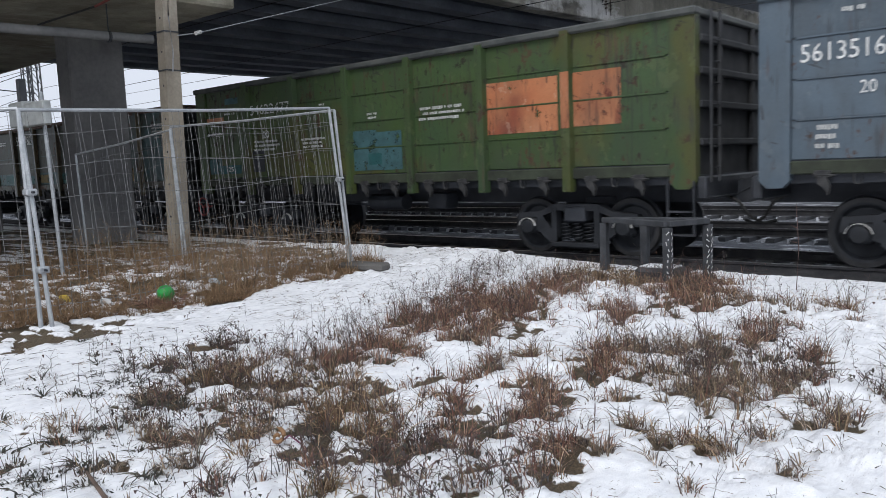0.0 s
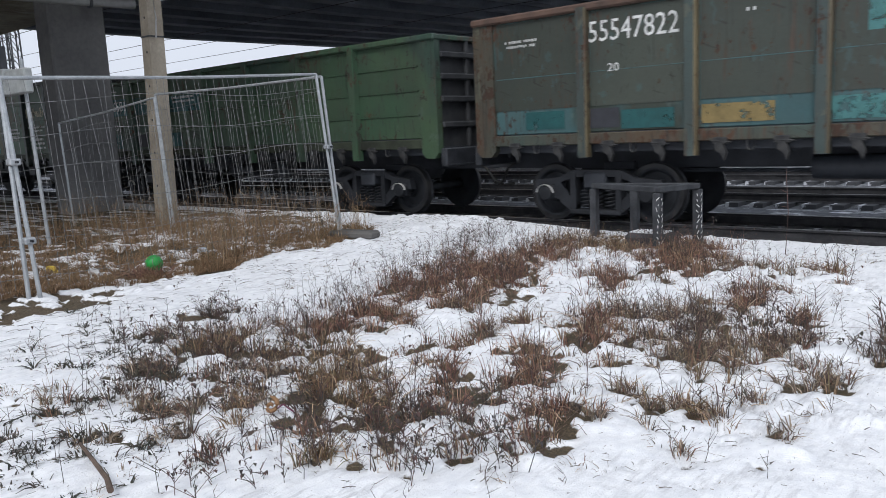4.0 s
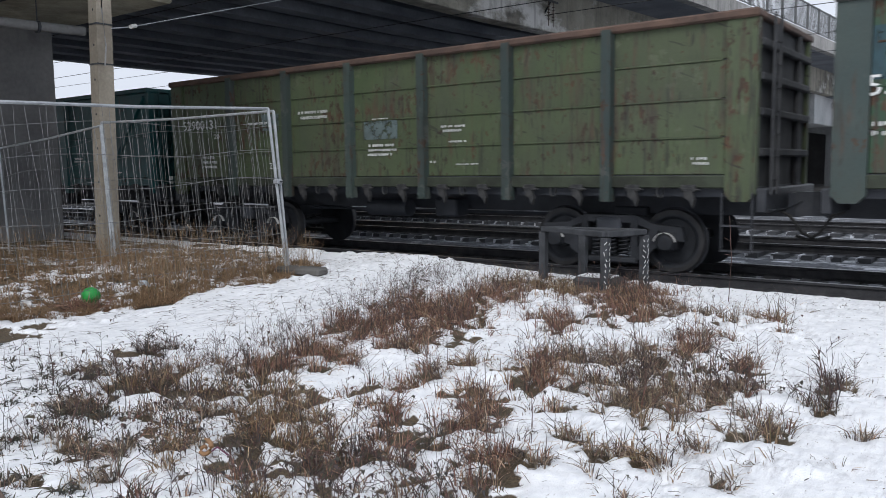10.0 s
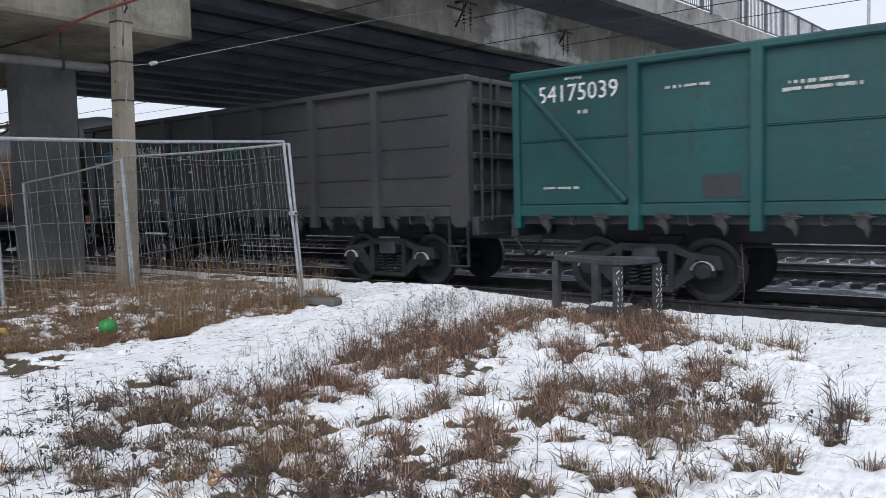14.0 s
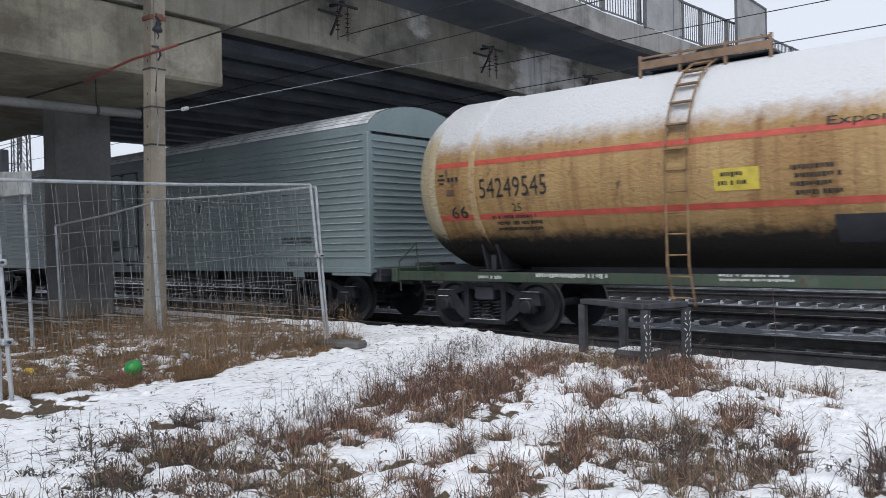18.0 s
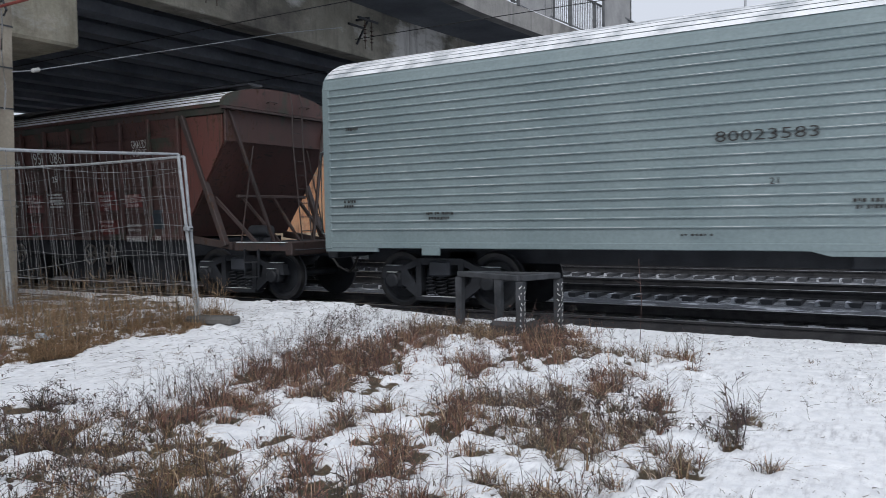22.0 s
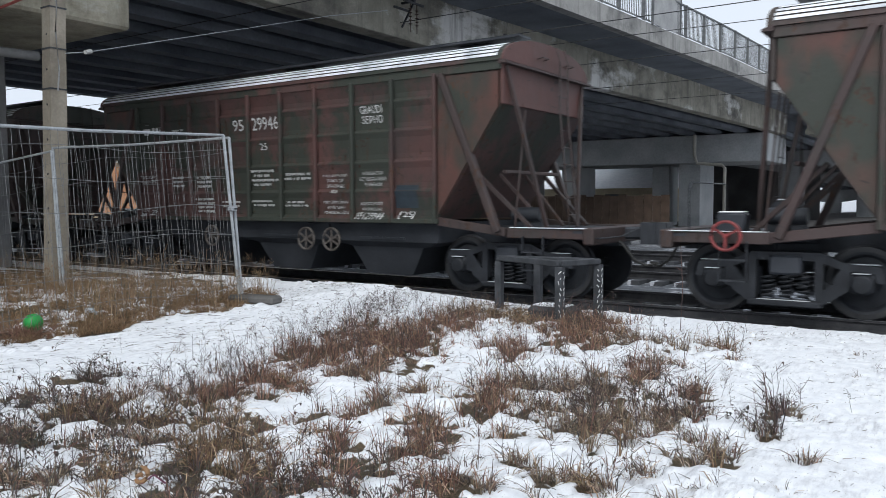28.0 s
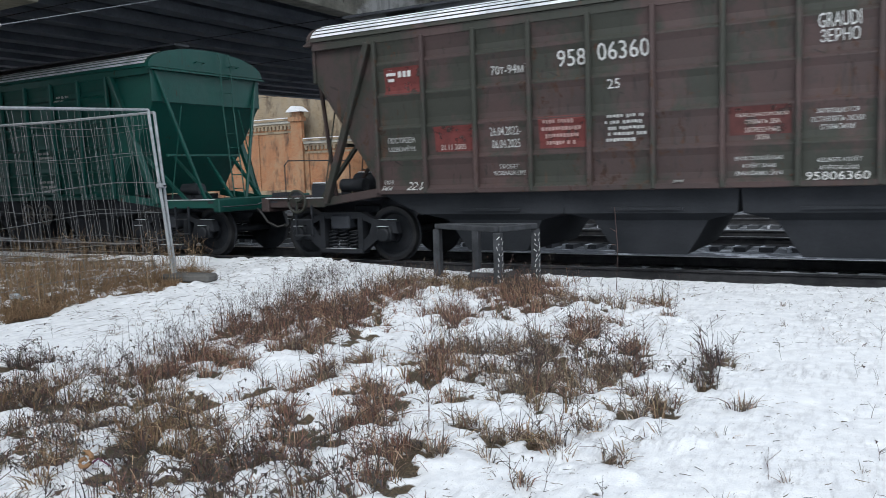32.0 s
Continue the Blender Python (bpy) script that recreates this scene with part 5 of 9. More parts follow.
for x_ in (-3.70, 3.75):
    part("strap", Solid().lathe([(TANK_R + 0.004, -0.06), (TANK_R + 0.025, -0.05), (TANK_R + 0.025, 0.05), (TANK_R + 0.004, 0.06)], (x_, 0, TANK_Z), (1, 0, 0), 48), STRAP, tank, "rusty steel hold-down strap")
    for q in (-0.16, 0.16):
        part("cradle", Solid().prism([(-0.92, 1.05), (0.92, 1.05), (1.12, 1.60), (1.02, 1.52), (0.7, 1.25), (0, 1.1), (-0.7, 1.25), (-1.02, 1.52), (-1.12, 1.60)], x_ + q - 0.02, x_ + q + 0.02, "x"), STEEL_DARK, tank)
    part("cradle_foot", Solid().box(x_ - 0.30, x_ + 0.30, -1.0, 1.0, 1.06, 1.10, c=0.01).box(x_ - 0.05, x_ + 0.05, -0.98, -0.80, 1.10, 1.36).box(x_ - 0.05, x_ + 0.05, 0.80, 0.98, 1.10, 1.36), STEEL_DARK, tank)
FRAME_GREEN = paint("dirty_green_frame", (0.035, 0.068, 0.042), (0.06, 0.085, 0.06), 0.4, 0.4, 12)
for s_ in (-1, 1):
    part("frame_side", Solid().box(-5.75, 5.75, *sorted((s_ * 1.22, s_ * 1.34)), 0.90, 1.07, c=0.01), FRAME_GREEN, tank, "dirty green frame beam")
    part("headstock", Solid().box(*sorted((s_ * 5.7, s_ * 5.85)), -1.38, 1.38, 0.86, 1.14, c=0.02), FRAME_GREEN, tank)
    coupler(tank, s_ * 5.8, s_)
    bogie(tank, s_ * 3.82, False)
part("centre_sill", Solid().box(-5.7, 5.7, -0.25, 0.25, 0.82, 1.15), STEEL_BLACK, tank)
lad = Solid()
arc = lambda a, r=TANK_R + 0.07: (-r * math.cos(a), TANK_Z + r * math.sin(a))
for u in (-0.16, 0.16):
    pts = [(u, -1.42, 0.62), (u, -1.62, 1.2)] + [(u, *arc(a)) for a in np.linspace(0.0, 1.3, 10)]
    lad.tube(pts, 0.018, 6)
for z_ in np.arange(0.75, 2.6, 0.3):
    lad.tube([(-0.16, -1.6, z_), (0.16, -1.6, z_)], 0.014, 6)
for a in np.linspace(0.1, 1.2, 6):
    lad.beam((-0.16, *arc(a)), (0.16, *arc(a)), 0.12, 0.02)
part("ladder", lad, rough_mat("rusty_ladder", (0.16, 0.09, 0.045), (0.26, 0.18, 0.10), 6.0, 50.0, 0.8, 0.2), tank, "rusty tank ladder")
plat = Solid().box(-1.0, 1.0, -0.46, 0.46, TANK_Z + TANK_R - 0.005, TANK_Z + TANK_R + 0.03)
part("platform", plat, STEEL_DARK, tank)
rails_ = Solid()
for x_ in (-1.0, -0.35, 0.35, 1.0):
    rails_.beam((x_, -0.62, TANK_Z + 1.40), (x_, -0.62, TANK_Z + 1.80), 0.04, 0.04)
rails_.box(-1.0, 1.0, -0.65, -0.61, TANK_Z + 1.58, TANK_Z + 1.70)
rails_.beam((-1.0, -0.62, TANK_Z + 1.76), (1.0, -0.62, TANK_Z + 1.76), 0.03, 0.03)
part("guard_rail", rails_, rough_mat("brown_guard_rail", (0.14, 0.09, 0.06), (0.22, 0.15, 0.10), 5.0, 50.0, 0.8, 0.2), tank, "brown guard rail")
part("dome", Solid().lathe([(0.3, 0.0), (0.3, 0.22), (0.34, 0.24), (0.34, 0.3), (0.02, 0.36)], (0, 0, TANK_Z + TANK_R - 0.05), (0, 0, 1), 20), STEEL_DARK, tank, smooth=True)
for s_ in (-1,):
    h_ = Solid().tube([(s_ * 5.2, -1.32, 1.05), (s_ * 5.2, -1.36, 1.6), (s_ * 5.65, -1.36, 1.25), (s_ * 5.65, -1.32, 0.7)], 0.015, 6)
    part("grab_rail", h_, FRAME_GREEN, tank)
part("hand_post", Solid().beam((4.95, -1.37, 0.55), (4.95, -1.37, 1.95), 0.06, 0.05), FRAME_GREEN, tank)
part("stirrup", Solid().tube([(5.3, -1.36, 0.5), (5.3, -1.38, 1.35), (4.98, -1.38, 1.75)], 0.018, 6), FRAME_GREEN, tank)

# ---------------------------------------------------------------- insulated van
VAN = 10.30
van = thing("insulated_van", "long grey insulated van with ribbed sides and snowy roof", "freight wagon", "wagons of the train")
WAGONS["van"] = van
p_van = rough_mat("pale_grey_van_paint", (0.158, 0.208, 0.220), (0.19, 0.242, 0.253), 0.9, 26.0, 0.5, 0.08)
VY = 1.52
RIB_FROST = rough_mat("grey_rib_frost", (0.22, 0.27, 0.28), (0.55, 0.57, 0.59), 1.3, 30.0, 0.8, 0.1, spread=(0.45, 0.62))
part("core", Solid().box(-VAN + 0.02, VAN - 0.02, -VY + 0.03, VY - 0.03, 1.10, 3.78), STEEL_BLACK, van)
rib_z = [1.36 + 0.1335 * k for k in range(18)]


def ribbed(x0, x1, z_list):
    """Profile of a sheet with rolled ribs, along x."""
    prof_ = [(-VY, 1.10)]
    for z_ in z_list:
        prof_ += [(-VY, z_ - 0.020), (-VY - 0.024, z_ - 0.018), (-VY - 0.026, z_ - 0.006), (-VY, z_ + 0.016)]
    prof_ += [(-VY, 3.78)]
    s = Solid().sheet([[(x0, a, b) for a, b in prof_], [(x1, a, b) for a, b in prof_]])
    return s


for x0, x1 in ((-VAN + 0.10, -1.40), (1.72, VAN - 0.10)):
    part("side_sheet", ribbed(x0, x1, rib_z), p_van, van)
for x0, x1 in ((-VAN + 0.16, -1.42), (1.74, VAN - 0.16)):
    for z_ in rib_z:
        part("snow_line", Solid().sheet([[(x_, -VY - 0.0275, z_ - 0.006), (x_, -VY - 0.021, z_ + 0.000)] for x_ in (x0, x1)]), RIB_FROST, van, "thin line of frost on a rib")
part("side_sheet", Solid().box(-1.40, 1.72, -VY, -VY + 0.03, 1.10, 3.78), p_van, van)
part("side_sheet", Solid().box(-VAN + 0.1, VAN - 0.1, VY - 0.03, VY, 1.10, 3.78), p_van, van)
roof = [(-VY * math.cos(a), 3.80 + 0.60 * math.sin(a)) for a in np.linspace(0, math.pi, 21)]
roof = [(-VY - 0.02, 3.74)] + roof + [(VY + 0.02, 3.74)]
part("roof", Solid().prism(roof, -VAN, VAN, "x"), p_van, van, "arched grey roof")
for k in range(1, 19):
    a0, a1 = math.pi * (k + 0.06) / 21 + 0.08, math.pi * (k + 0.90) / 21 + 0.08
    sn = [(-(VY + 0.012) * math.cos(a), 3.80 + 0.615 * math.sin(a)) for a in (a0, a1)]
    part("snow_strip", Solid().add([(x_, *sn[q]) for x_ in (-VAN + 0.03, VAN - 0.03) for q in (0, 1)], [(0, 1, 3, 2)]), ROOF_SNOW, van, "thin snow between roof ribs")
for s_ in (-1, 1):
    part("corner_post", Solid().box(*sorted((s_ * (VAN - 0.14), s_ * (VAN + 0.01))), -VY - 0.018, -VY + 0.1, 1.02, 3.78, c=0.015), p_van, van)
    e = Solid()
    x_ = s_ * (VAN + 0.0)
    e.box(*sorted((x_, x_ - s_ * 0.02)), -VY + 0.08, VY - 0.08, 1.1, 3.80)
    for z_ in rib_z:
        e.box(*sorted((x_, x_ + s_ * 0.03)), -VY + 0.12, VY - 0.12, z_ - 0.022, z_ + 0.004, c=0.004)
    part("end_sheet", e, p_van, van)
    part("end_skirt", Solid().box(*sorted((s_ * (VAN - 1.1), s_ * (VAN))), -VY, -VY + 0.04, 0.98, 1.12), p_van, van)
    part("headstock", Solid().box(*sorted((s_ * (VAN - 0.1), s_ * (VAN + 0.1))), -1.35, 1.35, 0.85, 1.12, c=0.02), STEEL_DARK, van)
    coupler(van, s_ * (VAN + 0.08), s_)
    bogie(van, s_ * 8.25, False)
    part("jack_plate", Solid().box(s_ * 8.15 - 0.17, s_ * 8.15 + 0.17, -VY - 0.02, -VY + 0.02, 0.93, 1.10, c=0.01), p_van, van)
part("skirt", Solid().prism([(-2.9, 1.12), (2.9, 1.12), (2.4, 0.98), (-2.4, 0.98)], -VY - 0.005, -VY + 0.03, "y"), p_van, van)
part("floor_sill", Solid().box(-VAN, VAN, -VY - 0.01, VY, 1.04, 1.14, c=0.01), p_van, van)
part("underframe", Solid().box(-VAN, VAN, -0.3, 0.3, 0.75, 1.05).box(-2.2, -1.5, -1.1, -0.6, 0.78, 1.0, c=0.03).box(0.9, 1.9, -1.2, -0.7, 0.80, 1.0, c=0.03).tube([(2.8, -0.9, 0.88), (4.0, -0.9, 0.88)], 0.13, 12), STEEL_BLACK, van)
part("door_seal", Solid().box(-1.27, 1.59, -VY - 0.008, -VY + 0.01, 1.25, 3.64, c=0.003), STEEL_BLACK, van, "dark gap round the door")
corner_ = lambda cx, cz, a0: [(cx + 0.12 * math.cos(a0 + 0.39 * k), cz + 0.12 * math.sin(a0 + 0.39 * k)) for k in range(5)]
leaf = [(-1.235, 3.60), (-1.235, 1.42)] + corner_(-1.11, 1.41, math.pi) + corner_(1.43, 1.41, 1.5 * math.pi) + corner_(1.43, 3.48, 0.0)
door = part("door", Solid().prism(leaf, -VY - 0.035, -VY - 0.01, "y"), p_van, van, "wide ribbed plug door")
for k in range(10):
    z_ = 2.01 + 0.128 * k
    for x0, x1 in ((-1.19, -0.60), (-0.48, 0.78), (0.90, 1.48)):
        part("door_rib", Solid().prism([(-VY - 0.034, z_ - 0.016), (-VY - 0.050, z_ - 0.010), (-VY - 0.050, z_ - 0.002), (-VY - 0.034, z_ + 0.014)], x0, x1, "x"), p_van, door)
for x_, z0, z1 in ((-1.225, 1.60, 3.34), (-0.54, 1.24, 3.66), (0.84, 1.24, 3.66), (1.525, 1.60, 3.42)):
    part("lock_rod", Solid().tube([(x_, -VY - 0.075, z0), (x_, -VY - 0.075, z1)], 0.024, 8), p_van, door, smooth=True)
    for z_ in (z0 + 0.08, z1 - 0.08):
        part("rod_bracket", Solid().box(x_ - 0.06, x_ + 0.06, -VY - 0.10, -VY - 0.03, z_ - 0.03, z_ + 0.03, c=0.008), DULL_TOP, door)
part("lock_bar", Solid().tube([(-1.2, -VY - 0.07, 1.665), (1.52, -VY - 0.07, 1.655)], 0.018, 8), p_van, door, smooth=True)
part("lock_plate", Solid().box(-0.25, 0.60, -VY - 0.045, -VY - 0.034, 1.54, 1.84, c=0.004), DULL_TOP, door, "grey plate behind the locking lever")
part("door_handle", Solid().beam((-0.06, -VY - 0.10, 1.82), (0.38, -VY - 0.10, 1.46), 0.035, 0.03).box(0.08, 0.28, -VY - 0.11, -VY - 0.04, 1.60, 1.78, c=0.02).beam((0.05, -VY - 0.09, 1.62), (0.33, -VY - 0.09, 1.76), 0.03, 0.03), STEEL_DARK, door, "dark locking lever")
part("vent_flap", Solid().box(0.06, 0.30, -VY - 0.05, -VY - 0.03, 3.36, 3.50, c=0.008).box(0.15, 0.20, -VY - 0.08, -VY - 0.03, 3.48, 3.56, c=0.008), DULL_TOP, door)
for x_ in (-0.86, 1.14):
    for q in (-0.08, 0.08):
        part("door_roller", Solid().tube([(x_ + q, -VY - 0.09, 1.19), (x_ + q, -VY - 0.02, 1.19)], 0.05, 10), DULL_TOP, door, smooth=True)
part("grab_rail", Solid().tube([(-VAN, -VY + 0.1, 2.75), (-VAN - 0.16, -VY + 0.1, 2.70), (-VAN - 0.16, -VY + 0.1, 1.3), (-VAN, -VY + 0.1, 1.25)], 0.016, 6), p_van, van, smooth=True)
part("door_track", Solid().box(-1.7, 4.7, -VY - 0.06, -VY, 3.66, 3.72, c=0.01), p_van, van)

# ---------------------------------------------------------------- grain hopper wagons
HB, HT, HE = 1.23, 3.72, 5.25
HS = [-4.0 + 8.0 * k / 9 for k in range(10)]
HY = 1.50
RISE = 0.44
HROWS = [1.23, 1.70, 2.20, 2.72, 3.22, 3.60]


def panel_y(z):
    """Face of the pressed side panels at a height: each row has a lip below and leans out again above."""
    for z0, z1 in zip(HROWS, HROWS[1:]):
        if z0 <= z < z1:
            return float(np.interp(z, (z0, z0 + 0.02, z0 + 0.07, z0 + 0.16, z1 - 0.09, z1), (-HY - 0.025, -HY - 0.025, -HY + 0.038, -HY + 0.042, -HY + 0.008, -HY - 0.025)))
    return -HY - 0.025


WHEEL_PALE = rough_mat("dirty_pale_wheel", (0.048, 0.042, 0.039), (0.125, 0.108, 0.097), 7.0, 40.0, 0.7, 0.2)


def hopper(label, skin_list, strut_mat, roof_snow=True, wheels=True, wheel_mat=None, gusset=None, eave=None):
    """A covered grain wagon: ribbed bays, sloped ends with struts, arched snowy roof, dark funnels."""
    w = thing("grain_hopper_wagon", label, "hopper wagon", "wagons of the train")
    base_ = skin_list[0]
    part("core", Solid().prism([(-4.0, HB), (4.0, HB), (HE - 0.02, 3.05), (HE - 0.02, HT), (-HE + 0.02, HT), (-HE + 0.02, 3.05)], -HY + 0.06, HY - 0.02, "y"), base_, w, "steel body with sloped ends")
    for i in range(9):
        for r in range(5):
            z0, z1 = HROWS[r], HROWS[r + 1]
            x0, x1 = HS[i] + 0.035, HS[i + 1] - 0.035
            prof_ = [(panel_y(z_), z_) for z_ in (z0, z0 + 0.02, z0 + 0.045, z0 + 0.07, z0 + 0.16, z1 - 0.09, z1 - 0.03, z1 - 0.002)]
            s = Solid().sheet([[(x_, *q) for q in prof_] for x_ in (x0 - 0.01, x1 + 0.01)])
            part("side_panel", s, base_, w)
    part("eave_band", Solid().box(-HE, HE, -HY - 0.03, -HY + 0.02, 3.58, HT, c=0.008), eave or base_, w)
    part("bottom_sill", Solid().box(-4.05, 4.05, -HY - 0.06, -HY + 0.02, HB - 0.06, HB + 0.02, c=0.01), base_, w)
    for x_ in HS:
        part("post", Solid().box(x_ - 0.035, x_ + 0.035, -HY - 0.075, -HY + 0.01, HB - 0.05, 3.62, c=0.012), base_, w)
    # arched roof and the snow on it
    arch = [(-(HY + 0.06) * math.cos(a), HT + RISE * math.sin(a) ** 0.9) for a in np.linspace(0, math.pi, 19)]
    part("roof", Solid().prism(arch, -HE - 0.03, HE + 0.03, "x"), base_, w, "arched roof")
    if roof_snow:
        for a0, a1 in ((0.10, 0.19), (0.24, 0.34), (0.40, 0.52), (0.59, 0.74), (0.83, 1.08), (1.18, 1.8)):
            q = [(-(HY + 0.066) * math.cos(a), HT + 0.013 + RISE * math.sin(a) ** 0.9) for a in np.linspace(a0, a1, 3)]
            part("snow_strip", Solid().sheet([[(x_, *k) for k in q] for x_ in (-HE + 0.02, HE - 0.05)]), ROOF_SNOW, w, "snow lying between roof seams")
    part("roof_walk", Solid().box(-HE + 0.1, HE - 0.1, -0.75, -0.35, HT + 0.50, HT + 0.54).box(-4.4, -3.8, -0.5, 0.4, HT + 0.40, HT + 0.56).box(-0.4, 0.4, -0.5, 0.4, HT + 0.40, HT + 0.56).box(3.8, 4.4, -0.5, 0.4, HT + 0.40, HT + 0.56), STEEL_DARK, w)
    for s_ in (-1, 1):
        X = lambda v: s_ * v
        # end hood and sloped end sheet
        part("end_hood", Solid().box(*sorted((X(HE - 0.03), X(HE + 0.02))), -HY, HY, 3.05, HT, c=0.01), skin_list[-1] if s_ > 0 else base_, w)
        part("end_slope", Solid().add([(X(HE - 0.02), -HY + 0.05, 3.08), (X(HE - 0.02), HY - 0.05, 3.08), (X(3.95), HY - 0.05, HB + 0.02), (X(3.95), -HY + 0.05, HB + 0.02),
                                       (X(HE - 0.06), -HY + 0.05, 3.06), (X(HE - 0.06), HY - 0.05, 3.06), (X(3.90), HY - 0.05, HB + 0.02), (X(3.90), -HY + 0.05, HB + 0.02)],
                                      [(0, 1, 2, 3), (4, 5, 6, 7), (0, 1, 5, 4), (2, 3, 7, 6), (1, 2, 6, 5), (0, 3, 7, 4)]), base_, w)
        for q in (-1, 1):
            part("strut", Solid().beam((X(4.12), q * (HY + 0.02), 3.6), (X(5.15), q * (HY - 0.06), 1.05), 0.11, 0.13, (0, 1, 0), c=0.012), strut_mat, w)
            part("strut", Solid().beam((X(HE + 0.02), q * 1.40, HT - 0.06), (X(5.58), q * 0.58, 1.08), 0.065, 0.06, (0, 1, 0), c=0.01), strut_mat, w)
            part("brace", Solid().beam((X(4.62), q * 1.20, 2.0), (X(5.55), q * 1.05, 1.1), 0.06, 0.06), strut_mat, w)
            part("brace", Solid().beam((X(4.62), q * 0.45, 2.0), (X(5.45), q * 0.30, 1.1), 0.05, 0.05), strut_mat, w)
            part("tie_rod", Solid().tube([(X(HE + 0.04), q * 0.80, 3.0), (X(5.35), q * 1.25, 1.1)], 0.014, 6), strut_mat, w)
            part("platform_side", Solid().beam((X(4.0), q * 1.42, HB - 0.02), (X(5.25), q * 1.36, 1.05), 0.09, 0.14, c=0.01).beam((X(5.25), q * 1.30, 1.04), (X(6.65), q * 1.25, 1.04), 0.08, 0.16, c=0.01), strut_mat, w)
        part("platform", Solid().box(*sorted((X(4.6), X(6.6))), -1.3, 1.3, 1.05, 1.09), STEEL_DARK, w)
        part("headstock", Solid().box(*sorted((X(6.55), X(6.72))), -1.35, 1.35, 0.88, 1.14, c=0.02), strut_mat, w)
        part("centre_sill", Solid().box(*sorted((X(3.6), X(6.7))), -0.25, 0.25, 0.82, 1.1), STEEL_BLACK, w)
        part("brake_cylinder", Solid().tube([(X(4.95), -0.55, 1.32), (X(5.45), -0.55, 1.32)], 0.12, 14).beam((X(5.05), -0.55, 1.24), (X(5.05), -0.55, 1.08), 0.06, 0.2).beam((X(5.38), -0.55, 1.24), (X(5.38), -0.55, 1.08), 0.06, 0.2), STEEL_DARK, w, smooth=True)
        if gusset:
            part("end_gusset", Solid().prism([(X(4.05), HB + 0.10), (X(HE - 0.06), 3.02), (X(HE - 0.06), 3.57), (X(4.05), 3.57)], -HY + 0.0, -HY + 0.03, "y"), gusset, w, "rust-red side plate of the sloped end")
        lad_ = Solid()
        for q in (0.22, 0.52):
            lad_.tube([(X(HE + 0.10), q, HT + 0.44), (X(HE + 0.16), q, HT + 0.2), (X(HE + 0.16), q, 3.1), (X(HE + 0.35), q, 1.1)], 0.014, 6)
        for k in range(9):
            z_ = 1.3 + 0.29 * k
            lad_.tube([(X(HE + 0.12 + max(0, (3.1 - z_)) * 0.115), 0.22, z_), (X(HE + 0.12 + max(0, (3.1 - z_)) * 0.115), 0.52, z_)], 0.011, 5)
        part("end_ladder", lad_, strut_mat, w)
        part("end_gable", Solid().prism([(1.012 * a_, HT + 1.02 * (b_ - HT)) for a_, b_ in arch], *sorted((X(HE + 0.03), X(HE + 0.065))), "x"), skin_list[-1], w, "arched end plate of the roof")
        part("visor", Solid().prism([(X(HE - 0.02), HT + 0.02), (X(HE + 0.13), HT - 0.03), (X(HE + 0.13), HT - 0.06), (X(HE - 0.02), HT - 0.06)], -HY - 0.08, HY + 0.08, "y"), strut_mat, w, "dark lip under the roof end")
        part("cross_bar", Solid().beam((X(5.02), -1.0, 2.02), (X(5.02), 1.0, 2.02), 0.07, 0.06, c=0.01), strut_mat, w)
        for q in (-0.42, 0.55):
            part("grab_rail", Solid().tube([(X(HE + 0.06), q, HT + 0.16), (X(HE + 0.16), q, HT + 0.18), (X(HE + 0.16), q + 0.22, HT + 0.18), (X(HE + 0.06), q + 0.22, HT + 0.16)], 0.012, 6), strut_mat, w)
        if s_ < 0:
            part("end_railing", Solid().tube([(X(6.42), -1.0, 1.08), (X(6.42), -1.0, 1.72), (X(6.42), -0.9, 1.80), (X(6.42), 0.9, 1.80), (X(6.42), 1.0, 1.72), (X(6.42), 1.0, 1.08)], 0.012, 6), STEEL_DARK, w, smooth=True)
        part("snow_edge", Solid().box(*sorted((X(5.3), X(6.62))), -1.345, -1.295, 1.118, 1.132, c=0.005), ROOF_SNOW, w, "thin line of snow on the platform edge")
        st = Solid()
        for q in (5.55, 5.9):
            st.beam((X(q), -1.36, 1.0), (X(q), -1.36, 0.45), 0.04, 0.015)
        for z_ in (0.47, 0.75):
            st.box(*sorted((X(5.55), X(5.9))), -1.42, -1.32, z_ - 0.01, z_ + 0.01)
        part("step", st, STEEL_DARK, w)
        coupler(w, s_ * 6.66, s_)
        bogie(w, s_ * 5.12, False)
    part("end_skirt", Solid().prism([(-4.1, HB - 0.05), (-3.3, HB - 0.05), (-3.3, 0.82)], -1.34, 1.34, "y"), FUNNEL_BLACK, w)
    for x_ in (-2.1, 0.3, 2.75):
        f_ = Solid()
        ring_ = lambda hx, hy, z_: [(x_ - hx, -hy, z_), (x_ + hx, -hy, z_), (x_ + hx, hy, z_), (x_ - hx, hy, z_)]
        vs = ring_(1.215, 1.36, HB - 0.05) + ring_(1.19, 1.35, 0.84) + ring_(0.80, 1.22, 0.74) + ring_(0.50, 1.12, 0.25)
        f_.add(vs, [(0, 1, 2, 3), (12, 13, 14, 15)] + [(k + o, (k + 1) % 4 + o, (k + 1) % 4 + 4 + o, k + 4 + o) for o in (0, 4, 8) for k in range(4)])
        f_.box(x_ - 0.5, x_ + 0.5, -1.38, -1.31, 0.88, 0.92)
        part("funnel", f_, FUNNEL_BLACK, w, "dark discharge funnel")
    for x_ in (-1.61, 1.05, 1.68) if wheels else ():
        handwheel(w, x_, -1.50, 0.86, 0.20, WHEEL_PALE, spokes=6, name="discharge_wheel", label="spoked discharge handwheel")
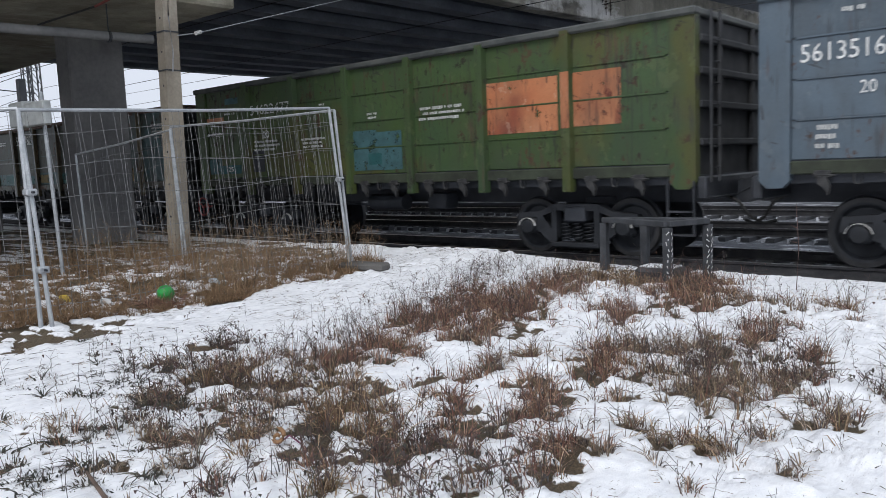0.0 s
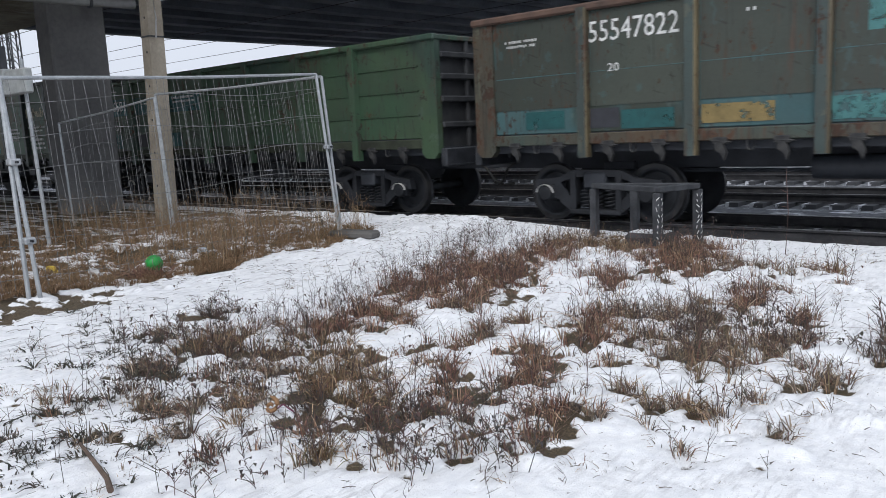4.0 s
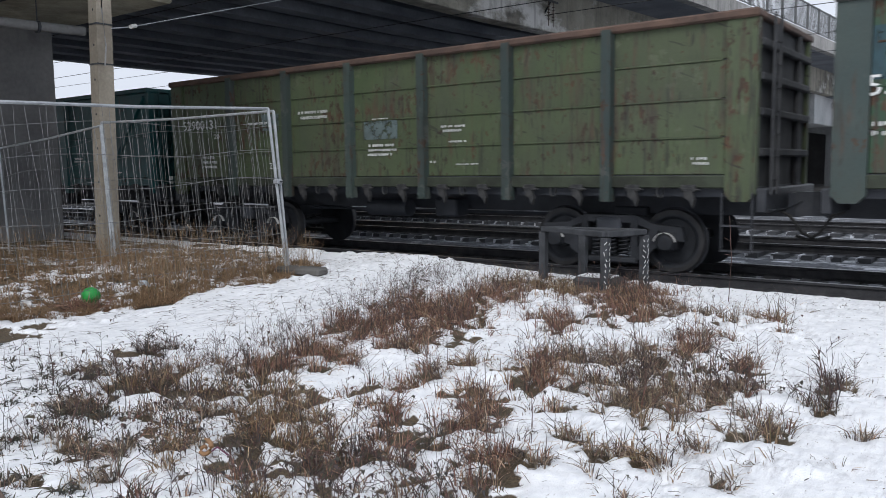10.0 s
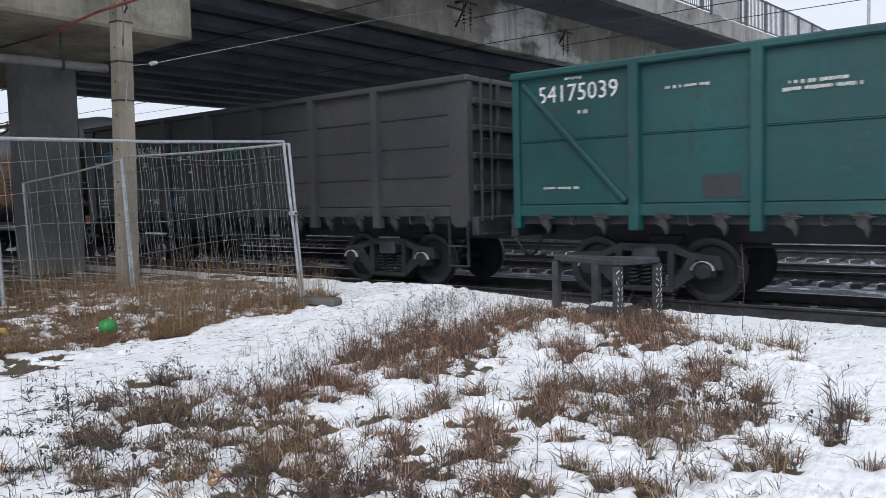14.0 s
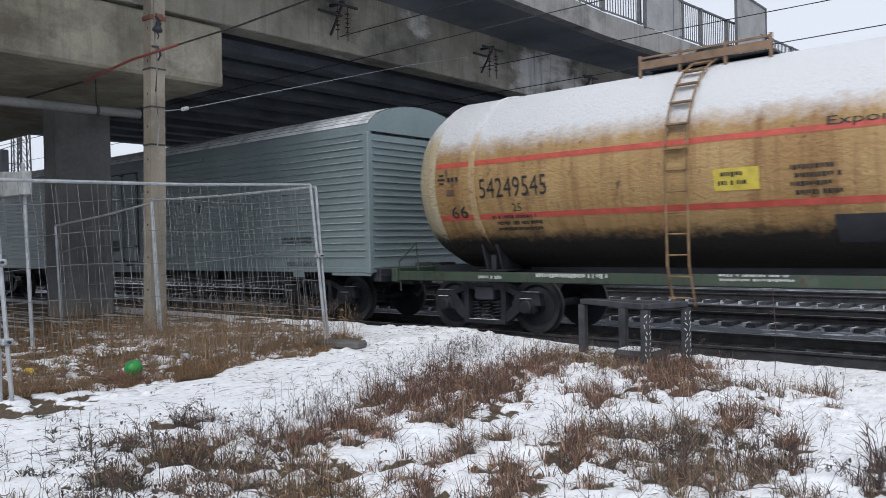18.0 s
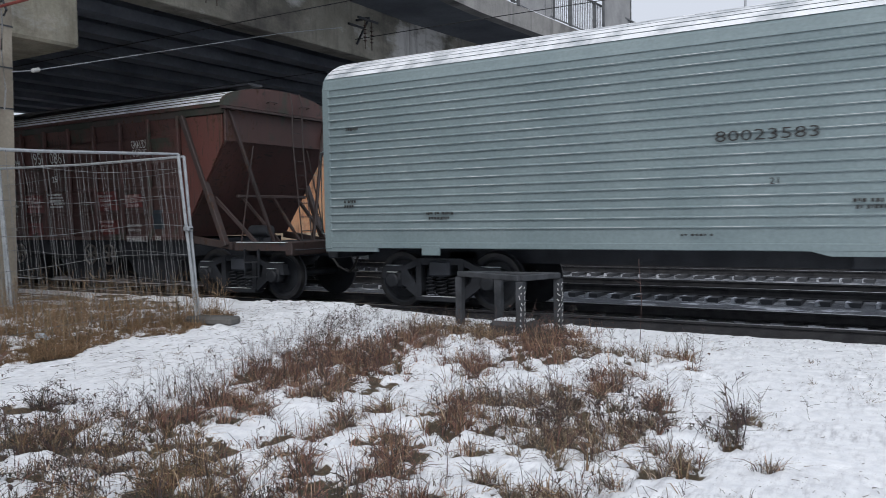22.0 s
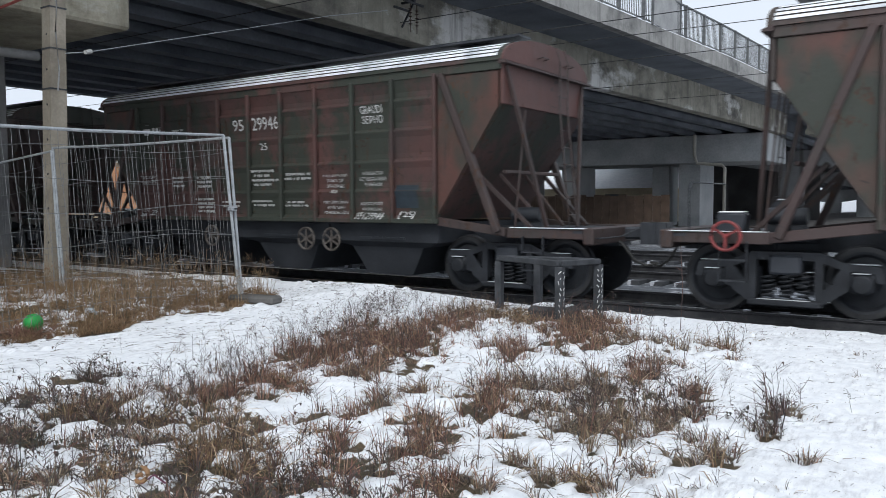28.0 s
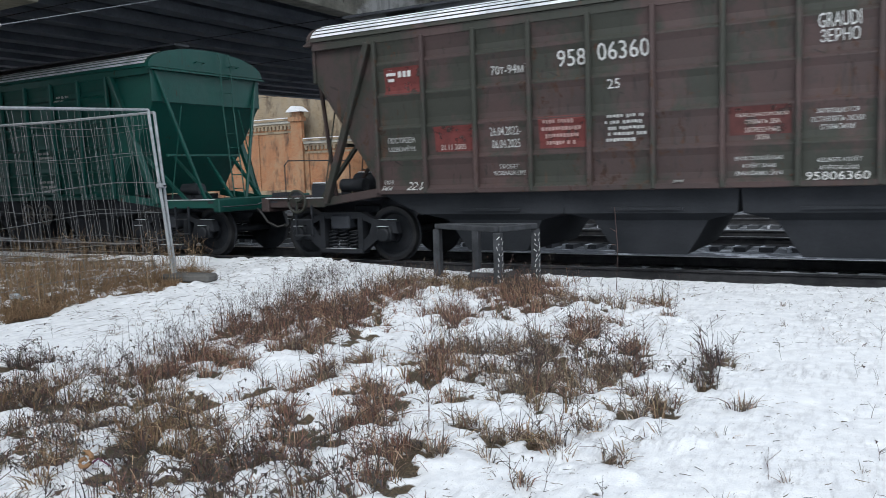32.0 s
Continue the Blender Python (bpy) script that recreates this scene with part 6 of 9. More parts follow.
    tank_ = Solid().tube([(-5.35, -0.15, 1.36), (-5.35, 0.75, 1.36)], 0.19, 14).box(-5.5, -5.2, -0.05, 0.05, 1.08, 1.24).box(-5.5, -5.2, 0.55, 0.65, 1.08, 1.24).box(-6.15, -5.75, -0.62, -0.30, 1.09, 1.36, c=0.03)
    part("air_reservoir", tank_, STEEL_BLACK, w, "dark air reservoir on the end platform", smooth=True)
    part("snow_cap", Solid().box(-6.12, -5.78, -0.60, -0.32, 1.36, 1.385, c=0.01).box(-5.43, -5.27, -0.12, 0.72, 1.53, 1.56, c=0.012), SNOW, w, "snow on the reservoir")
    handwheel(w, -5.8, -1.45, 1.07, 0.19, wheel_mat or strut_mat, spokes=3, label="small brake handwheel")
    return w


p_oxide = paint("red_oxide_paint", (0.105, 0.044, 0.038), (0.072, 0.037, 0.034), 0.45, 0.25, 31, 0.65, bare=(0.039, 0.040, 0.034), third=(0.045, 0.050, 0.038), third_at=0.60, bands=True)
p_dark = paint("dark_oxide_paint", (0.054, 0.042, 0.038), (0.068, 0.043, 0.040), 0.4, 0.3, 32, 0.65, bare=(0.034, 0.035, 0.032), third=(0.033, 0.038, 0.029), third_at=0.50, bands=True)
p_patchy = paint("patchy_oxide_paint", (0.062, 0.043, 0.041), (0.099, 0.048, 0.043), 0.4, 0.3, 33, 0.65, bare=(0.034, 0.035, 0.032), third=(0.035, 0.041, 0.032), third_at=0.50, bands=True)
p_brown = paint("brown_oxide_paint", (0.064, 0.044, 0.043), (0.078, 0.048, 0.046), 0.4, 0.28, 36, 0.65, bare=(0.039, 0.035, 0.034), third=(0.037, 0.040, 0.032), third_at=0.50, bands=True)
p_strut = paint("brown_strut_paint", (0.062, 0.038, 0.036), (0.044, 0.033, 0.032), 0.45, 0.3, 41, 0.6, bare=(0.04, 0.035, 0.032))
p_oxred = paint("brighter_oxide_paint", (0.131, 0.046, 0.038), (0.082, 0.038, 0.034), 0.45, 0.25, 38, 0.65, bare=(0.049, 0.040, 0.034))
p_rust = paint("patchy_rust_paint", (0.112, 0.046, 0.036), (0.049, 0.042, 0.036), 0.47, 0.3, 37, 0.65, bare=(0.039, 0.035, 0.034), third=(0.035, 0.041, 0.032), third_at=0.56)
p_redfresh = paint("scuffed_red_paint", (0.112, 0.047, 0.041), (0.082, 0.040, 0.036), 0.3, 0.3, 34, 0.6, bare=(0.068, 0.045, 0.040))
p_hteal = paint("teal_hopper_paint", (0.003, 0.068, 0.055), (0.005, 0.080, 0.064), 0.05, 0.15, 35, 0.45, bare=(0.015, 0.06, 0.05))
w = WAGONS["h10"] = hopper("rusty red grain hopper wagon with a snowy roof", [p_oxide, p_oxide], p_strut, wheel_mat=RED, gusset=p_oxred, eave=p_dark)
w = WAGONS["h11"] = hopper("dark mossy brown grain hopper wagon with snowy roof", [p_dark, p_rust], p_strut, wheel_mat=RED, gusset=p_rust)
w = WAGONS["h12"] = hopper("patchy brown and red grain hopper wagon, snowy roof", [p_patchy, p_redfresh], p_strut, gusset=p_rust)
w = WAGONS["h13"] = hopper("brown grain hopper wagon with red label fields", [p_brown, p_brown], p_brown, wheels=False)
w = WAGONS["h14"] = hopper("teal green grain hopper wagon with a snowy roof", [p_hteal, p_hteal], p_hteal)

# ---------------------------------------------------------------- writing and patches on the wagons
W, K, O = WHITE_PAINT, BLACK_PAINT, ORANGE_PAINT
SMALL_WHITE = plain("faded_white_lettering", (0.50, 0.51, 0.50), 0.65)
STENCIL_PINK = plain("pale_stencil_pink", (0.55, 0.48, 0.45), 0.65)
MARKS = {}
MARKS["w0"] = {}
MARKS["w0"]["words"] = [('5613516', -5.90, 2.71, 0.98, 0.23, W), ('20', -5.20, 2.27, 0.19, 0.16, W)]
MARKS["w0"]["small"] = [(1, -5.45, 3.35, 0.38, 0.11, W), (3, -5.73, 1.92, 0.33, 0.36, W)]
MARKS["w1"] = {}
MARKS["w1"]["patches"] = [(2.64, 4.11, 2.07, 2.94, ORANGE_PATCH), (4.32, 5.24, 2.11, 2.95, ORANGE_PATCH), (-0.84, 0.59, 1.54, 2.28, BLUE_FADE), (-0.97, -0.10, 1.72, 2.33, BLUE_FADE), (-0.34, 0.03, 1.65, 1.87, TEAL_PATCH), (-6.15, -5.50, 1.58, 1.95, BLUE_FADE), (-5.49, -4.70, 1.58, 1.78, TEAL_PATCH), (-4.29, -3.77, 1.60, 2.09, BLACK_PATCH), (-6.18, -5.30, 2.83, 2.93, ORANGE_PATCH), (-5.21, -4.68, 3.21, 3.35, BLUE_FADE)]
MARKS["w1"]["words"] = [('54622477', -4.42, 2.89, 1.45, 0.22, W), ('20', -3.76, 2.35, 0.21, 0.16, W), ('25', -5.22, 1.63, 0.21, 0.11, W)]
MARKS["w1"]["small"] = [(1, -6.21, 2.58, 1.07, 0.14, W), (2, -5.28, 3.10, 0.59, 0.16, W), (3, -4.39, 2.31, 1.11, 0.27, W), (3, -2.43, 2.28, 0.87, 0.24, W), (1, -1.76, 2.97, 0.21, 0.08, W), (2, -0.34, 2.67, 0.34, 0.15, W), (3, 1.06, 2.67, 1.16, 0.29, W)]
MARKS["w2"] = {}
MARKS["w2"]["patches"] = [(-6.42, -4.42, 1.86, 3.26, p_drab), (-4.20, -2.70, 1.86, 3.26, p_drab), (-2.47, -0.98, 1.86, 3.26, p_drab), (-0.75, 0.75, 1.86, 3.26, p_drab), (-5.41, -4.68, 1.54, 1.82, TEAL_PATCH), (-4.36, -3.72, 1.53, 1.82, BLACK_PATCH), (-3.69, -2.85, 1.50, 1.78, TEAL_PATCH), (-2.45, -1.46, 1.53, 1.79, OCHRE), (-0.82, 0.23, 1.51, 1.80, TURQ_PATCH), (-0.38, 0.23, 2.56, 3.21, TURQ_PATCH), (2.92, 3.82, 1.58, 1.85, OCHRE), (2.86, 3.85, 1.49, 1.86, OCHRE)]
MARKS["w2"]["words"] = [('55547822', -4.34, 2.81, 1.43, 0.31, W), ('20', -3.90, 2.36, 0.19, 0.12, W)]
MARKS["w2"]["small"] = [(1, -1.86, 3.03, 0.18, 0.10, W), (4, 4.93, 2.99, 0.88, 0.35, W), (4, 5.11, 2.89, 0.92, 0.32, W), (2, -5.78, 2.99, 0.66, 0.15, W)]
MARKS["w3"] = {}
MARKS["w3"]["patches"] = [(-6.02, -4.58, 2.39, 2.84, TEAL_PATCH), (-4.23, -2.72, 2.38, 2.81, TEAL_PATCH), (-2.48, -1.05, 2.37, 2.80, TEAL_PATCH), (-6.00, -5.02, 1.51, 1.93, TEAL_PATCH), (-4.17, -3.68, 1.54, 1.86, BLACK_PATCH), (-2.46, -2.03, 1.52, 1.86, TEAL_PATCH)]
MARKS["w3"]["words"] = [('53756581', -6.05, 2.51, 1.36, 0.27, W), ('20', -5.36, 2.00, 0.22, 0.14, W), ('23', -3.34, 1.54, 0.17, 0.13, W)]
MARKS["w3"]["small"] = [(1, -5.55, 3.07, 0.50, 0.08, W), (1, -3.87, 2.67, 0.57, 0.07, W), (2, -2.34, 2.75, 1.09, 0.20, W), (3, -5.76, 1.90, 0.60, 0.34, W), (1, -3.59, 1.62, 0.25, 0.07, W), (1, -3.16, 1.61, 0.14, 0.07, W)]
MARKS["w4"] = {}
MARKS["w4"]["patches"] = [(-6.01, -4.50, 2.59, 3.23, NAVY_FADE), (-4.21, -2.76, 2.65, 3.09, NAVY_FADE), (-2.48, -1.20, 2.17, 2.56, NAVY_FADE), (-0.33, 0.23, 2.32, 2.59, NAVY_FADE), (-0.35, 0.26, 1.53, 1.73, TURQ_PATCH)]
MARKS["w4"]["words"] = [('55345912', -6.05, 2.40, 1.50, 0.25, W), ('20', -3.05, 2.22, 0.22, 0.14, O)]
MARKS["w4"]["small"] = [(1, -5.64, 2.85, 0.76, 0.10, W), (2, -6.03, 2.10, 0.91, 0.21, W), (1, -3.94, 2.67, 0.70, 0.07, W), (2, -2.05, 2.42, 0.63, 0.17, W), (4, -2.46, 1.87, 0.34, 0.26, W), (2, -0.06, 2.77, 0.29, 0.13, W), (4, 1.23, 2.31, 0.84, 0.44, W), (2, 2.72, 2.33, 1.31, 0.20, W), (3, 4.52, 2.36, 1.23, 0.23, W), (3, 2.73, 1.97, 1.23, 0.41, W), (2, 5.86, 2.63, 0.36, 0.20, W), (4, 1.26, 2.32, 0.50, 0.45, W)]
MARKS["w4"]["brand"] = [(2.68, 4.00, 2.61, 2.89, CREAM), (4.56, 5.04, 2.61, 2.86, CREAM)]
MARKS["w5"] = {}
MARKS["w5"]["patches"] = [(-0.54, 0.26, 2.14, 2.48, BLUEGREY_FADE), (-3.39, -2.86, 2.41, 2.74, BLUEGREY_FADE)]
MARKS["w5"]["words"] = [('52900131', -6.04, 2.51, 1.18, 0.20, W), ('20', -4.95, 2.30, 0.18, 0.10, W), ('23.8', -3.17, 1.63, 0.30, 0.13, W)]
MARKS["w5"]["small"] = [(3, -5.40, 1.94, 0.57, 0.31, W), (1, -3.83, 2.60, 0.79, 0.09, W), (2, -2.29, 2.75, 0.94, 0.20, W), (1, -0.40, 2.52, 0.53, 0.06, W), (3, -0.46, 2.06, 0.75, 0.25, W), (2, 1.22, 2.33, 0.59, 0.14, W), (1, 1.37, 2.07, 0.44, 0.06, W), (1, 1.52, 1.68, 0.51, 0.04, W), (1, 0.99, 1.74, 0.15, 0.08, W), (2, 5.55, 1.71, 0.29, 0.13, W)]
MARKS["w6"] = {}
MARKS["w6"]["patches"] = [(-3.34, -2.82, 1.53, 1.85, BLACK_PATCH)]
MARKS["w6"]["words"] = [('54175039', -5.94, 3.05, 1.35, 0.26, W)]
MARKS["w6"]["small"] = [(1, -5.49, 3.42, 0.39, 0.07, W), (1, -5.25, 2.91, 0.20, 0.11, W), (1, -3.87, 3.12, 0.67, 0.07, W), (2, -2.32, 3.02, 1.00, 0.17, W), (3, -0.59, 1.93, 0.87, 0.23, W), (2, 1.21, 1.94, 0.90, 0.14, W), (2, 2.92, 1.99, 0.51, 0.13, W), (2, 1.10, 1.98, 0.97, 0.18, W), (2, 2.84, 2.01, 0.55, 0.16, W), (1, 4.64, 1.62, 0.51, 0.06, W), (1, -5.92, 1.75, 0.74, 0.07, W)]
MARKS["w7"] = {}
MARKS["w7"]["patches"] = [(-6.10, -5.08, 2.81, 3.05, TEAL_DIM), (-5.55, -4.93, 2.77, 3.01, BLUE_PATCH), (-6.07, -5.47, 1.88, 2.06, BLUE_PATCH), (-5.21, -4.61, 1.58, 1.80, BLUE_PATCH), (-3.32, -3.12, 2.23, 2.41, BLUE_PATCH), (-2.40, -2.10, 2.80, 2.97, BLUE_PATCH), (-1.60, -1.37, 2.82, 2.95, BLUE_PATCH), (-2.49, -2.26, 1.57, 1.78, BLUE_PATCH), (-0.41, 0.26, 2.53, 3.01, GREEN_PATCH), (-6.68, -6.21, 1.13, 1.35, ORANGE_PATCH)]
MARKS["w7"]["words"] = [('61960944', -4.32, 2.76, 1.35, 0.27, W), ('20', -3.68, 2.53, 0.19, 0.13, W), ('24.3', -3.30, 1.62, 0.28, 0.12, W), ('69', -2.18, 2.63, 0.19, 0.11, W)]
MARKS["w7"]["small"] = [(2, -6.08, 2.76, 0.57, 0.20, W), (3, -5.91, 1.78, 0.68, 0.25, W), (1, -3.52, 1.73, 0.20, 0.06, W), (1, -1.81, 2.73, 0.24, 0.09, W), (4, -2.19, 1.79, 0.20, 0.19, W), (1, -1.75, 2.37, 0.21, 0.07, W)]
MARKS["van"] = {}
MARKS["van"]["patches"] = [(4.46, 4.62, 2.43, 2.61, BLACK_PATCH)]
MARKS["van"]["words"] = [('80023583', -3.75, 2.45, 1.23, 0.14, K), ('21', -3.09, 1.89, 0.11, 0.08, K), ('80023583', 7.81, 1.17, 0.80, 0.09, K), ('[21]', 8.67, 1.17, 0.24, 0.09, K)]
MARKS["van"]["small"] = [(2, -2.17, 1.69, 0.42, 0.16, K), (1, -9.83, 3.08, 0.40, 0.09, K), (2, -8.22, 1.63, 0.59, 0.15, K), (2, -9.87, 1.86, 0.28, 0.16, K), (2, 7.53, 1.78, 1.26, 0.17, K), (1, -4.20, 1.27, 0.52, 0.05, K)]
MARKS["h10"] = {}
MARKS["h10"]["patches"] = [(-4.09, -3.29, 2.84, 3.33, RED_FIELD), (-1.40, -0.64, 1.80, 2.19, RED_FIELD), (1.21, 2.01, 1.80, 2.20, RED_FIELD), (1.21, 2.02, 1.29, 1.59, RED_FIELD), (2.15, 2.78, 1.85, 2.12, RED_FIELD), (-4.14, -3.34, 1.38, 1.62, RED_FIELD), (3.12, 3.43, 1.39, 1.78, BLUEBLACK), (-1.27, -0.69, 1.27, 1.56, RED_FIELD)]
MARKS["h10"]["words"] = [('954', -0.91, 2.89, 0.45, 0.27, W), ('08613', -0.31, 2.88, 0.72, 0.26, W), ('25', -0.25, 2.47, 0.18, 0.13, W), ('GRAUDI', 2.55, 3.06, 0.47, 0.16, W), ('ЗЕРНО', 2.55, 2.90, 0.46, 0.14, W), ('95408613', 2.38, 1.14, 0.66, 0.12, W), ('[25]', 3.29, 1.16, 0.15, 0.09, W), ('22', -3.80, 1.09, 0.23, 0.15, W), ('70т-94м³', -1.95, 2.91, 0.58, 0.13, SMALL_WHITE)]
MARKS["h10"]["small"] = [(2, -4.07, 2.17, 0.53, 0.20, W), (2, -3.08, 2.13, 0.42, 0.22, W), (3, -2.26, 2.14, 0.58, 0.23, W), (3, -1.40, 2.15, 0.63, 0.27, PINK), (5, -0.49, 2.21, 0.60, 0.34, W), (3, 1.36, 2.16, 0.49, 0.19, W), (3, 2.21, 2.13, 0.57, 0.21, PINK), (2, -2.22, 1.56, 0.48, 0.14, W), (1, -2.33, 1.30, 0.73, 0.05, W), (3, 1.39, 1.62, 0.49, 0.14, PINK), (2, 2.28, 1.53, 0.48, 0.10, W), (2, -4.06, 1.35, 0.25, 0.11, W)]
MARKS["h10"]["logo"] = [(-3.93, -3.43, 2.95, 3.13, W)]
MARKS["h11"] = {}
MARKS["h11"]["patches"] = [(3.34, 3.82, 1.41, 1.72, BLUEBLACK)]
MARKS["h11"]["words"] = [('958', -1.05, 2.98, 0.42, 0.21, W), ('06410', -0.46, 2.99, 0.73, 0.21, W), ('25', -0.33, 2.42, 0.21, 0.10, W), ('ЗЕРНО', 2.46, 3.11, 0.43, 0.11, W), ('GRAUDI', 2.45, 2.95, 0.44, 0.12, W), ('95806410', 2.27, 1.20, 0.71, 0.10, W), ('[25]', 3.24, 1.22, 0.30, 0.10, W)]
MARKS["h11"]["small"] = [(3, 1.46, 2.10, 0.59, 0.20, W), (3, 2.37, 2.09, 0.55, 0.27, W), (4, -0.40, 2.14, 0.63, 0.29, W), (3, 1.45, 1.58, 0.60, 0.21, W), (2, 2.34, 1.56, 0.52, 0.13, W), (3, -1.03, 2.13, 0.35, 0.33, W), (2, -2.30, 1.55, 0.60, 0.15, W), (3, -2.36, 2.18, 0.71, 0.26, W), (3, -3.17, 2.17, 0.45, 0.24, W)]
MARKS["h11"]["logo"] = [(-4.03, -3.59, 3.05, 3.16, W)]
MARKS["h12"] = {}
MARKS["h12"]["patches"] = [(3.16, 3.63, 1.43, 1.82, BLUEBLACK)]
MARKS["h12"]["words"] = [('951', -0.88, 2.94, 0.42, 0.22, W), ('29946', -0.36, 2.93, 0.72, 0.24, W), ('25', -0.13, 2.54, 0.19, 0.13, W), ('GRAUDI', 2.40, 3.07, 0.49, 0.13, W), ('ЗЕРНО', 2.42, 2.90, 0.47, 0.13, W), ('95129946', 2.28, 1.23, 0.63, 0.12, W), ('[25]', 3.26, 1.25, 0.32, 0.12, W), ('22', -3.61, 1.26, 0.17, 0.12, W)]
MARKS["h12"]["small"] = [(2, -3.93, 2.14, 0.56, 0.20, W), (3, -2.87, 2.09, 0.52, 0.26, W), (3, -2.08, 2.08, 0.58, 0.27, W), (4, -0.40, 2.17, 0.75, 0.35, W), (2, 0.49, 2.09, 0.78, 0.17, W), (3, 1.48, 2.06, 0.59, 0.20, W), (3, 2.36, 2.08, 0.59, 0.24, W), (4, -2.09, 1.63, 0.64, 0.33, W), (2, -1.26, 1.57, 0.70, 0.16, W), (2, -0.41, 1.58, 0.72, 0.15, W), (2, 0.49, 1.56, 0.70, 0.13, W), (3, 1.51, 1.59, 0.58, 0.16, W), (2, 2.38, 1.56, 0.51, 0.13, W), (1, -2.85, 3.08, 0.45, 0.07, W), (2, -3.91, 1.41, 0.26, 0.14, W)]
MARKS["h12"]["logo"] = [(-3.87, -3.15, 3.00, 3.23, W)]
MARKS["h13"] = {}
MARKS["h13"]["patches"] = [(-3.84, -3.17, 2.73, 3.17, RED_FIELD), (-2.95, -2.20, 1.81, 2.20, RED_FIELD), (-1.21, -0.46, 1.79, 2.24, RED_FIELD), (3.24, 3.92, 1.88, 2.20, RED_DIM), (3.31, 3.92, 1.33, 1.78, BLUEBLACK), (1.41, 2.14, 1.84, 2.20, RED_DIM)]
MARKS["h13"]["words"] = [('958', -0.86, 2.92, 0.42, 0.23, W), ('06360', -0.32, 2.95, 0.72, 0.24, W), ('25', -0.18, 2.56, 0.18, 0.13, W), ('GRAUDI', 2.43, 3.07, 0.46, 0.17, W), ('ЗЕРНО', 2.45, 2.90, 0.43, 0.15, W), ('95806360', 2.31, 1.25, 0.70, 0.10, W), ('[25]', 3.36, 1.16, 0.31, 0.12, W), ('22.0', -3.38, 1.23, 0.29, 0.13, W), ('70т-94м³', -1.95, 2.90, 0.58, 0.13, SMALL_WHITE)]
MARKS["h13"]["small"] = [(2, -3.81, 2.09, 0.66, 0.26, W), (3, -2.85, 2.13, 0.44, 0.32, PINK), (4, -1.99, 2.17, 0.55, 0.37, W), (4, -1.17, 2.20, 0.65, 0.40, PINK), (5, -0.24, 2.21, 0.59, 0.40, W), (4, 1.50, 2.14, 0.61, 0.27, PINK), (3, 2.36, 2.13, 0.58, 0.23, W), (2, -1.94, 1.60, 0.51, 0.17, W), (3, 1.48, 1.60, 0.57, 0.18, W), (2, 2.43, 1.55, 0.49, 0.16, W), (2, -3.67, 1.41, 0.26, 0.18, W), (1, 0.69, 1.30, 0.23, 0.07, W), (1, 0.69, 1.30, 0.23, 0.07, W)]
MARKS["h13"]["logo"] = [(-3.82, -3.33, 2.95, 3.18, W)]
MARKS["h14"] = {}
MARKS["h14"]["small"] = [(2, 2.04, 3.36, 0.50, 0.16, W), (2, 1.83, 2.21, 0.57, 0.18, W), (3, 1.80, 1.60, 0.63, 0.30, W)]
MARKS["tank"] = {}
MARKS["tank"]["patches"] = [(0.50, 1.11, 2.22, 2.52, YELLOW), (4.04, 4.85, 2.70, 3.04, YELLOW), (1.97, 2.59, 1.49, 1.85, BLACK_PATCH), (-4.27, -4.10, 2.41, 2.52, BROWN_TOP)]
MARKS["tank"]["words"] = [('54249545', -3.54, 2.33, 1.35, 0.33, K), ('25', -2.90, 2.09, 0.17, 0.13, K), ('66', -4.22, 2.01, 0.36, 0.21, K), ('54249545', 2.64, 0.78, 0.69, 0.12, W), ('[25]', 3.39, 0.80, 0.27, 0.11, W), ('РАСТИТЕЛЬНОЕ', 4.00, 2.89, 0.86, 0.13, K), ('МАСЛО', 4.23, 2.73, 0.38, 0.12, K), ('Export', 1.95, 2.93, 0.82, 0.15, K)]
MARKS["tank"]["small"] = [(3, -3.39, 2.04, 1.20, 0.30, K), (4, 1.50, 2.51, 0.66, 0.43, K), (2, 0.55, 2.48, 0.47, 0.23, K), (1, 2.62, 2.55, 0.35, 0.07, K), (2, 2.63, 2.24, 0.40, 0.22, K), (1, -2.72, 1.07, 1.52, 0.12, W), (2, 0.43, 1.08, 1.15, 0.12, W), (1, -3.77, 1.02, 0.67, 0.10, W)]
MARKS["tank"]["logo"] = [(-4.48, -3.98, 2.61, 2.79, K)]
# stencilled words that the hoppers share, line by line in the place of the plain bars
STENCILS = [
    ((2.1, 2.5, 2.0, 2.2), ("ЗАПРЕЩАЕТСЯ", "ОСТАВЛЯТЬ ЛЮКИ", "ОТКРЫТЫМИ")),
    ((1.3, 1.6, 2.0, 2.2), ("ПЕРЕД РАЗГРУЗКОЙ", "ОТКРЫТЬ ДВА", "ЗАГРУЗОЧНЫХ", "ЛЮКА")),
    ((2.2, 2.5, 1.5, 1.65), ("AIZLIEGTS ATSTĀT", "ATVĒRTAS LŪKAS")),
    ((1.3, 1.6, 1.5, 1.65), ("PIRMS IZKRAUŠANAS", "ATVĒRT DIVAS", "IZKRAUŠANAS LŪKAS")),
    ((-4.1, -3.6, 1.3, 1.45), ("ТАРА", "TARA")),
    ((-4.1, -3.7, 2.0, 2.2), ("ПОСТРОЕН", "UZBŪVĒTS")),
    ((-2.3, -1.9, 1.5, 1.62), ("ПРОБЕГ", "NOBRAUKUMS")),
]
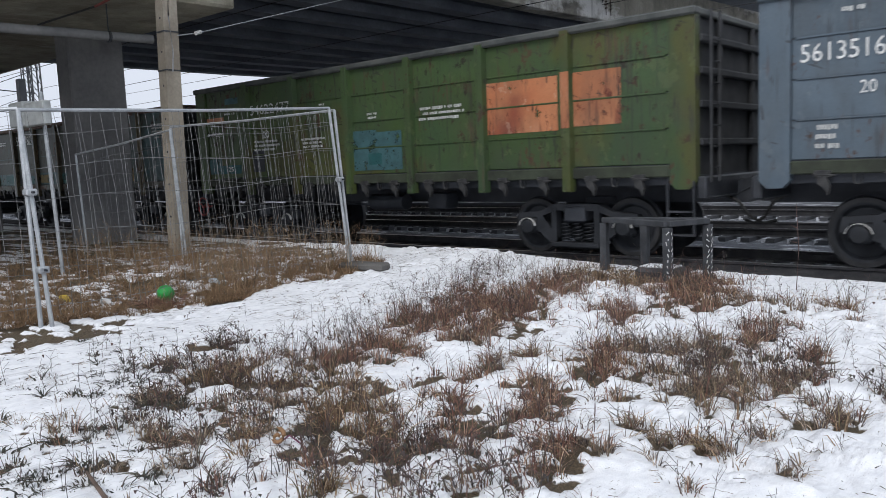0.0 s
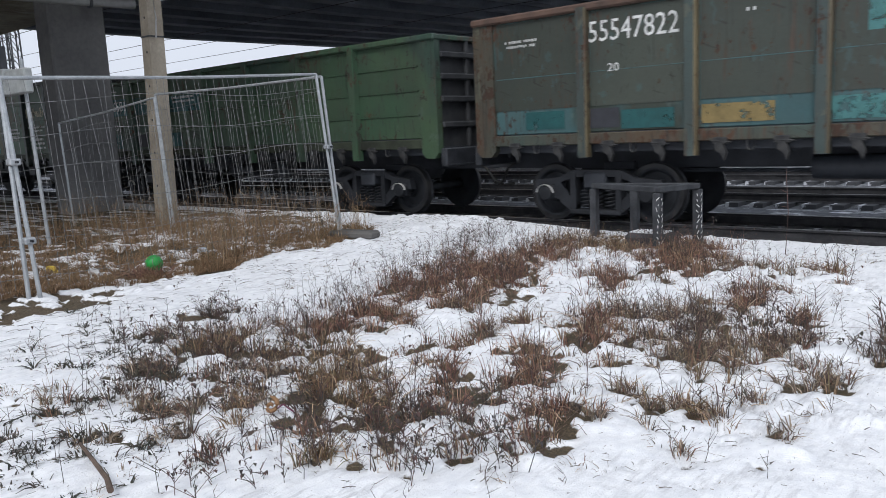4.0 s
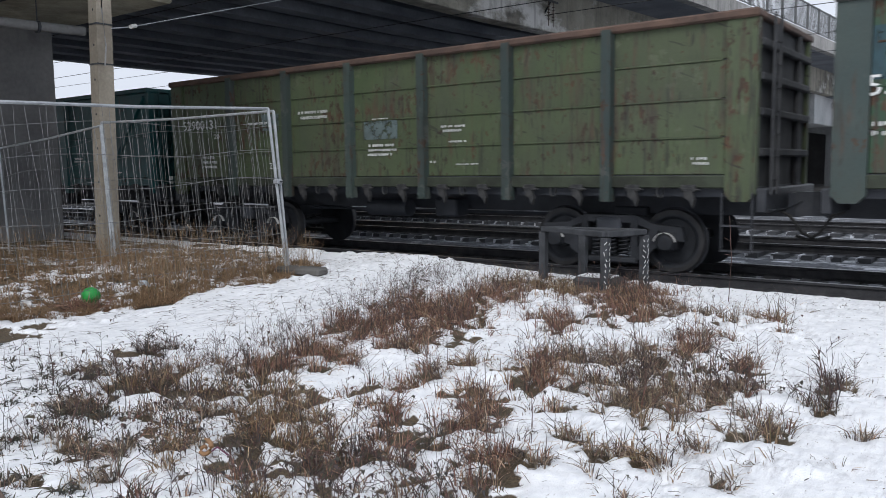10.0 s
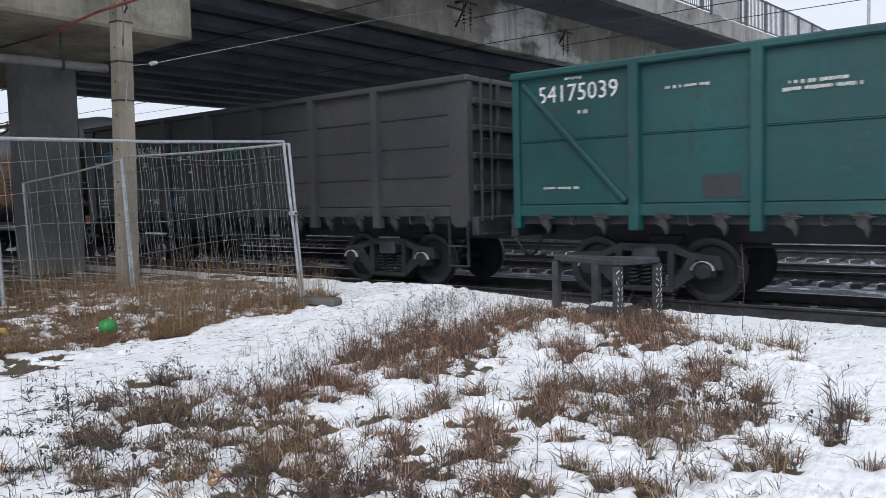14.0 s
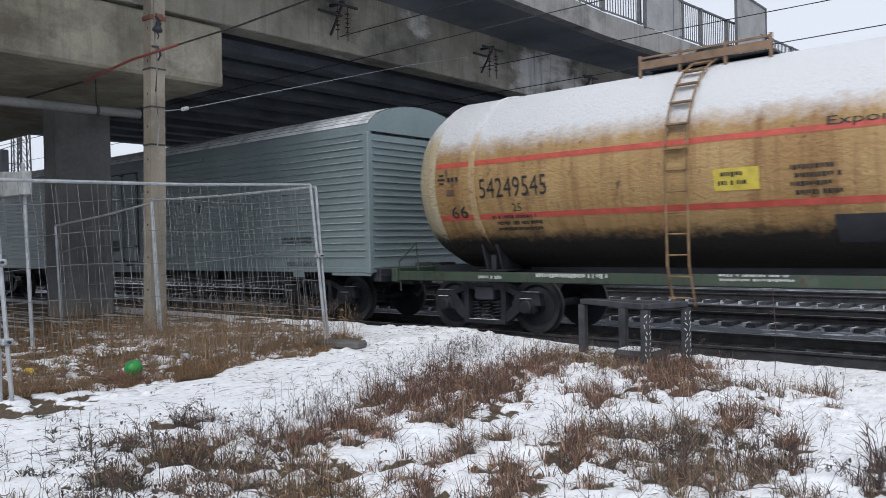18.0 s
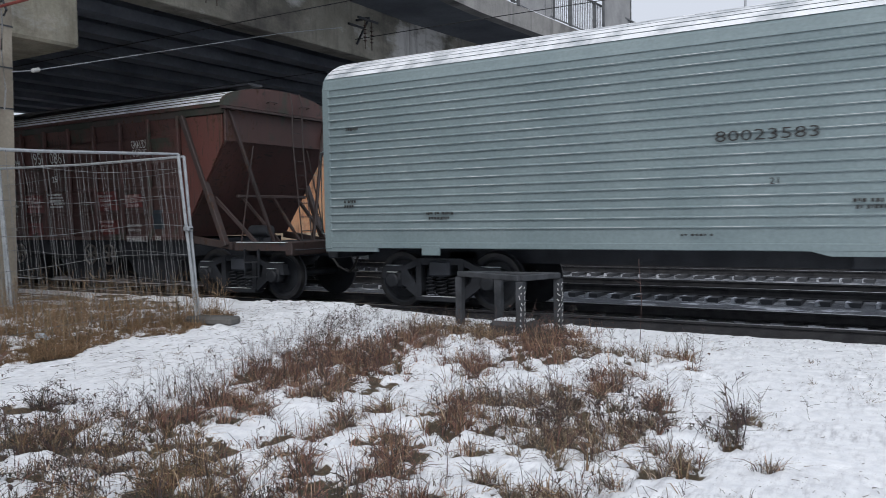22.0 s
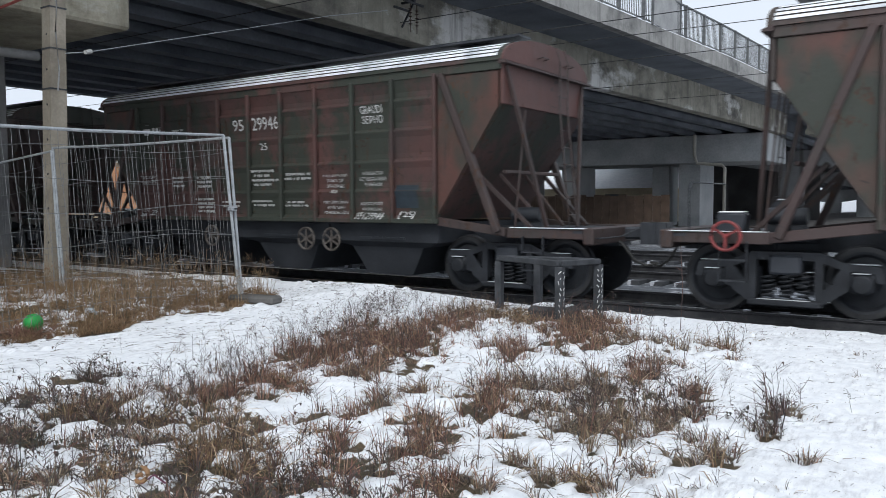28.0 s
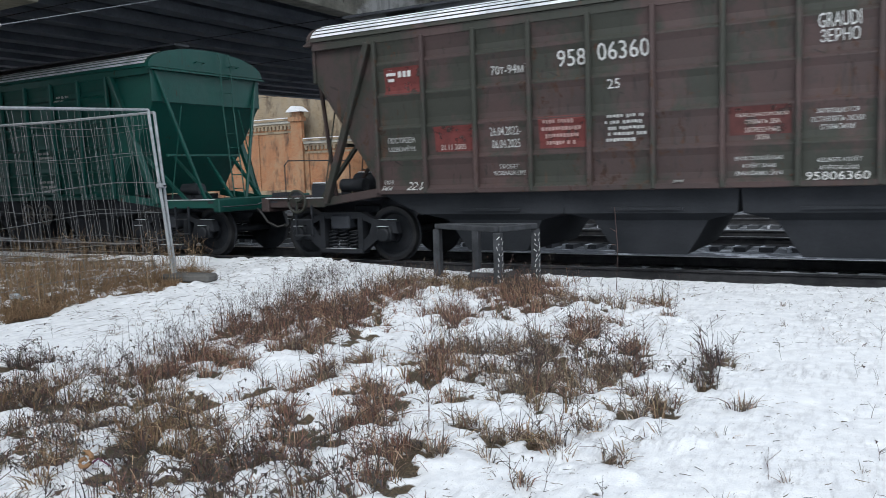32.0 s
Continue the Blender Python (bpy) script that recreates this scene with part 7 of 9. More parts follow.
for key in ("h10", "h11", "h12", "h13"):
    keep = []
    for rows_, x_, z_, wid, hgt_, m_ in MARKS[key]["small"]:
        lines = next((t_ for (x0, x1, z0, z1), t_ in STENCILS if x0 <= x_ <= x1 and z0 <= z_ <= z1), None)
        if key == "h13" and rows_ == 3 and -2.9 < x_ < -2.8:
            lines = ("21.11.2005",)
        if key == "h13" and rows_ == 4 and -2.0 < x_ < -1.9:
            lines = ("26.04.2022-", "06.04.2025")
        if not lines:
            keep.append((rows_, x_, z_, wid, hgt_, m_))
            continue
        if lines[0] == "ТАРА":
            x_, wid = -3.94, 0.20
        if len(lines) == 1:
            z_, hgt_ = z_ - hgt_ + 0.13, 0.12
        hgt_, wid = max(hgt_, 0.095 * len(lines)), min(wid, 0.50) if len(lines) == 2 and z_ > 2 else wid
        step_, longest = hgt_ / len(lines), max(len(t_) for t_ in lines)
        for i_, t_ in enumerate(lines):
            w_ = max(0.16, wid * len(t_) / longest)
            MARKS[key]["words"].append((t_, x_ + 0.5 * (wid - w_), z_ - (i_ + 0.86) * step_, w_, 0.68 * step_, STENCIL_PINK if m_ is PINK else SMALL_WHITE))
    MARKS[key]["small"] = keep


def beside_post(key, x, wid):
    """Keeps writing off the posts of a wagon's side."""
    lines, half = ([-q for q in POSTS] + POSTS, 0.10) if key[0] == "w" else (HS, 0.045) if key[0] == "h" else ([], 0)
    for q in lines:
        if x < q + half and x + wid > q - half:
            if x + wid / 2 > q and x > q - 0.35:
                return q + half
            if x + wid / 2 <= q and x + wid < q + 0.35:
                return q - half - wid
    return x


for key, groups in MARKS.items():
    w = WAGONS[key]
    y_ = {"van": -VY - 0.030, "tank": None}.get(key, -HY - 0.028 if key[0] == "h" else -SKIN - 0.012)
    at_y = lambda z_, d: ((-HY - 0.062 - d if z_ < 1.27 else panel_y(z_) - 0.004 - d) if key[0] == "h" else y_ - d) if key != "tank" else (-1.352 if z_ < 1.2 else -math.sqrt(max(0.01, (TANK_R + d) ** 2 - (z_ - TANK_Z) ** 2)))
    for i_, (x0, x1, z0, z1, m_) in enumerate(groups.get("patches", ())):
        if key == "tank" or key[0] == "h":
            k_ = 0.008 if key == "tank" else 0.001 + 0.0005 * i_
            rows_ = [[(x_, at_y(z_, k_), z_) for z_ in np.linspace(z0, z1, 12)] for x_ in (x0, x1)]
            part("paint_patch", Solid().sheet(rows_), m_, w)
        else:
            patch(x0, x1, z0, z1, y_ - 0.0005 * i_, m_, w)
    for text, x_, z_, wid, hgt_, m_ in groups.get("words", ()):
        x_ = beside_post(key, x_, wid)
        ob = letters(text, x_, z_, wid, hgt_, 0, m_, w)
        if key == "tank" and z_ > 1.2 or key[0] == "h":
            for v_ in ob.data.vertices:
                v_.co.y = at_y(v_.co.z, 0.014)
        else:
            ob.data.transform(Matrix.Translation((0, at_y(z_, 0.008) if key != "tank" else -1.352, 0)))
    for rows_, x_, z_, wid, hgt_, m_ in groups.get("small", ()):
        x_ = beside_post(key, x_, wid)
        ob = bars(x_, z_, wid, hgt_, rows_, 0, SMALL_WHITE if m_ is W else m_, w)
        if key == "tank" and z_ > 1.2 or key[0] == "h":
            for v_ in ob.data.vertices:
                v_.co.y += at_y(v_.co.z, 0.014)
        else:
            ob.data.transform(Matrix.Translation((0, at_y(z_, 0.008) if key != "tank" else -1.352, 0)))
    for x0, x1, z0, z1, m_ in groups.get("logo", ()):
        # operator's mark: three swept bars and a short plain bar
        h_, s = (z1 - z0) / 5, Solid()
        yy = at_y((z0 + z1) / 2, 0.012)
        for k in range(3):
            s.box(x0 + (0.05 if k == 1 else 0.12) * (x1 - x0), x0 + (0.40 if k == 1 else 0.34) * (x1 - x0), yy, yy + 0.002, z0 + h_ * (2 * k), z0 + h_ * (2 * k + 1))
        for k in range(3):
            u = x0 + (0.50 + 0.175 * k) * (x1 - x0)
            s.box(u, u + 0.12 * (x1 - x0), yy, yy + 0.002, z0 + 1.3 * h_, z0 + 3.3 * h_)
        tagged(part("operator_mark", s, m_, w), kind="stuff")
    for x0, x1, z0, z1, m_ in groups.get("brand", ()):
        # a row of plain cream blocks
        s, n_ = Solid(), max(3, int((x1 - x0) / 0.13))
        d_ = (x1 - x0) / n_
        for k in range(n_):
            u, tall = x0 + d_ * k, z1 if k % 4 == 0 else z0 + 0.66 * (z1 - z0)
            s.box(u, u + 0.66 * d_, y_ - 0.01, y_ - 0.008, z0, tall)
        tagged(part("operator_mark", s, m_, w, "cream operator lettering"), "cream operator lettering", kind="stuff")

# reflective plate and end marks
part("lamp_bracket", Solid().box(HALF + 0.12, HALF + 0.16, -1.1, -0.9, 1.32, 1.5, c=0.01), WHITE_PAINT, WAGONS["w6"])
handwheel(WAGONS["w1"], -HALF - 0.1, -1.40, 0.78, 0.22, RED, spokes=3, label="red brake handwheel")
handwheel(WAGONS["w7"], -HALF - 0.2, -1.40, 0.80, 0.22, plain("grey_wheel", (0.2, 0.2, 0.2)), spokes=3, label="grey brake handwheel")

# ---------------------------------------------------------------- behind the tracks
def brick_face(name, a, b, mortar, seed):
    """Old brickwork: courses of single tints, pale joints, soot and washed-out places."""
    mat, n, l, p = material(name)
    tc, sep, com = n.new("ShaderNodeTexCoord"), n.new("ShaderNodeSeparateXYZ"), n.new("ShaderNodeCombineXYZ")
    l.new(tc.outputs["Object"], sep.inputs[0])
    l.new(sep.outputs["X"], com.inputs["X"]), l.new(sep.outputs["Z"], com.inputs["Y"])
    tex = n.new("ShaderNodeTexBrick")
    for key, value in (("Color1", a), ("Color2", b), ("Mortar", mortar)):
        tex.inputs[key].default_value = (*value, 1)
    for key, value in (("Scale", 1.0), ("Mortar Size", 0.008), ("Brick Width", 0.20), ("Row Height", 0.06), ("Bias", -0.1)):
        tex.inputs[key].default_value = value
    l.new(com.outputs[0], tex.inputs["Vector"])
    col = mix(n, l, ramp(n, l, noise_node(n, l, 0.7, 6, 0.65, seed=seed), 0.50, 0.72), tex.outputs["Color"], mortar)
    col = mix(n, l, ramp(n, l, noise_node(n, l, 1.3, 6, 0.7, (1, 1, 0.4), seed + 3), 0.50, 0.68), col, (0.075, 0.052, 0.04))
    l.new(col, p.inputs["Base Color"])
    p.inputs["Roughness"].default_value = 0.92
    bump(n, l, p, tex.outputs["Fac"], -0.4, 0.01)
    return mat


BRICK = brick_face("orange_brick_face", (0.39, 0.165, 0.075), (0.28, 0.11, 0.052), (0.36, 0.25, 0.155), 51.0)
BRICK_TAN = brick_face("tan_brick_face", (0.33, 0.255, 0.165), (0.24, 0.18, 0.115), (0.32, 0.275, 0.21), 57.0)
hall = thing("brick_building", "old orange brick industrial building with stepped cornices", "building", m=Matrix.Translation((0, 3.66, -0.48)) @ Matrix.Scale(1.3, 4))
FY = 25.0
HALL_END, HALL_STEP = -24.1, -30.75
part("wall", Solid().box(-63, HALL_STEP, FY, FY + 0.5, -0.4, 4.6), BRICK, hall)
part("wall", Solid().box(HALL_STEP + 0.004, HALL_END, FY, FY + 0.5, -0.4, 3.3), BRICK, hall, "lower stretch of orange brick wall")
part("upper_wall", Solid().box(-63, HALL_END - 2.9, FY + 0.9, FY + 1.4, -0.4, 7.0), BRICK_TAN, hall, "tan brick upper storey")
part("ledge", Solid().box(-63, HALL_END, FY + 0.3, FY + 0.95, 3.25, 3.32), CONCRETE, hall)
part("side_wall", Solid().box(-63, -62.5, FY + 1.5, FY + 10, -0.4, 7.0), BRICK, hall)
part("side_wall", Solid().box(HALL_END - 0.5, HALL_END - 0.004, FY + 0.5, FY + 0.9, -0.4, 3.3), BRICK_TAN, hall)
part("side_wall", Solid().box(HALL_END - 3.4, HALL_END - 2.904, FY + 1.4, FY + 10, -0.4, 7.0), BRICK_TAN, hall)
part("roof", Solid().box(-63.3, HALL_END - 2.7, FY + 0.7, FY + 10.4, 7.0, 7.25), CONCRETE, hall)
for k in range(6):
    x_ = HALL_STEP - 6.6 * k
    part("pilaster", Solid().box(x_ - 0.42, x_ + 0.42, FY - 0.22, FY + 0.02, -0.4, 4.8).box(x_ - 0.52, x_ + 0.52, FY - 0.32, FY + 0.1, 4.8, 5.05).box(x_ - 0.3, x_ + 0.3, FY - 0.2, FY + 0.2, 5.05, 5.35), BRICK, hall, "brick pilaster with a capped top")
    part("pilaster_cap", Solid().prism([(x_ - 0.58, 5.35), (x_ + 0.58, 5.35), (x_ + 0.15, 5.68), (x_ - 0.15, 5.68)], FY - 0.45, FY + 0.35, "y"), SNOW, hall, "snow-covered pilaster cap")
# bays between the pilasters: recessed panels, strips, dentils and a stepped cornice
for x0, x1, top_ in [(HALL_STEP + 0.42, HALL_END, 3.72)] + [(HALL_STEP - 6.6 * (k + 1) + 0.42, HALL_STEP - 6.6 * k - 0.42, 5.0) for k in range(5)]:
    for q, m_ in enumerate((BRICK_TAN, CONCRETE_PALE, BRICK_TAN)):
        part("cornice", Solid().box(x0 + 0.003, x1 - 0.003, FY - 0.08 - 0.07 * q, FY + 0.3, top_ - 0.42 + 0.14 * q, top_ - 0.283 + 0.14 * q), m_, hall)
    part("cornice_snow", Solid().box(x0 + 0.01, x1 - 0.01, FY - 0.2, FY + 0.25, top_ - 0.004, top_ + 0.05, c=0.015), SNOW, hall, "snow on the cornice")
    teeth = Solid()
    for q in range(int((x1 - x0) / 0.30)):
        teeth.box(x0 + 0.08 + 0.30 * q, x0 + 0.23 + 0.30 * q, FY - 0.13, FY + 0.01, top_ - 0.64, top_ - 0.425)
    tagged(part("dentil_row", teeth, BRICK_TAN, hall), kind="stuff")
    part("string_course", Solid().box(x0 + 0.003, x1 - 0.003, FY - 0.06, FY + 0.02, top_ - 0.86, top_ - 0.74), BRICK_TAN, hall)
    for u in (x0 + 0.16, 0.5 * (x0 + x1), x1 - 0.16):
        part("wall_strip", Solid().box(u - 0.15, u + 0.15, FY - 0.075, FY + 0.02, 0.70, top_ - 0.865), BRICK, hall)
    part("plinth", Solid().box(x0 + 0.003, x1 - 0.003, FY - 0.10, FY + 0.02, -0.4, 0.70), BRICK_TAN, hall)
# single bricks of the worn corner seen between the wagons
rnd = random.Random(5)
worn_brick = Solid().box(-0.096, 0.096, -0.010, 0.008, -0.026, 0.026, c=0.004).mesh("brick")
worn_brick.materials.append(rough_mat("single_brick", (0.26, 0.11, 0.055), (0.36, 0.20, 0.10), 0.9, 30.0, 0.9, 0.3))
for r in range(24):
    for c in range(12):
        ob = new("brick", worn_brick)
        ob.parent = hall
        ob.location = (-26.9 + 0.209 * c + (0.1045 if r % 2 else 0), FY - 0.005 - rnd.uniform(0, 0.010), 0.9 + 0.066 * r)

p_wood = rough_mat("old_brown_boards", (0.06, 0.038, 0.026), (0.11, 0.075, 0.055), 1.5, 24.0, 0.9, 0.3)
boards = thing("board_fence", "dark brown board fence along the railway yard", "fence")
for k in range(23):
    part("board", Solid().box(-21.5 + 0.42 * k, -21.1 + 0.42 * k, 24.0, 24.05, -0.4, 1.80 + 0.05 * math.sin(k * 2.3), c=0.006), p_wood, boards)
part("rail", Solid().box(-21.5, -11.9, 24.05, 24.12, 0.3, 0.4).box(-21.5, -11.9, 24.05, 24.12, 1.4, 1.5), p_wood, boards)
shed = thing("low_shed", "low pale shed with a snow-covered roof", "building")
PALE_WALL = rough_mat("pale_yellow_plaster", (0.42, 0.36, 0.25), (0.55, 0.48, 0.36), 1.0, 20.0, 0.9, 0.2)
part("wall", Solid().box(-44, -21.6, 52, 60, -0.4, 2.6), PALE_WALL, shed)
part("roof", Solid().prism([(51.5, 2.6), (56, 4.6), (60.5, 2.6)], -44.5, -21.2, "x"), SNOW, shed, "snow-covered gable roof")
for k in range(8):
    part("window", Solid().box(-43.5 + 2.4 * k, -42.3 + 2.4 * k, 51.97, 52.02, 1.0, 2.1), BLUEBLACK, shed)
wall_dark = rough_mat("dark_yard_wall", (0.035, 0.035, 0.037), (0.06, 0.06, 0.062), 0.6, 12.0, 0.9, 0.2)
part_ = single("yard_wall", Solid().box(-75, -23, 66, 66.4, -0.4, 3.4).box(-23, -11.9, 66, 66.4, -0.4, 4.9).box(-11.9, 70, 116, 116.4, -0.4, 4.2), wall_dark, "dark concrete wall at the end of the railway yard", "wall")
for k in range(6):
    t_ = thing("bare_tree", "leafless winter tree beyond the railway yard", "tree", "trees beyond the yard")
    rnd = random.Random(40 + k)
    x_, y_, h_ = 12 + 17 * k + rnd.uniform(-4, 4), 120 + rnd.uniform(-12, 20), rnd.uniform(8, 12)
    BARK = rough_mat("grey_bark", (0.05, 0.045, 0.04), (0.09, 0.08, 0.07), 2.0, 20.0, 0.9, 0.2) if k == 0 else BARK
    part("trunk", Solid().tube([(x_, y_, -0.4), (x_ + 0.2, y_, h_ * 0.4), (x_ + 0.1, y_, h_)], 0.28, 8, 0.04), BARK, t_, smooth=True)
    s = Solid()
    for q in range(70):
        z_ = h_ * rnd.uniform(0.25, 0.98)
        a_, r_ = rnd.uniform(0, 6.28), (h_ * 0.34) * (1.1 - z_ / h_) + 0.6
        p0 = V((x_ + 0.1, y_, z_))
        p1 = p0 + V((math.cos(a_) * r_, math.sin(a_) * r_, r_ * rnd.uniform(0.4, 1.1)))
        s.tube([p0, p0.lerp(p1, 0.5) + V((0, 0, 0.1)), p1], 0.05, 4, 0.012)
        for _ in range(4):
            p2 = p0.lerp(p1, rnd.uniform(0.4, 1.0))
            s.tube([p2, p2 + V((rnd.uniform(-0.8, 0.8), rnd.uniform(-0.8, 0.8), rnd.uniform(0.2, 0.9)))], 0.02, 3, 0.006)
    part("crown", s, BARK, t_)

# ---------------------------------------------------------------- overhead line
WIRE = plain("dull_copper_wire", (0.035, 0.035, 0.036), 0.6, 0.3)
for yy, zz, sag, label in ((0.0, 5.72, 0.0, "contact wire over the near track"), (5.2, 5.68, 0.0, "contact wire over the second track"), (5.2, 6.45, 0.12, "carrier wire over the second track"),
                           (10.6, 6.5, 0.1, "carrier wire over the third track"), (10.6, 5.75, 0.0, "contact wire over the third track"), (16.0, 5.8, 0.0, "contact wire over a far track"),
                           (21.0, 5.85, 0.0, "contact wire over a far track"), (0.0, 6.35, 0.12, "carrier wire over the near track")):
    pts = [(x_, yy, zz - sag * math.sin(math.pi * ((x_ + 13) % 40) / 40)) for x_ in range(-130, 121, 5)]
    single("overhead_wire", Solid().tube(pts, 0.011, 5, cap=False), WIRE, label, "overhead wire", "overhead wires")
INSUL = plain("brown_insulator", (0.06, 0.035, 0.025), 0.3)
for yy in (-0.3, 5.25, 10.6):
    b_ = thing("wire_bracket", "steel bracket with insulators on the bridge girder", "bracket", "brackets on the girder")
    x_ = GIRDER_X + 0.02
    part("arm", Solid().beam((x_, yy, 6.95), (x_ + 0.45, yy, 6.95), 0.06, 0.06).beam((x_, yy - 0.35, 6.8), (x_, yy + 0.35, 6.8), 0.05, 0.05).beam((x_ + 0.4, yy - 0.45, 6.9), (x_ + 0.4, yy + 0.45, 6.9), 0.05, 0.05).beam((x_, yy, 6.3), (x_ + 0.4, yy, 6.9), 0.04, 0.04), STEEL_DARK, b_)
    for q in (-0.15, 0.15):
        s = Solid()
        for k in range(5):
            s.lathe([(0.02, 0), (0.06, 0.02), (0.02, 0.045)], (x_ + 0.4, yy + q, 6.3 + 0.1 * k), (0, 0, 1), 10)
        s.tube([(x_ + 0.4, yy + q, 6.1), (x_ + 0.4, yy + q, 6.88)], 0.012, 6)
        part("insulator", s, INSUL, b_, "ribbed brown insulator", smooth=True)
# solid parapet screens where the wires pass
SCREEN = rough_mat("grey_screen_panel", (0.27, 0.27, 0.27), (0.36, 0.36, 0.36), 1.5, 20.0, 0.8, 0.15)
for y0, y1, z1 in ((10.0, 12.8, 9.5), (16.3, 19.6, 10.5), (-1.6, 1.2, 9.5), (4.0, 6.6, 9.5)):
    sc = thing("parapet_screen", "grey protective screen on the bridge edge above the wires", "screen", "screens on the bridge")
    ex_ = EDGE_X + bend((y0 + y1) / 2)
    part("panel", Solid().box(ex_ - 0.09, ex_ - 0.06, y0 + 0.05, y1 - 0.05, 8.05, z1 - 0.05), SCREEN, sc)
    part("frame", Solid().box(ex_ - 0.11, ex_ - 0.03, y0, y0 + 0.08, 8.0, z1).box(ex_ - 0.11, ex_ - 0.03, y1 - 0.08, y1, 8.0, z1).box(ex_ - 0.11, ex_ - 0.03, y0, y1, z1 - 0.07, z1), RAILING, sc)
# street lamp masts on the deck
for yy in (38.6, 86.0, -14.0):
    m_ = thing("street_lamp", "grey street lamp mast on the bridge edge", "street lamp", "lamps on the bridge")
    ex_ = EDGE_X - 0.22 + bend(yy)
    part("mast", Solid().tube([(ex_, yy, 7.7), (ex_, yy, 16.5)], 0.11, 10, 0.06), GALV, m_, smooth=True)
    part("arm", Solid().tube([(ex_, yy, 16.4), (ex_ - 1.7, yy, 16.9)], 0.04, 8), GALV, m_)
    part("lamp_head", Solid().box(ex_ - 2.4, ex_ - 1.7, yy - 0.15, yy + 0.15, 16.85, 17.0, c=0.03), GALV, m_)
# lattice masts beyond the bridge
for x_, y_ in ((-50.6, 8.0), (-66.0, 13.5), (-88.0, 8.0)):
    m_ = thing("lattice_mast", "steel lattice mast of the overhead line", "mast", "lattice masts")
    s = Solid()
    for a, b in ((-1, -1), (-1, 1), (1, -1), (1, 1)):
        s.beam((x_ + 0.35 * a, y_ + 0.35 * b, -0.3), (x_ + 0.2 * a, y_ + 0.2 * b, 13), 0.07, 0.07)
    for k in range(17):
        z0, z1 = -0.2 + 0.76 * k, 0.56 + 0.76 * k
        e0, e1 = 0.35 - 0.15 * k / 17, 0.35 - 0.15 * (k + 1) / 17
        for b in (-1, 1):
            s.beam((x_ - e0, y_ + b * e0, z0), (x_ + e1, y_ + b * e1, z1), 0.03, 0.03)
            s.beam((x_ + b * e0, y_ + e0, z0), (x_ + b * e1, y_ - e1, z1), 0.03, 0.03)
    part("lattice", s, STEEL_DARK, m_)
    part("arm", Solid().beam((x_, y_, 6.9), (x_, y_ - 3.0, 7.1), 0.06, 0.06).beam((x_, y_, 8.3), (x_, y_ - 2.8, 7.15), 0.04, 0.04), STEEL_DARK, m_)

m_ = thing("lattice_mast", "steel lattice mast carrying the far wires", "mast", "lattice masts")
s = Solid()
for a, b in ((-1, -1), (-1, 1), (1, -1), (1, 1)):
    s.beam((-100 + 0.3 * a, 18.5 + 0.3 * b, -0.3), (-100 + 0.2 * a, 18.5 + 0.2 * b, 9.5), 0.07, 0.07)
for k in range(12):
    for b in (-1, 1):
        s.beam((-100.28, 18.5 + 0.28 * b, 0.75 * k), (-99.75, 18.5 + 0.25 * b, 0.75 * k + 0.75), 0.03, 0.03)
part("lattice", s, STEEL_DARK, m_)
for yy, zz in ((16.0, 5.8), (21.0, 5.85)):
    part("arm", Solid().beam((-100, 18.5, 7.2), (-100, yy, 6.4), 0.06, 0.06).beam((-100, yy, 6.45), (-100, yy, zz - 0.01), 0.04, 0.04), STEEL_DARK, m_)

# ---------------------------------------------------------------- pipe, cables and fittings near the pole
pipe = thing("drain_pipe", "pale pipe slung under the bridge pier cap", "pipe")
part("tube", Solid().tube([(-14.2, -16, 4.12), (-14.2, -7, 4.15), (-14.2, -4.35, 4.2)], 0.085, 10), CONCRETE, pipe, smooth=True)
for yy in (-10.0, -7.6, -5.2):
    part("hanger", Solid().lathe([(0.09, -0.03), (0.11, -0.02), (0.11, 0.02), (0.09, 0.03)], (-14.2, yy, 4.17), (0, 1, 0), 12).beam((-14.2, yy, 4.2), (-14.2, yy, 4.76), 0.015, 0.015), STEEL_DARK, pipe)
spout = thing("down_pipe", "pale downpipe on the far bridge pier", "pipe")
part("tube", Solid().tube([(-16.0, 41.7, 6.0), (-16.0, 41.7, 4.6), (-15.8, 41.7, 4.05), (-14.2, 41.75, 3.9), (-14.0, 41.75, 3.7), (-14.0, 41.75, 0.0)], 0.11, 8), CONCRETE_PALE, spout, smooth=True)
lean_x = lambda z: PX - 0.20 + 0.038 * z
for z_ in np.arange(0.9, 10.0, 0.55):
    part("bolt_hole", Solid().tube([(lean_x(z_) + 0.02, PY - 0.148 + 0.0030 * z_, z_), (lean_x(z_) + 0.02, PY - 0.100, z_)], 0.019, 8), BLACK_PAINT, pole, "dark bolt hole")
for z_ in (3.35, 3.98, 4.62):
    part("band", Solid().box(lean_x(z_) - 0.128, lean_x(z_) + 0.128, PY - 0.142, PY + 0.142, z_ - 0.012, z_ + 0.012), STEEL_DARK, pole, "steel band")
part("cable", Solid().tube([(PX + 0.24, PY - 0.1, 9), (PX + 0.23, PY - 0.12, 5.2), (PX + 0.27, PY - 0.12, 4.6), (PX + 0.22, PY - 0.12, 4.2), (PX + 0.29, PY - 0.12, 3.6), (PX + 0.2, PY - 0.1, 3.3)], 0.013, 6), plain("grey_cable", (0.3, 0.3, 0.3)), pole, "thin grey cable", smooth=True)
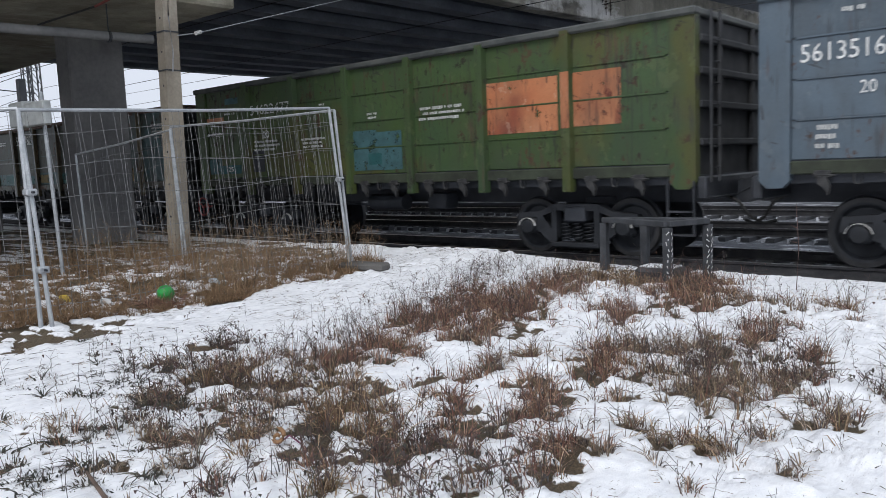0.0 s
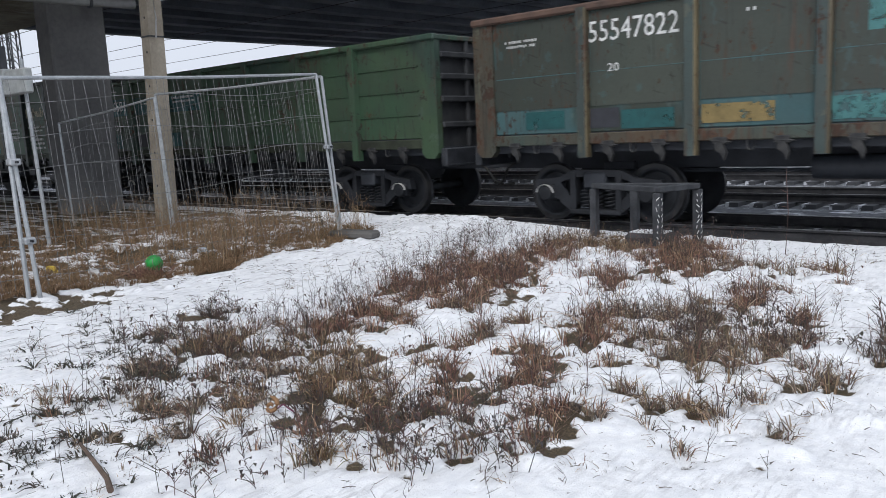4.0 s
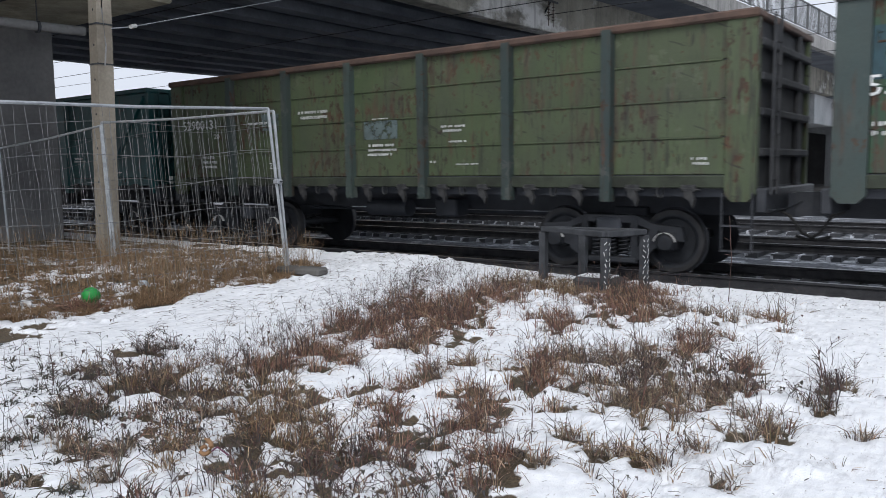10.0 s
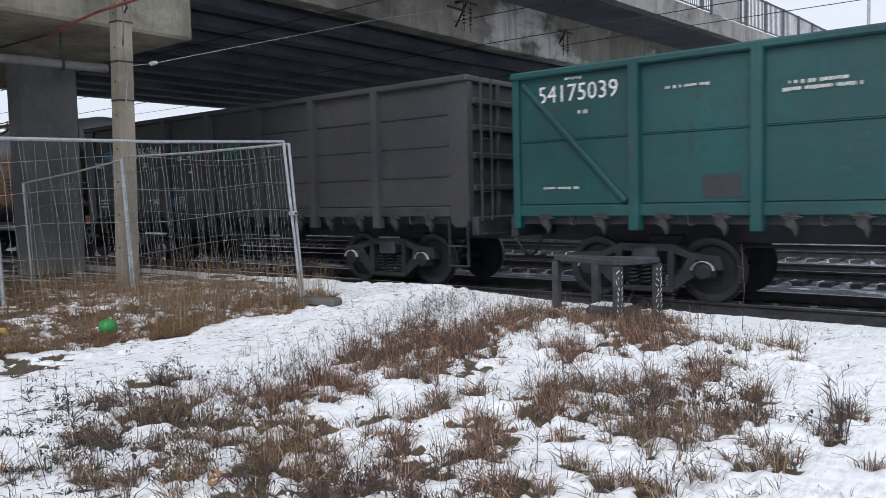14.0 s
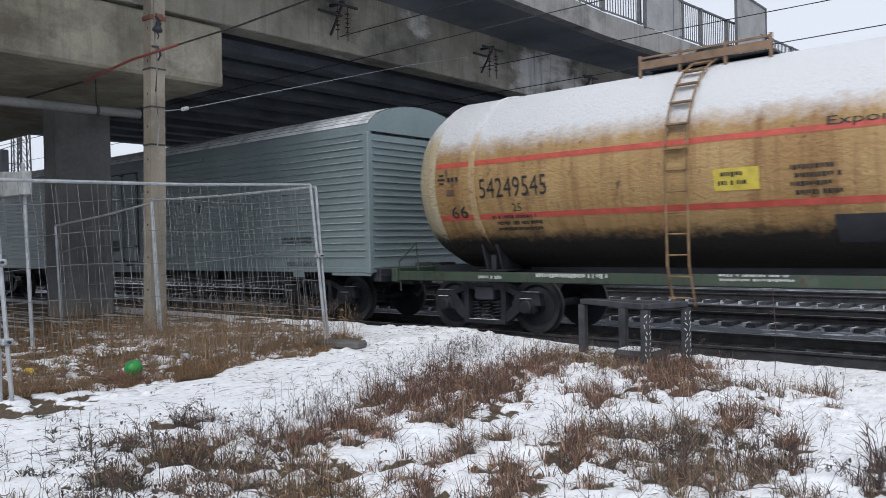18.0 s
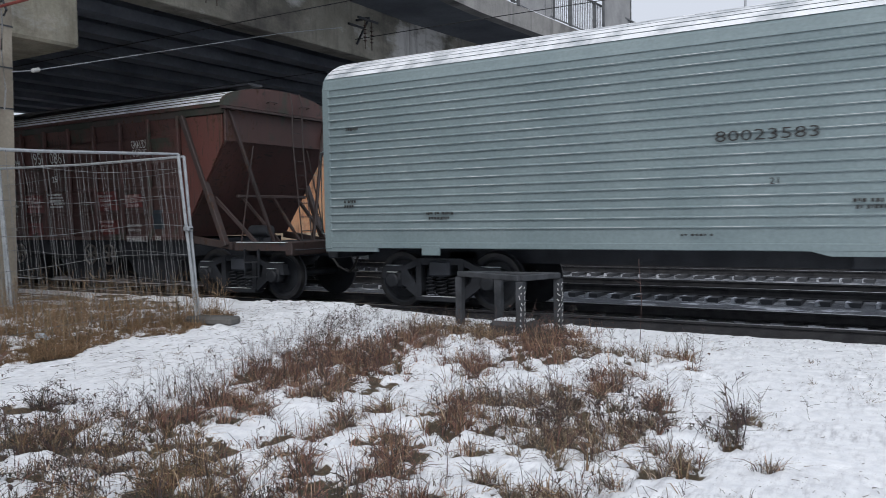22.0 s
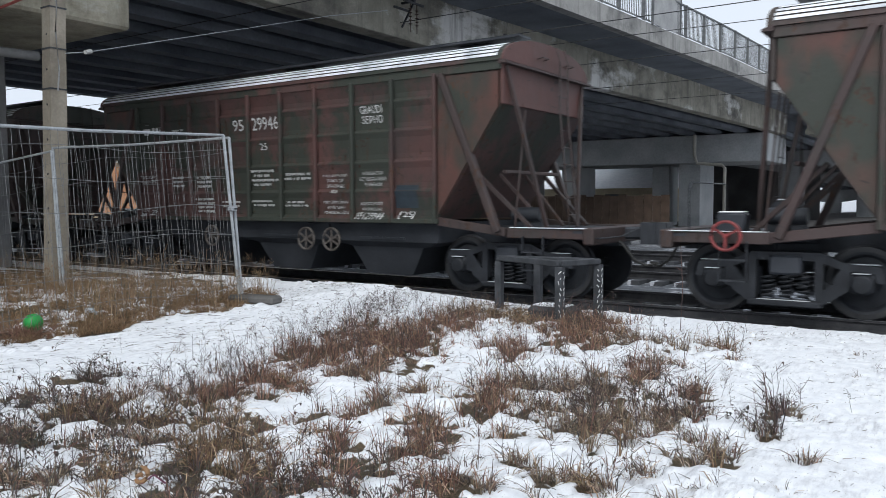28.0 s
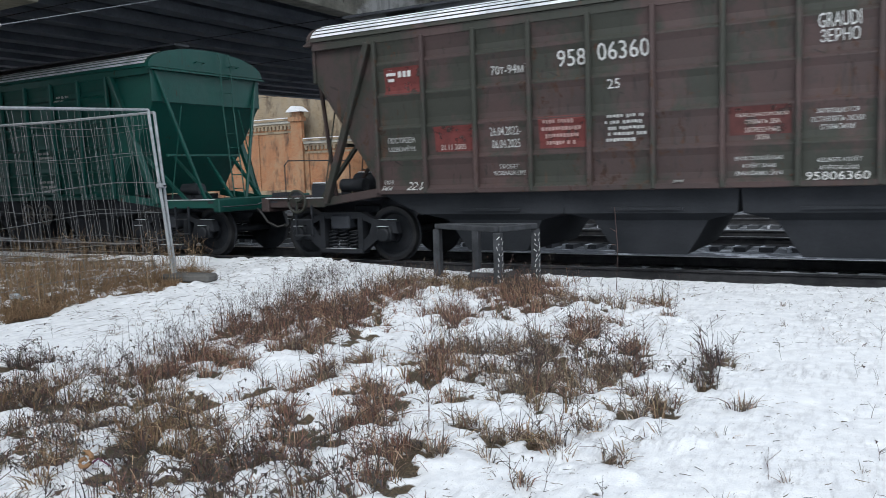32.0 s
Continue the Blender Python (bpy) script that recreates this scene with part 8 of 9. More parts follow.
part("clamp", Solid().box(lean_x(5.47) - 0.135, lean_x(5.47) + 0.135, PY - 0.15, PY + 0.15, 5.43, 5.51, c=0.01).box(lean_x(5.47) - 0.17, lean_x(5.47) - 0.13, PY - 0.06, PY + 0.06, 5.42, 5.52).box(lean_x(5.47) + 0.13, lean_x(5.47) + 0.19, PY - 0.06, PY + 0.06, 5.42, 5.52), plain("rusty_red_clamp", (0.20, 0.085, 0.06), 0.7), pole, "rust-red pole clamp")
part("fitting", Solid().lathe([(0.02, 0.0), (0.075, 0.02), (0.085, 0.06), (0.04, 0.12), (0.05, 0.17), (0.02, 0.2)], (PX + 0.30, PY - 0.12, 5.16), (0.35, 0, 1), 12).tube([(PX + 0.2, PY - 0.1, 5.46), (PX + 0.33, PY - 0.12, 5.40), (PX + 0.38, PY - 0.12, 5.32)], 0.018, 6).tube([(PX + 0.30, PY - 0.12, 5.18), (PX + 0.36, PY - 0.12, 5.10), (PX + 0.31, PY - 0.12, 5.06)], 0.012, 6), STEEL_DARK, pole, "dark insulator fitting", smooth=True)
part("hook", Solid().tube([(PX + 0.2, PY - 0.15, 4.95), (PX + 0.42, PY - 0.18, 4.9), (PX + 0.5, PY - 0.18, 4.75), (PX + 0.42, PY - 0.18, 4.68)], 0.02, 6), STEEL_DARK, pole)
RED_HOSE = plain("faded_red_hose", (0.26, 0.065, 0.055), 0.6)
cable = thing("red_cable", "slack red sheathed cable slung past the pole", "cable")
part("line", Solid().tube([(-15.5, -5.9, 4.5), (-13.9, -5.55, 4.62)], 0.018, 6), WIRE, cable)
part("sheath", Solid().tube([(-13.9, -5.55, 4.62), (-12.5, -5.4, 4.80), (-11.2, -5.3, 4.84)], 0.023, 8), RED_HOSE, cable, smooth=True)
part("line", Solid().tube([(-11.2, -5.3, 4.84), (-9.9, -5.1, 4.92), (-7.0, -4.9, 5.1), (20, -4.0, 7.5)], 0.014, 6), WIRE, cable)
stay = thing("stay_wire", "thin pale wire from the pole to the bridge", "wire")
part("line", Solid().tube([(PX + 0.1, PY + 0.1, 3.92), (-12.2, -4.6, 4.02), (-12.6, 1.66, 5.85), (-13.1, 4.5, 6.6)], 0.009, 5), GALV, stay)
part("insulator", Solid().tube([(-12.15, -4.68, 4.0), (-12.2, -4.55, 4.04)], 0.035, 8), plain("white_insulator", (0.6, 0.6, 0.58), 0.3), stay, "small white insulator", smooth=True)

# post with grey boxes beyond the fence
post_ = thing("box_post", "galvanised post carrying two pale grey boxes", "post")
part("tube", Solid().tube([(-11.95, -7.33, 0.1), (-12.15, -7.33, 2.9)], 0.03, 8), GALV, post_, smooth=True)
PALE_BOX = plain("pale_grey_box", (0.36, 0.38, 0.38), 0.6)
part("box", Solid().box(-13.1, -12.55, -7.45, -7.25, 2.42, 2.80, c=0.02), PALE_BOX, post_, "pale grey box")
part("box", Solid().box(-12.45, -11.75, -7.48, -7.36, 2.40, 2.75, c=0.02), PALE_BOX, post_, "pale grey box")
part("spike", Solid().box(-12.85, -12.72, -7.4, -7.3, 2.8, 3.15, c=0.01), STEEL_DARK, post_)
fence_panel((-7.36, -9.46), (-9.9, -12.3), 0.27, 0.26, 1.98, 1.98, 34, (-0.18, 0.05))
clamps = thing("concrete_block", "dark concrete block weighting the mesh fence", "block")
part("block", Solid().box(-0.36, 0.36, -0.13, 0.13, 0, 0.11, c=0.03), rough_mat("dark_foot_block", (0.06, 0.058, 0.055), (0.12, 0.115, 0.11), 4.0, 40.0, 0.9, 0.4), clamps)
clamps.matrix_basis = pose(-7.93, -4.95, 0.19, 0, 0, 12)
for x_, y_, z_ in ((-8.28, -5.0, 1.45), (-7.42, -9.42, 1.5), (-7.36, -9.4, 0.8)):
    c_ = thing("steel_clamp", "small steel clamp joining fence posts", "clamp", "fence clamps")
    part("body", Solid().box(x_ - 0.05, x_ + 0.05, y_ - 0.05, y_ + 0.05, z_ - 0.03, z_ + 0.03, c=0.012), GALV, c_)
    part("bolt", Solid().tube([(x_ - 0.09, y_, z_), (x_ + 0.09, y_, z_)], 0.012, 6), STEEL_DARK, c_)

# scrawl on the trestle legs, and the block under it
for fx, fy in (feet["m"], feet["r"]):
    s = Solid()
    rnd = random.Random(int(fx * 100))
    for k in range(9):
        z_ = 0.16 + 0.065 * k
        s.beam((fx + 0.051, fy + rnd.uniform(-0.035, 0.0), z_), (fx + 0.051, fy + rnd.uniform(0.0, 0.035), z_ + rnd.uniform(0.02, 0.06)), 0.008, 0.004, (1, 0, 0))
        s.beam((fx + rnd.uniform(0.0, 0.05), fy - 0.051, z_), (fx + rnd.uniform(0.0, 0.045), fy - 0.051, z_ + rnd.uniform(0.02, 0.05)), 0.004, 0.010, (1, 0, 0))
    tagged(part("scrawl", s, WHITE_PAINT, tr), "white scrawled paint", kind="stuff")
stone_ = thing("stone_block", "grey stone block topped with snow under the trestle", "stone")
part("stone", Solid().box(-4.62, -4.05, -3.5, -3.1, 0.0, 0.235, c=0.05), SLEEPER, stone_)
part("snow_cap", Solid().box(-4.56, -4.12, -3.45, -3.16, 0.230, 0.252, c=0.010), ROOF_SNOW, stone_)

# ---------------------------------------------------------------- litter
GREEN_BALL = plain("bright_green_rubber", (0.015, 0.26, 0.045), 0.45)
s = Solid().lathe([(0.094 * math.sin(a), -0.094 * math.cos(a)) for a in np.linspace(0.02, 3.12, 15)], (0, 0, 0), (0.3, 0.1, 1), 22)
single("green_ball", s, GREEN_BALL, "green rubber ball lying in dry grass", "ball", smooth=True, m=pose(-7.82, -7.98, 0.33))
toy = thing("spiral_toy", "small beige spiral toy lying on the snow", "toy")
pts = [((0.006 + 0.0042 * k) * math.cos(0.55 * k), 0.0, (0.006 + 0.0042 * k) * math.sin(0.55 * k)) for k in range(16)]
part("spiral", Solid().tube(pts, 0.013, 7, 0.02), plain("beige_plastic", (0.24, 0.13, 0.06), 0.6), toy, smooth=True)
part("twig", Solid().tube([(0.03, 0, -0.05), (0.09, 0.02, 0.03), (0.2, 0.03, -0.02)], 0.007, 5), plain("purple_stem", (0.16, 0.04, 0.09)), toy)
toy.matrix_basis = pose(-3.62, -9.66, 0.085, -40, 0, 20) @ Matrix.Scale(0.72, 4)
single("fallen_stick", Solid().tube([(-4.08, -10.55, 0.06), (-3.8, -10.62, 0.07), (-3.48, -10.7, 0.08), (-3.35, -10.75, 0.08)], 0.009, 7, 0.015), rough_mat("brown_stick", (0.07, 0.05, 0.038), (0.13, 0.09, 0.07), 8.0, 60.0, 0.9, 0.3), "brown fallen stick on the snow", "stick", smooth=True)
for x_, y_, m_, label in ((-8.55, -6.9, plain("pale_blue_plastic", (0.42, 0.47, 0.52), 0.25), "pale blue crumpled plastic bottle"), (-9.0, -8.55, plain("yellow_plastic", (0.6, 0.42, 0.05), 0.4), "yellow scrap of plastic"),
                          (-8.3, -8.4, plain("white_plastic", (0.6, 0.6, 0.6), 0.4), "white scrap of plastic")):
    single("litter", Solid().tube([(x_ - 0.11, y_, 0.265), (x_ - 0.02, y_ + 0.02, 0.275), (x_ + 0.06, y_, 0.255), (x_ + 0.1, y_, 0.25)], 0.035, 8, 0.018), m_, label, "litter", "litter in the grass", smooth=True)


# ---------------------------------------------------------------- dry grass and weeds
def tinted(name, stops):
    """Dry stems: each takes its own tint."""
    mat, n, l, p = material(name)
    geo = n.new("ShaderNodeNewGeometry")
    r = n.new("ShaderNodeValToRGB")
    r.color_ramp.elements[0].color, r.color_ramp.elements[1].color = (*stops[0], 1), (*stops[-1], 1)
    for i, c in enumerate(stops[1:-1], 1):
        r.color_ramp.elements.new(i / (len(stops) - 1)).color = (*c, 1)
    l.new(geo.outputs["Random Per Island"], r.inputs[0])
    l.new(r.outputs[0], p.inputs["Base Color"])
    p.inputs["Roughness"].default_value = 0.8
    return mat


def stalks(places, material_, name, label, seed, h=(0.12, 0.32), r=0.003, twigs=(1, 4), leaf=0.45):
    rnd, s = random.Random(seed), Solid()
    for x, y, k in places:
        z, hh = level(x, y) - 0.02, rnd.uniform(*h) * k
        a, l_ = rnd.uniform(0, 6.283), rnd.uniform(0, 0.35) * hh
        p0, p1 = V((x, y, z)), V((x + math.cos(a) * l_, y + math.sin(a) * l_, z + hh))
        s.tube([p0, p0.lerp(p1, 0.55) + V((rnd.uniform(-0.02, 0.02), rnd.uniform(-0.02, 0.02), 0)), p1], r, 3, r * 0.5, cap=False)
        for _ in range(rnd.randint(*twigs)):
            q = p0.lerp(p1, rnd.uniform(0.35, 1.0))
            b, d = rnd.uniform(0, 6.283), rnd.uniform(0.03, 0.11) * k
            tip = q + V((math.cos(b) * d, math.sin(b) * d, d * rnd.uniform(0.3, 1.2)))
            s.tube([q, tip], r * 0.75, 3, r * 0.4, cap=False)
            if rnd.random() < leaf:
                # a shrivelled leaf: two small facets that droop from the twig
                e, c = V((math.cos(b), math.sin(b), 0)) * rnd.uniform(0.008, 0.022), V((-math.sin(b), math.cos(b), 0.3)) * rnd.uniform(0.004, 0.010)
                low = tip + e * 0.6 - V((0, 0, rnd.uniform(0.010, 0.032)))
                s.add([tip - c, tip + c, tip + e, low], [(0, 1, 2), (0, 2, 3)])
    me = s.mesh(name, fix=False)
    me.materials.append(material_)
    return tagged(new(name, me), label, "weeds", kind="stuff")


def tufts(places, material_, name, label, seed, h, wid, blades_each, stiff=1.0):
    """Tufts of arching dry blades; each springs from one root and falls outwards."""
    rnd, vs, fs = random.Random(seed), [], []
    for x, y, k in places:
        z0 = level(x, y) - 0.015
        rad = rnd.uniform(0.02, 0.075)
        sway, comb = rnd.uniform(0, 6.283), rnd.uniform(0.0, 1.1)
        tall = rnd.uniform(0.7, 1.15) * k
        for _ in range(rnd.randint(*blades_each)):
            a = rnd.uniform(0, 6.283)
            rr = rad * math.sqrt(rnd.random())
            bx, by = x + rr * math.cos(a), y + rr * math.sin(a)
            ca, sa = math.cos(a) + comb * math.cos(sway) + rnd.gauss(0, 0.3), math.sin(a) + comb * math.sin(sway) + rnd.gauss(0, 0.3)
            hh = rnd.uniform(*h) * tall
            fall = rnd.random() ** stiff
            out = hh * (0.15 + 1.0 * fall)
            b, w0 = rnd.uniform(0, 6.283), rnd.uniform(*wid)
            wx, wy = math.cos(b) * w0, math.sin(b) * w0
            base = len(vs)
            for i in range(4):
                u = i / 3
                px, py = bx + ca * out * u ** 1.6, by + sa * out * u ** 1.6
                pz = z0 + hh * (u * (1 + 0.25 * fall) - 0.85 * fall * u * u)
                t = 1 - 0.75 * u
                vs.append((px - wx * t, py - wy * t, pz - w0 * 0.5 * t))
                vs.append((px + wx * t, py + wy * t, pz + w0 * 0.5 * t))
            for i in (0, 2, 4):
                q = base + i
                fs.append((q, q + 1, q + 3, q + 2))
    me = bpy.data.meshes.new(name)
    me.from_pydata(vs, [], fs)
    me.materials.append(material_)
    return tagged(new(name, me), label, "dry grass", kind="stuff")


rnd = random.Random(77)
roots = {"R": [], "O": [], "T": [], "D": []}
dark = []
for px, py, a, b, w, kind in CLUMPS:
    r = math.hypot(px, py + 12.2)
    c, s = (py + 12.2) / r, px / r
    for _ in range(int(8 + (640 if py > -8.3 else 350) * a * b * w)):
        p, q = rnd.gauss(0, 0.62) * a, rnd.gauss(0, 0.62) * b
        x, y = px + c * p + s * q, py - s * p + c * q
        if y > -2.95 or grassiness(x, y) < rnd.uniform(0.05, 0.75):
            continue
        k = (0.75 + 0.35 * w) * (1.0 + 0.22 * ease((y + 8.2) / 3.0))
        roots[kind if rnd.random() < 0.62 else rnd.choice("ROTD")].append((x, y, k))
        if rnd.random() < 0.24:
            dark.append((x + rnd.gauss(0, 0.06), y + rnd.gauss(0, 0.06), k))
# dry grass tints; near-black and palest stops paint shadow and highlight among blades
RUSSET = tinted("russet_dry_grass", [(0.037, 0.025, 0.025), (0.246, 0.116, 0.087), (0.089, 0.051, 0.043), (0.370, 0.203, 0.133), (0.171, 0.081, 0.067), (0.628, 0.437, 0.303), (0.059, 0.039, 0.038), (0.292, 0.139, 0.107), (0.137, 0.102, 0.060), (0.027, 0.023, 0.023)])
OLIVE = tinted("grey_brown_dry_grass", [(0.039, 0.033, 0.033), (0.194, 0.145, 0.113), (0.088, 0.072, 0.065), (0.329, 0.239, 0.174), (0.126, 0.111, 0.067), (0.587, 0.469, 0.356), (0.061, 0.050, 0.046), (0.217, 0.120, 0.095)])
TAN = tinted("tan_dry_grass", [(0.046, 0.033, 0.027), (0.312, 0.199, 0.113), (0.133, 0.088, 0.057), (0.548, 0.399, 0.251), (0.085, 0.067, 0.041), (0.258, 0.144, 0.085), (0.180, 0.145, 0.074), (0.034, 0.028, 0.024)])
STRAW = tinted("olive_straw", [(0.057, 0.039, 0.025), (0.249, 0.156, 0.080), (0.122, 0.082, 0.043), (0.447, 0.286, 0.168), (0.092, 0.069, 0.033), (0.179, 0.093, 0.053), (0.307, 0.198, 0.112)])
DARK_STEM = tinted("dark_weed_stems", [(0.025, 0.022, 0.024), (0.072, 0.049, 0.046), (0.116, 0.064, 0.055), (0.046, 0.042, 0.043), (0.079, 0.076, 0.049)])
tufts(roots["R"], RUSSET, "russet_grass", "russet dry grass standing through the snow", 1, (0.06, 0.18), (0.0020, 0.0046), (7, 14), 1.8)
tufts(roots["O"], OLIVE, "grey_brown_grass", "grey-brown dry grass lying in the snow", 2, (0.045, 0.15), (0.0020, 0.0046), (8, 16), 1.1)
tufts(roots["T"], TAN, "straw_coloured_grass", "straw-coloured dry grass arching over the snow", 8, (0.07, 0.20), (0.0020, 0.0046), (8, 16), 1.3)
tufts(roots["D"], DARK_STEM, "dark_grass", "dark withered grass in the snow", 9, (0.06, 0.19), (0.0020, 0.0046), (7, 14), 1.8)
stalks(dark, DARK_STEM, "weed_stalks", "dark dead weed stalks among the grass", 3, (0.13, 0.30), 0.0026, (2, 5), 0.18)
# loose stalks on open snow, more of them beside the ridge
loose = []
while len(loose) < 230:
    x, y = rnd.uniform(-8.0, 2.2), rnd.uniform(-11.2, -3.0)
    g_ = grassiness(x, y)
    if verge(x, y) < 0.3 and (g_ > 0.0 or rnd.random() < 0.12):
        loose.append((x, y, rnd.uniform(0.4, 0.85)))
# bare stalks along the outer side of the ridge
while len(loose) < 620:
    u = rnd.random()
    loose.append((-4.9 - 1.5 * u + rnd.gauss(0, 0.22), -8.9 + 5.2 * u + rnd.gauss(0, 0.3), rnd.uniform(0.6, 1.25)))
stalks(loose, DARK_STEM, "loose_stalks", "thin dead stalks scattered over the snow", 4, (0.08, 0.28), 0.0019, (2, 5), 0.12)
# straw lying flat
s, n_bits = Solid(), 0
while n_bits < 5200:
    x, y = rnd.uniform(-8.8, 3.2), rnd.uniform(-11.4, -2.8)
    if verge(x, y) > 0.3 or rnd.random() > (0.20 if x < -4.5 else 0.07) + 0.9 * max(0, grassiness(x, y) + 0.1):
        continue
    trodden = x < -5.6
    a, d = (rnd.gauss(1.1, 0.4), 0.02 + 0.12 * rnd.random() ** 2) if trodden else (rnd.gauss(0.6, 1.0), 0.012 + 0.06 * rnd.random() ** 2)
    z = level(x, y) + 0.014
    s.tube([(x, y, z), (x + 0.5 * d * math.cos(a), y + 0.5 * d * math.sin(a), z + rnd.uniform(0, 0.12) * d), (x + d * math.cos(a + 0.15), y + d * math.sin(a + 0.15), z)], rnd.uniform(0.0012, 0.0034), 3, 0.0012, cap=False)
    n_bits += 1
me = s.mesh("straw", fix=False)
me.materials.append(tinted("dull_straw", [(0.035, 0.030, 0.028), (0.12, 0.09, 0.07), (0.055, 0.047, 0.042), (0.20, 0.155, 0.11), (0.028, 0.025, 0.025)]))
tagged(new("straw", me), "bits of straw and leaf lying on the snow", "straw", kind="stuff")
# flattened blades matted on the ground under the tufts
mats = {"R": ([], []), "O": ([], []), "T": ([], []), "D": ([], [])}
for px, py, a, b, w, kind in CLUMPS:
    r = math.hypot(px, py + 12.2)
    c, s = (py + 12.2) / r, px / r
    for _ in range(int(20 + (2700 if py > -8.3 else 1900) * a * b * w)):
        p, q = rnd.gauss(0, 0.68) * a, rnd.gauss(0, 0.68) * b
        x, y = px + c * p + s * q, py - s * p + c * q
        if y > -2.95 or grassiness(x, y) < rnd.uniform(0.0, 0.5):
            continue
        t, d, lift = rnd.uniform(0, 6.283), rnd.uniform(0.03, 0.10), rnd.uniform(-0.01, 0.05)
        z = level(x, y) + 0.012 + 0.03 * max(0.0, pillow(x, y))
        ux, uy, hw = math.cos(t), math.sin(t), rnd.uniform(0.0014, 0.003)
        vs, fs = mats[kind if rnd.random() < 0.7 else rnd.choice("ROTD")]
        i = len(vs)
        vs += [(x - uy * hw, y + ux * hw, z), (x + uy * hw, y - ux * hw, z + hw), (x + ux * d * 0.6 + uy * hw, y + uy * d * 0.6 - ux * hw, z + 0.7 * lift + 0.02 + hw), (x + ux * d * 0.6 - uy * hw, y + uy * d * 0.6 + ux * hw, z + 0.7 * lift + 0.02),
               (x + ux * d, y + uy * d, z + max(0.0, lift))]
        fs += [(i, i + 1, i + 2, i + 3), (i + 3, i + 2, i + 4)]
for kind, m_ in (("R", RUSSET), ("O", OLIVE), ("T", TAN), ("D", DARK_STEM)):
    me = bpy.data.meshes.new("matted_grass")
    me.from_pydata(mats[kind][0], [], mats[kind][1])
    me.materials.append(m_)
    tagged(new("matted_grass", me), "flattened dry blades matted on the snow", "dry grass", kind="stuff")
# stray tufts in the snow round the clumps
stray = []
while len(stray) < 320:
    x, y = rnd.uniform(-6.6, 0.2), rnd.uniform(-11.0, -3.2)
    if grassiness(x, y) > -0.35 and pillow(x, y) < 0.1 and verge(x, y) < 0.1 and rnd.random() < (1.0 if x < -1.5 else 0.3):
        stray.append((x, y, rnd.uniform(0.5, 0.9)))
tufts(stray, OLIVE, "stray_tufts", "small dry tufts poking through the snow", 14, (0.04, 0.12), (0.0016, 0.0032), (8, 18))
# rough tan grass behind the fence
tan = []
while len(tan) < 3900:
    x, y = -7.5 - 7.5 * rnd.random() ** 1.8, rnd.uniform(-11.6, -3.6)
    if verge(x, y) * (0.40 + 0.85 * fbm(x, y, 1.7, 5.0, 4) + 0.95 * fbm(x, y, 6.5, 7.0, 3)) > rnd.uniform(0.02, 0.35):
        tan.append((x, y, rnd.uniform(0.6, 1.2)))
tufts(tan, STRAW, "tan_grass", "matted tan dry grass behind the fence", 5, (0.04, 0.15), (0.0017, 0.0036), (12, 22))
stalks([(q[0], q[1], 1.3) for q in tan if q[1] > -7.5][::2], TAN, "tan_stalks", "tall dry stalks behind the fence", 6, (0.2, 0.5), 0.0024, leaf=0.1)
tufts([(-7.75 + rnd.gauss(0, 0.11), -8.1 + rnd.gauss(0, 0.09), 1.0) for _ in range(16)], RUSSET, "russet_tuft", "russet tuft of grass beside the green ball", 7, (0.10, 0.24), (0.002, 0.004), (20, 34))
# standing grass along the foot of the fence and the pole
stand = [(x, -4.95 - 0.12 * (-8.2 - x) + rnd.gauss(-0.25, 0.35), rnd.uniform(0.7, 1.2)) for x in [-8.1 - 5.5 * rnd.random() for _ in range(230)]]
tufts([q for q in stand if q[1] < -4.3], STRAW, "standing_grass", "tan dry grass standing along the fence foot", 15, (0.12, 0.36), (0.0018, 0.0036), (8, 16), 1.8)
# dark leafy weeds in the thin snow at the front and along the outer side of the ridge
leafy = []
for wx, wy, count in ((-3.35, -10.32, 9), (-2.45, -9.75, 14), (-2.90, -10.11, 10), (-2.79, -9.64, 14), (-4.59, -9.83, 12), (-2.13, -9.48, 8), (-4.16, -9.41, 14), (-2.71, -9.21, 16), (-5.3, -9.2, 14), (-5.7, -8.6, 14), (-4.4, -9.0, 10), (-3.75, -9.75, 10), (-1.9, -6.6, 14), (-2.3, -7.1, 14), (-1.5, -6.9, 12)):
    leafy += [(wx + rnd.gauss(0, 0.16), wy + rnd.gauss(0, 0.12), rnd.uniform(0.6, 1.2)) for _ in range(count)]
stalks(leafy, DARK_STEM, "leafy_weeds", "dark withered weeds with shrivelled leaves", 21, (0.08, 0.24), 0.0030, (4, 8), 0.85)
# low dark-green weeds pressed into the thin snow beside the trodden way
flat, bent_stalks = [], []
while len(flat) < 160:
    u = rnd.random()
    x, y = -6.3 + 2.5 * u + rnd.gauss(0, 0.35), -9.35 - 1.35 * u + rnd.gauss(0, 0.32)
    if fbm(x, y, 2.4, 22.0) > -0.05:
        flat.append((x, y, rnd.uniform(0.6, 1.3)))
        if rnd.random() < 0.34:
            bent_stalks.append((x + rnd.gauss(0, 0.05), y + rnd.gauss(0, 0.05), rnd.uniform(0.6, 1.2)))
GREY_GREEN = tinted("grey_green_weeds", [(0.022, 0.025, 0.024), (0.062, 0.066, 0.052), (0.035, 0.038, 0.034), (0.105, 0.098, 0.072), (0.046, 0.052, 0.042), (0.085, 0.062, 0.050), (0.028, 0.030, 0.029)])
tufts(flat, GREY_GREEN, "low_weeds", "low dark green weeds flattened in the snow", 31, (0.02, 0.075), (0.0035, 0.0085), (10, 20), 0.55)
stalks(bent_stalks, DARK_STEM, "bare_stalks", "thin bare stalks standing beside the trodden path", 32, (0.12, 0.34), 0.0022, (1, 4), 0.15)
